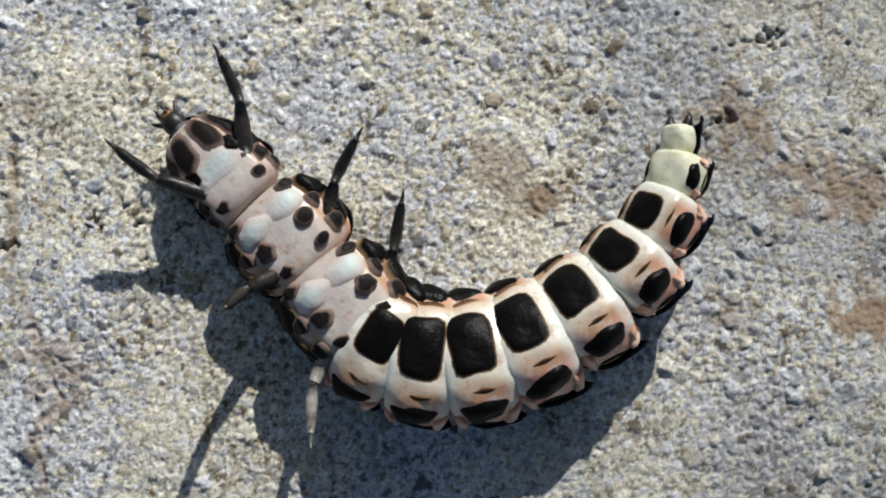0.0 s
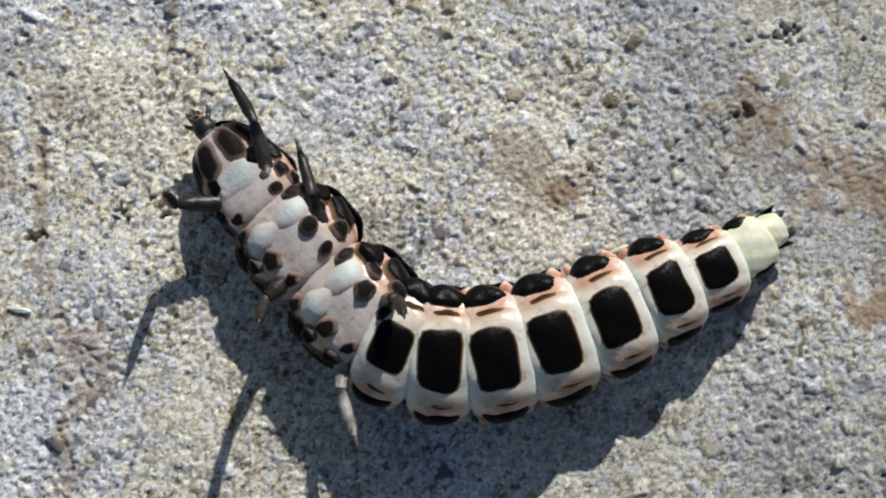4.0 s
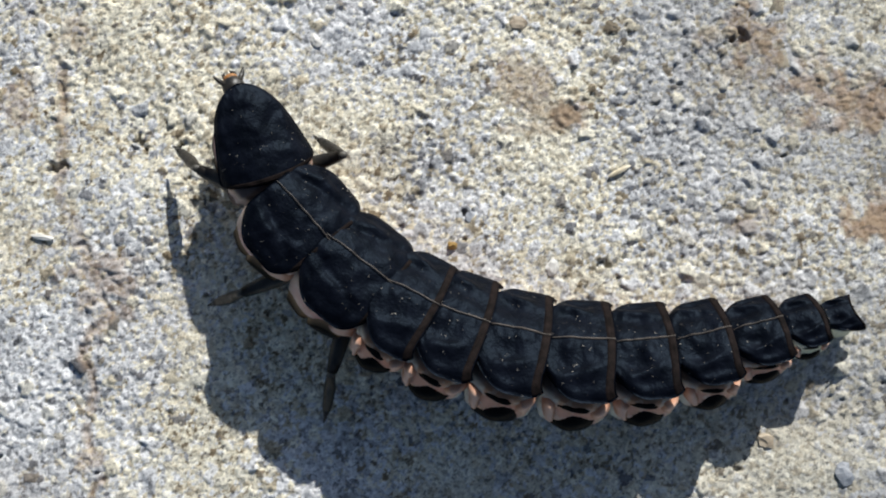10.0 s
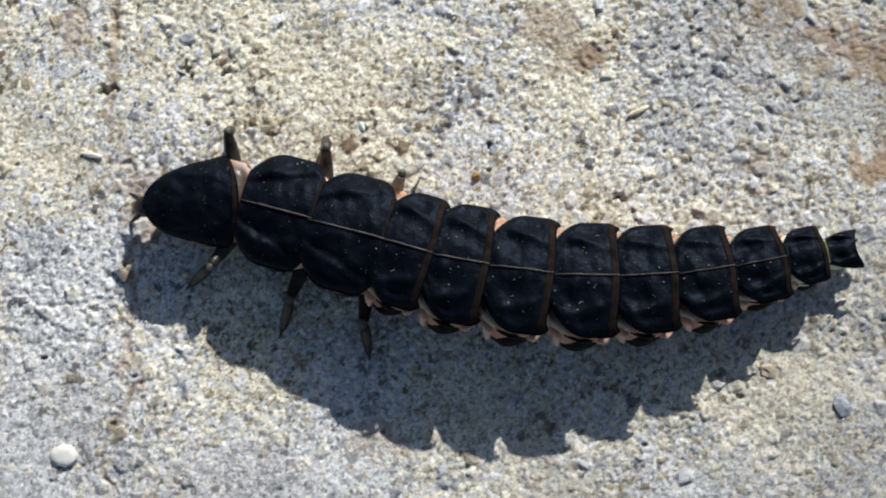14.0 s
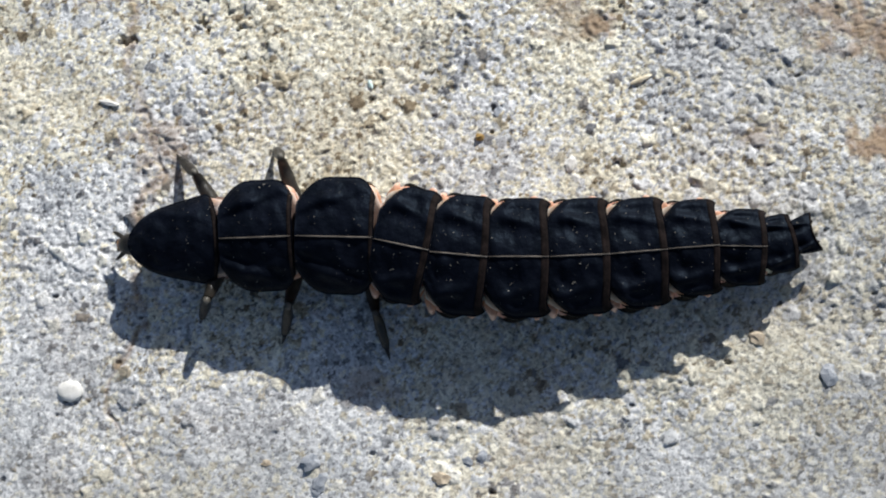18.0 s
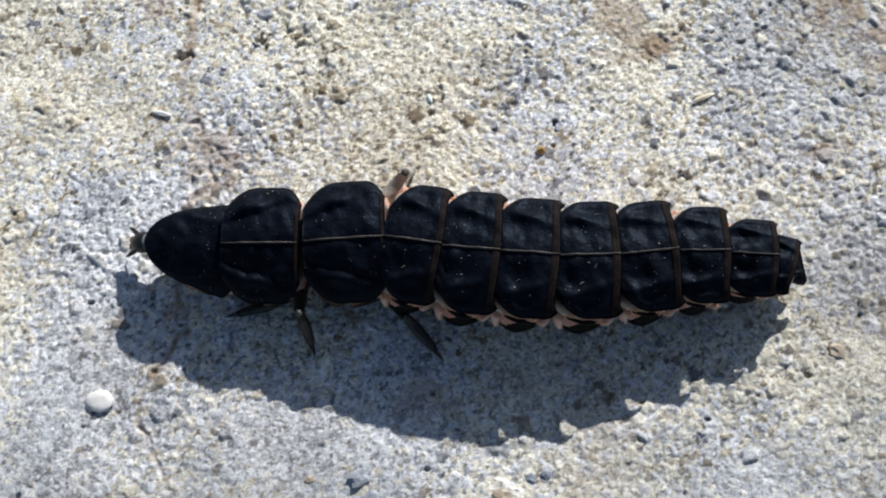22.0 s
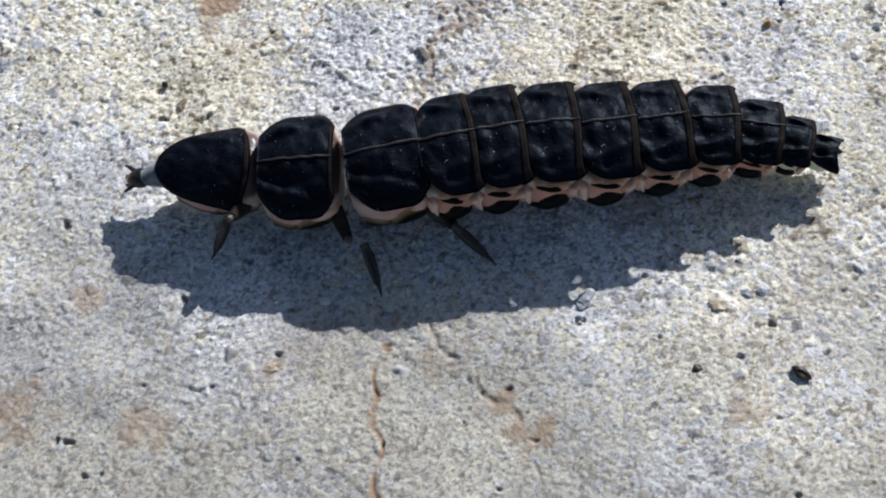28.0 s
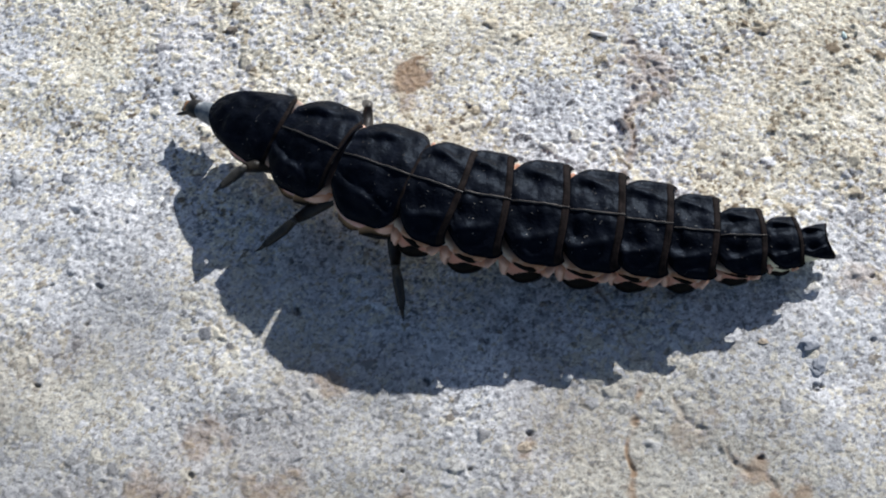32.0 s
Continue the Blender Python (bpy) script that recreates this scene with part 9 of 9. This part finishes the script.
    walk(SHINS[4], [
        (0, place(1.388, 1.549, 1.651, 150.0, 70.5, 48.2)), (0.5, place(1.569, 1.509, 1.789, -101.1, 22.0, 136.4)), (1, place(2.003, 1.257, 1.812, -96.1, 7.3, 118.9)),
        (1.5, place(1.654, 1.436, 2.081, -140.5, 13.4, 86.9)), (2, place(1.376, 0.722, 3.031, -172.3, 7.1, 77.2)), (2.5, place(1.394, 0.686, 3.031, -172.3, 7.1, 75.7)),
        (3, place(1.399, 0.676, 3.031, -172.3, 7.1, 75.3)), (3.5, place(1.229, 0.668, 3.157, -175.3, 3.1, 79.1)), (4.5, place(1.521, -0.957, 3.450, -132.8, -43.8, 55.8)),
        (5.5, place(1.284, -1.940, 2.768, -45.4, -42.8, -17.3)), (6, place(0.727, -2.424, 2.768, -42.8, -40.1, -20.8)), (6.2, place(0.324, -2.491, 2.466, -33.1, -31.1, -29.4)),
        (6.35, place(0.068, -2.536, 2.114, -22.5, -26.8, -32.0)), (6.5, place(-0.491, -2.772, 2.084, -34.0, -21.7, -35.0)), (6.7, place(-0.880, -2.850, 1.892, -45.6, -16.4, -38.1)),
        (7, place(-0.734, -2.936, 1.611, -49.7, -20.0, -34.0)), (7.5, place(-0.740, -3.008, 1.544, -50.5, -21.3, -32.4)), (8, place(-0.670, -3.117, 1.496, -50.8, -23.2, -29.8)),
        (8.5, place(-0.699, -3.197, 1.476, -50.8, -24.1, -28.7)), (9, place(-0.738, -3.276, 1.457, -50.9, -24.9, -27.6)), (9.5, place(-0.781, -3.277, 1.448, -51.6, -24.6, -28.0)),
        (10, place(-0.788, -3.284, 1.438, -52.2, -24.5, -28.1)), (10.5, place(-0.784, -3.294, 1.429, -52.8, -24.5, -28.1)), (11, place(-0.672, -3.329, 1.414, -53.2, -25.4, -26.9)),
        (11.5, place(-0.503, -3.310, 1.337, -53.0, -25.1, -27.2)), (12, place(-0.430, -3.263, 1.262, -53.3, -24.0, -28.8)), (12.5, place(-0.232, -3.182, 1.139, -54.8, -24.0, -28.9)),
        (13, place(0.069, -3.069, 1.028, -56.4, -24.7, -27.8)), (13.5, place(0.266, -3.003, 1.219, -45.6, -25.2, -27.1)), (14, place(0.518, -2.858, 1.439, -32.9, -25.9, -26.4)),
        (14.5, place(0.620, -2.767, 1.391, -34.7, -27.6, -25.1)), (16.5, place(1.043, -2.469, 1.188, -41.3, -35.0, -18.4)), (17, place(1.114, -2.439, 1.134, -43.3, -36.5, -16.7)),
        (17.5, place(1.178, -2.426, 1.049, -46.4, -38.8, -13.9)), (18, place(1.317, -2.368, 0.949, -49.7, -41.8, -9.5)), (18.5, place(1.444, -2.305, 0.824, -54.4, -44.8, -4.2)),
        (19, place(1.481, -2.275, 0.812, -55.2, -45.5, -2.7)), (19.5, place(1.495, -2.257, 0.812, -55.6, -46.0, -1.7)), (20, place(1.508, -2.240, 0.809, -56.1, -46.4, -0.8)),
        (20.5, place(1.639, -2.205, 0.812, -54.6, -48.4, 3.4)), (21, place(1.776, -2.150, 0.817, -52.9, -50.4, 7.6)), (21.5, place(1.883, -2.106, 0.824, -51.5, -52.2, 11.3)),
        (22, place(1.998, -2.038, 0.832, -49.9, -54.0, 15.1)), (22.5, place(2.178, -1.880, 0.841, -47.6, -56.4, 19.9)), (23, place(2.349, -1.693, 0.852, -44.8, -58.8, 24.4)),
        (23.5, place(2.534, -1.362, 0.991, -41.6, -47.4, 6.8)), (24, place(2.651, -0.388, 0.577, -68.4, -41.4, -5.2)), (24.5, place(2.734, -0.725, 0.903, -54.5, -38.1, -13.0)),
        (25, place(2.645, -1.155, 1.229, -37.1, -36.8, -14.7)), (25.5, place(2.569, -1.343, 1.248, -25.3, -44.1, -8.9)), (26, place(2.642, -1.270, 1.023, -24.3, -54.9, -1.2)),
        (26.5, place(2.776, -1.057, 1.034, -16.9, -56.4, -0.3)), (28.5, place(2.514, -1.781, 0.926, -21.7, -61.6, 3.2)), (29, place(2.489, -1.794, 0.993, -22.2, -64.4, 5.8)),
        (29.5, place(2.417, -1.870, 1.009, -22.7, -65.2, 6.5)), (30, place(2.466, -1.782, 1.025, -20.4, -66.3, 7.6)), (30.5, place(2.158, -2.124, 0.963, -30.8, -62.2, 3.1)),
        (31, place(1.502, -2.552, 1.159, -36.5, -49.7, -11.7)), (31.5, place(1.324, -2.646, 1.221, -36.1, -46.6, -15.1)), (32, place(0.862, -2.839, 1.210, -40.0, -42.6, -19.5)),
    ])
    walk(LEGS[5], [
        (0, place(-0.275, -0.991, 1.747, 97.0, 3.6, 158.8)), (0.5, place(-0.260, -0.995, 1.748, 96.4, 3.5, 158.7)), (1, place(-0.252, -0.997, 1.748, 95.8, 3.3, 158.0)),
        (1.5, place(-0.251, -0.993, 1.757, 95.7, 2.8, 156.6)), (2, place(-0.266, -0.984, 1.767, 95.5, 2.3, 153.9)), (2.5, place(-0.291, -0.977, 1.767, 95.5, 2.3, 152.4)),
        (3, place(-0.298, -0.975, 1.767, 102.9, 2.9, 165.7)), (3.5, place(-0.257, -1.020, 1.692, 102.8, 5.5, 175.8)), (4.5, place(-0.247, -1.120, 1.456, 98.1, 20.4, -175.0)),
        (5.5, place(-0.237, -1.221, 1.220, 95.7, 35.8, -166.0)), (6, place(-0.124, -1.286, 1.021, 82.3, 50.1, -174.0)), (6.2, place(-0.063, -1.142, 0.950, 69.6, 56.7, 175.2)),
        (6.35, place(0.049, -0.967, 0.855, 45.8, 63.0, 154.0)), (6.5, place(0.289, -1.000, 0.412, 74.7, 68.9, 178.7)), (6.7, place(0.679, -0.514, 0.376, 110.4, 67.8, -149.8)),
        (7, place(0.925, -0.030, 0.491, 113.8, 66.2, -139.9)), (7.5, place(0.944, -0.018, 0.532, 113.2, 66.1, -139.1)), (8, place(0.933, -0.021, 0.568, 111.9, 65.8, -137.4)),
        (8.5, place(0.892, -0.081, 0.578, 109.5, 66.0, -138.5)), (9, place(0.847, -0.146, 0.589, 107.1, 66.1, -139.6)), (9.5, place(0.851, -0.145, 0.602, 100.3, 66.4, -142.0)),
        (10, place(0.857, -0.136, 0.615, 93.7, 66.4, -143.7)), (10.5, place(0.863, -0.123, 0.629, 87.3, 66.5, -144.9)), (11, place(0.886, -0.094, 0.634, 81.5, 66.5, -144.1)),
        (11.5, place(0.954, 0.034, 0.670, 106.3, 64.7, -85.8)), (12, place(1.011, 0.144, 0.710, 133.3, 45.7, -32.3)), (12.5, place(1.077, 0.343, 0.726, 133.0, 26.7, -7.6)),
        (13, place(1.091, 0.593, 0.752, 122.9, 16.4, 6.6)), (13.5, place(1.097, 0.701, 0.801, 131.5, 19.4, 2.4)), (14, place(1.079, 0.830, 0.851, 131.0, 24.5, -3.9)),
        (14.5, place(1.067, 0.938, 0.905, 123.7, 34.0, -18.0)), (16.5, place(0.913, 1.264, 1.046, 110.1, 58.7, -80.9)), (17, place(0.877, 1.296, 1.060, 91.8, 61.2, -106.6)),
        (17.5, place(0.859, 1.313, 1.075, 90.5, 61.2, -106.2)), (18, place(0.798, 1.357, 1.090, 89.2, 61.2, -104.1)), (18.5, place(0.742, 1.394, 1.103, 87.7, 61.2, -102.4)),
        (19, place(0.729, 1.407, 1.119, 86.1, 61.2, -102.5)), (19.5, place(0.729, 1.412, 1.135, 84.4, 61.2, -103.2)), (20, place(0.728, 1.418, 1.149, 82.8, 61.2, -104.0)),
        (20.5, place(0.721, 1.403, 1.138, 95.7, 61.3, -81.2)), (21, place(0.708, 1.391, 1.127, 113.0, 57.4, -51.6)), (21.5, place(0.709, 1.371, 1.116, 122.8, 49.5, -27.2)),
        (22, place(0.699, 1.358, 1.105, 121.8, 42.9, -12.1)), (22.5, place(0.634, 1.371, 1.092, 114.6, 39.6, -4.0)), (23, place(0.559, 1.384, 1.080, 104.8, 39.2, -2.5)),
        (23.5, place(0.527, 1.381, 1.074, 86.9, 41.1, -26.1)), (24, place(0.447, 1.391, 1.066, 90.2, 41.1, -27.3)), (24.5, place(0.415, 1.389, 1.057, 88.8, 41.0, -31.1)),
        (25, place(0.352, 1.395, 1.048, 100.2, 41.1, -32.1)), (25.5, place(0.183, 1.415, 1.037, 102.7, 43.5, -48.2)), (26, place(0.002, 1.415, 1.027, 92.6, 45.5, -69.1)),
        (26.5, place(-0.048, 1.399, 1.011, 93.6, 45.5, -66.9)), (28.5, place(0.571, 1.220, 1.035, 96.4, 47.0, -91.2)), (29, place(0.629, 1.192, 1.038, 97.0, 47.2, -93.8)),
        (29.5, place(0.703, 1.150, 1.039, 97.6, 47.4, -97.1)), (30, place(0.696, 1.155, 1.040, 98.2, 47.4, -96.5)), (30.5, place(0.776, 1.161, 1.084, 97.6, 47.8, -100.5)),
        (31, place(0.933, 1.093, 1.543, 82.3, 47.8, -111.8)), (31.5, place(0.970, 1.034, 1.644, 78.0, 47.2, -116.2)), (32, place(1.109, 0.861, 1.628, 78.5, 46.0, -124.7)),
    ])
    walk(SHINS[5], [
        (0, place(-0.824, -2.375, 1.929, 97.8, 1.0, 178.6)), (0.5, place(-0.812, -2.380, 1.916, 97.2, 1.1, 178.5)), (1, place(-0.820, -2.378, 1.899, 96.6, 1.1, 177.8)),
        (1.5, place(-0.851, -2.359, 1.906, 96.3, 0.7, 176.4)), (2, place(-0.927, -2.323, 1.910, 95.9, 0.3, 173.8)), (2.5, place(-0.987, -2.298, 1.910, 95.9, 0.3, 172.3)),
        (3, place(-0.676, -2.387, 2.102, 103.1, -1.6, -174.9)), (3.5, place(-0.395, -2.477, 2.023, 103.9, 0.8, -164.7)), (4.5, place(-0.192, -2.606, 1.655, 104.7, 16.4, -154.4)),
        (5.5, place(0.039, -2.690, 1.342, 108.9, 31.5, -142.5)), (6, place(0.186, -2.748, 0.893, 105.9, 48.7, -143.2)), (6.2, place(0.257, -2.580, 0.663, 101.6, 58.4, -147.2)),
        (6.35, place(0.415, -2.342, 0.380, 91.1, 71.0, -157.3)), (6.5, place(0.625, -2.455, 0.270, 7.7, 65.9, -173.4)), (6.7, place(0.967, -1.973, 0.573, -57.1, 56.6, -169.4)),
        (7, place(1.386, -1.437, 0.735, -51.7, 51.8, -158.1)), (7.5, place(1.438, -1.413, 0.771, -51.4, 51.0, -156.4)), (8, place(1.500, -1.391, 0.798, -51.8, 49.8, -154.1)),
        (8.5, place(1.488, -1.443, 0.781, -52.7, 50.0, -154.4)), (9, place(1.468, -1.500, 0.768, -53.4, 50.1, -154.7)), (9.5, place(1.565, -1.460, 0.710, -57.0, 50.0, -154.4)),
        (10, place(1.672, -1.394, 0.654, -60.5, 49.7, -153.7)), (10.5, place(1.776, -1.313, 0.601, -63.6, 49.4, -152.8)), (11, place(1.921, -1.177, 0.546, -66.9, 48.7, -150.5)),
        (11.5, place(2.418, -0.240, 0.850, -58.8, 40.0, -127.1)), (12, place(2.216, 0.675, 1.428, -37.5, 29.9, -113.5)), (12.5, place(1.677, 1.370, 1.639, -25.1, 31.2, -114.3)),
        (13, place(1.175, 1.871, 1.533, -27.8, 39.3, -119.3)), (13.5, place(1.380, 1.837, 1.739, -8.1, 31.9, -116.3)), (14, place(1.562, 1.932, 1.747, 9.2, 26.2, -116.4)),
        (14.5, place(1.896, 1.981, 1.595, 23.5, 23.4, -117.3)), (16.5, place(2.374, 1.054, 1.314, -34.0, 34.2, -118.4)), (17, place(2.302, 0.828, 1.083, -44.4, 38.8, -123.0)),
        (17.5, place(2.296, 0.882, 1.082, -45.2, 37.8, -121.8)), (18, place(2.257, 1.010, 1.079, -46.6, 36.2, -119.7)), (18.5, place(2.217, 1.124, 1.075, -47.8, 34.7, -117.7)),
        (19, place(2.209, 1.169, 1.070, -48.5, 33.9, -116.7)), (19.5, place(2.211, 1.195, 1.065, -49.1, 33.3, -115.9)), (20, place(2.212, 1.220, 1.058, -49.8, 32.8, -115.1)),
        (20.5, place(2.216, 1.503, 1.210, -43.0, 30.9, -112.7)), (21, place(2.096, 1.862, 1.442, -31.8, 27.1, -109.5)), (21.5, place(1.835, 2.211, 1.643, -17.2, 24.6, -108.2)),
        (22, place(1.492, 2.491, 1.684, -3.6, 26.8, -108.7)), (22.5, place(1.127, 2.703, 1.573, 4.6, 33.7, -108.6)), (23, place(0.863, 2.823, 1.376, 8.1, 43.4, -107.2)),
        (23.5, place(1.138, 2.749, 1.012, 19.2, 58.8, -101.3)), (24, place(1.139, 2.722, 1.070, 25.0, 60.6, -99.8)), (24.5, place(1.172, 2.684, 1.033, 19.3, 58.9, -101.1)),
        (25, place(1.284, 2.553, 1.248, 4.2, 49.4, -104.5)), (25.5, place(1.425, 2.221, 1.277, -19.8, 45.0, -103.6)), (26, place(1.419, 1.903, 1.075, -38.7, 44.9, -103.5)),
        (26.5, place(1.356, 1.924, 1.078, -40.4, 43.3, -101.6)), (28.5, place(2.059, 1.067, 1.148, -29.9, 46.8, -105.1)), (29, place(2.106, 0.961, 1.162, -29.2, 46.5, -104.9)),
        (29.5, place(2.160, 0.820, 1.173, -28.1, 46.5, -104.9)), (30, place(2.153, 0.831, 1.184, -29.2, 45.3, -104.0)), (30.5, place(2.211, 0.746, 1.218, -27.4, 44.6, -103.4)),
        (31, place(2.368, 0.679, 1.407, -21.3, 37.7, -99.3)), (31.5, place(2.387, 0.590, 1.432, -21.1, 36.4, -98.6)), (32, place(2.440, 0.202, 1.420, -18.3, 38.4, -99.5)),
    ])


motions()
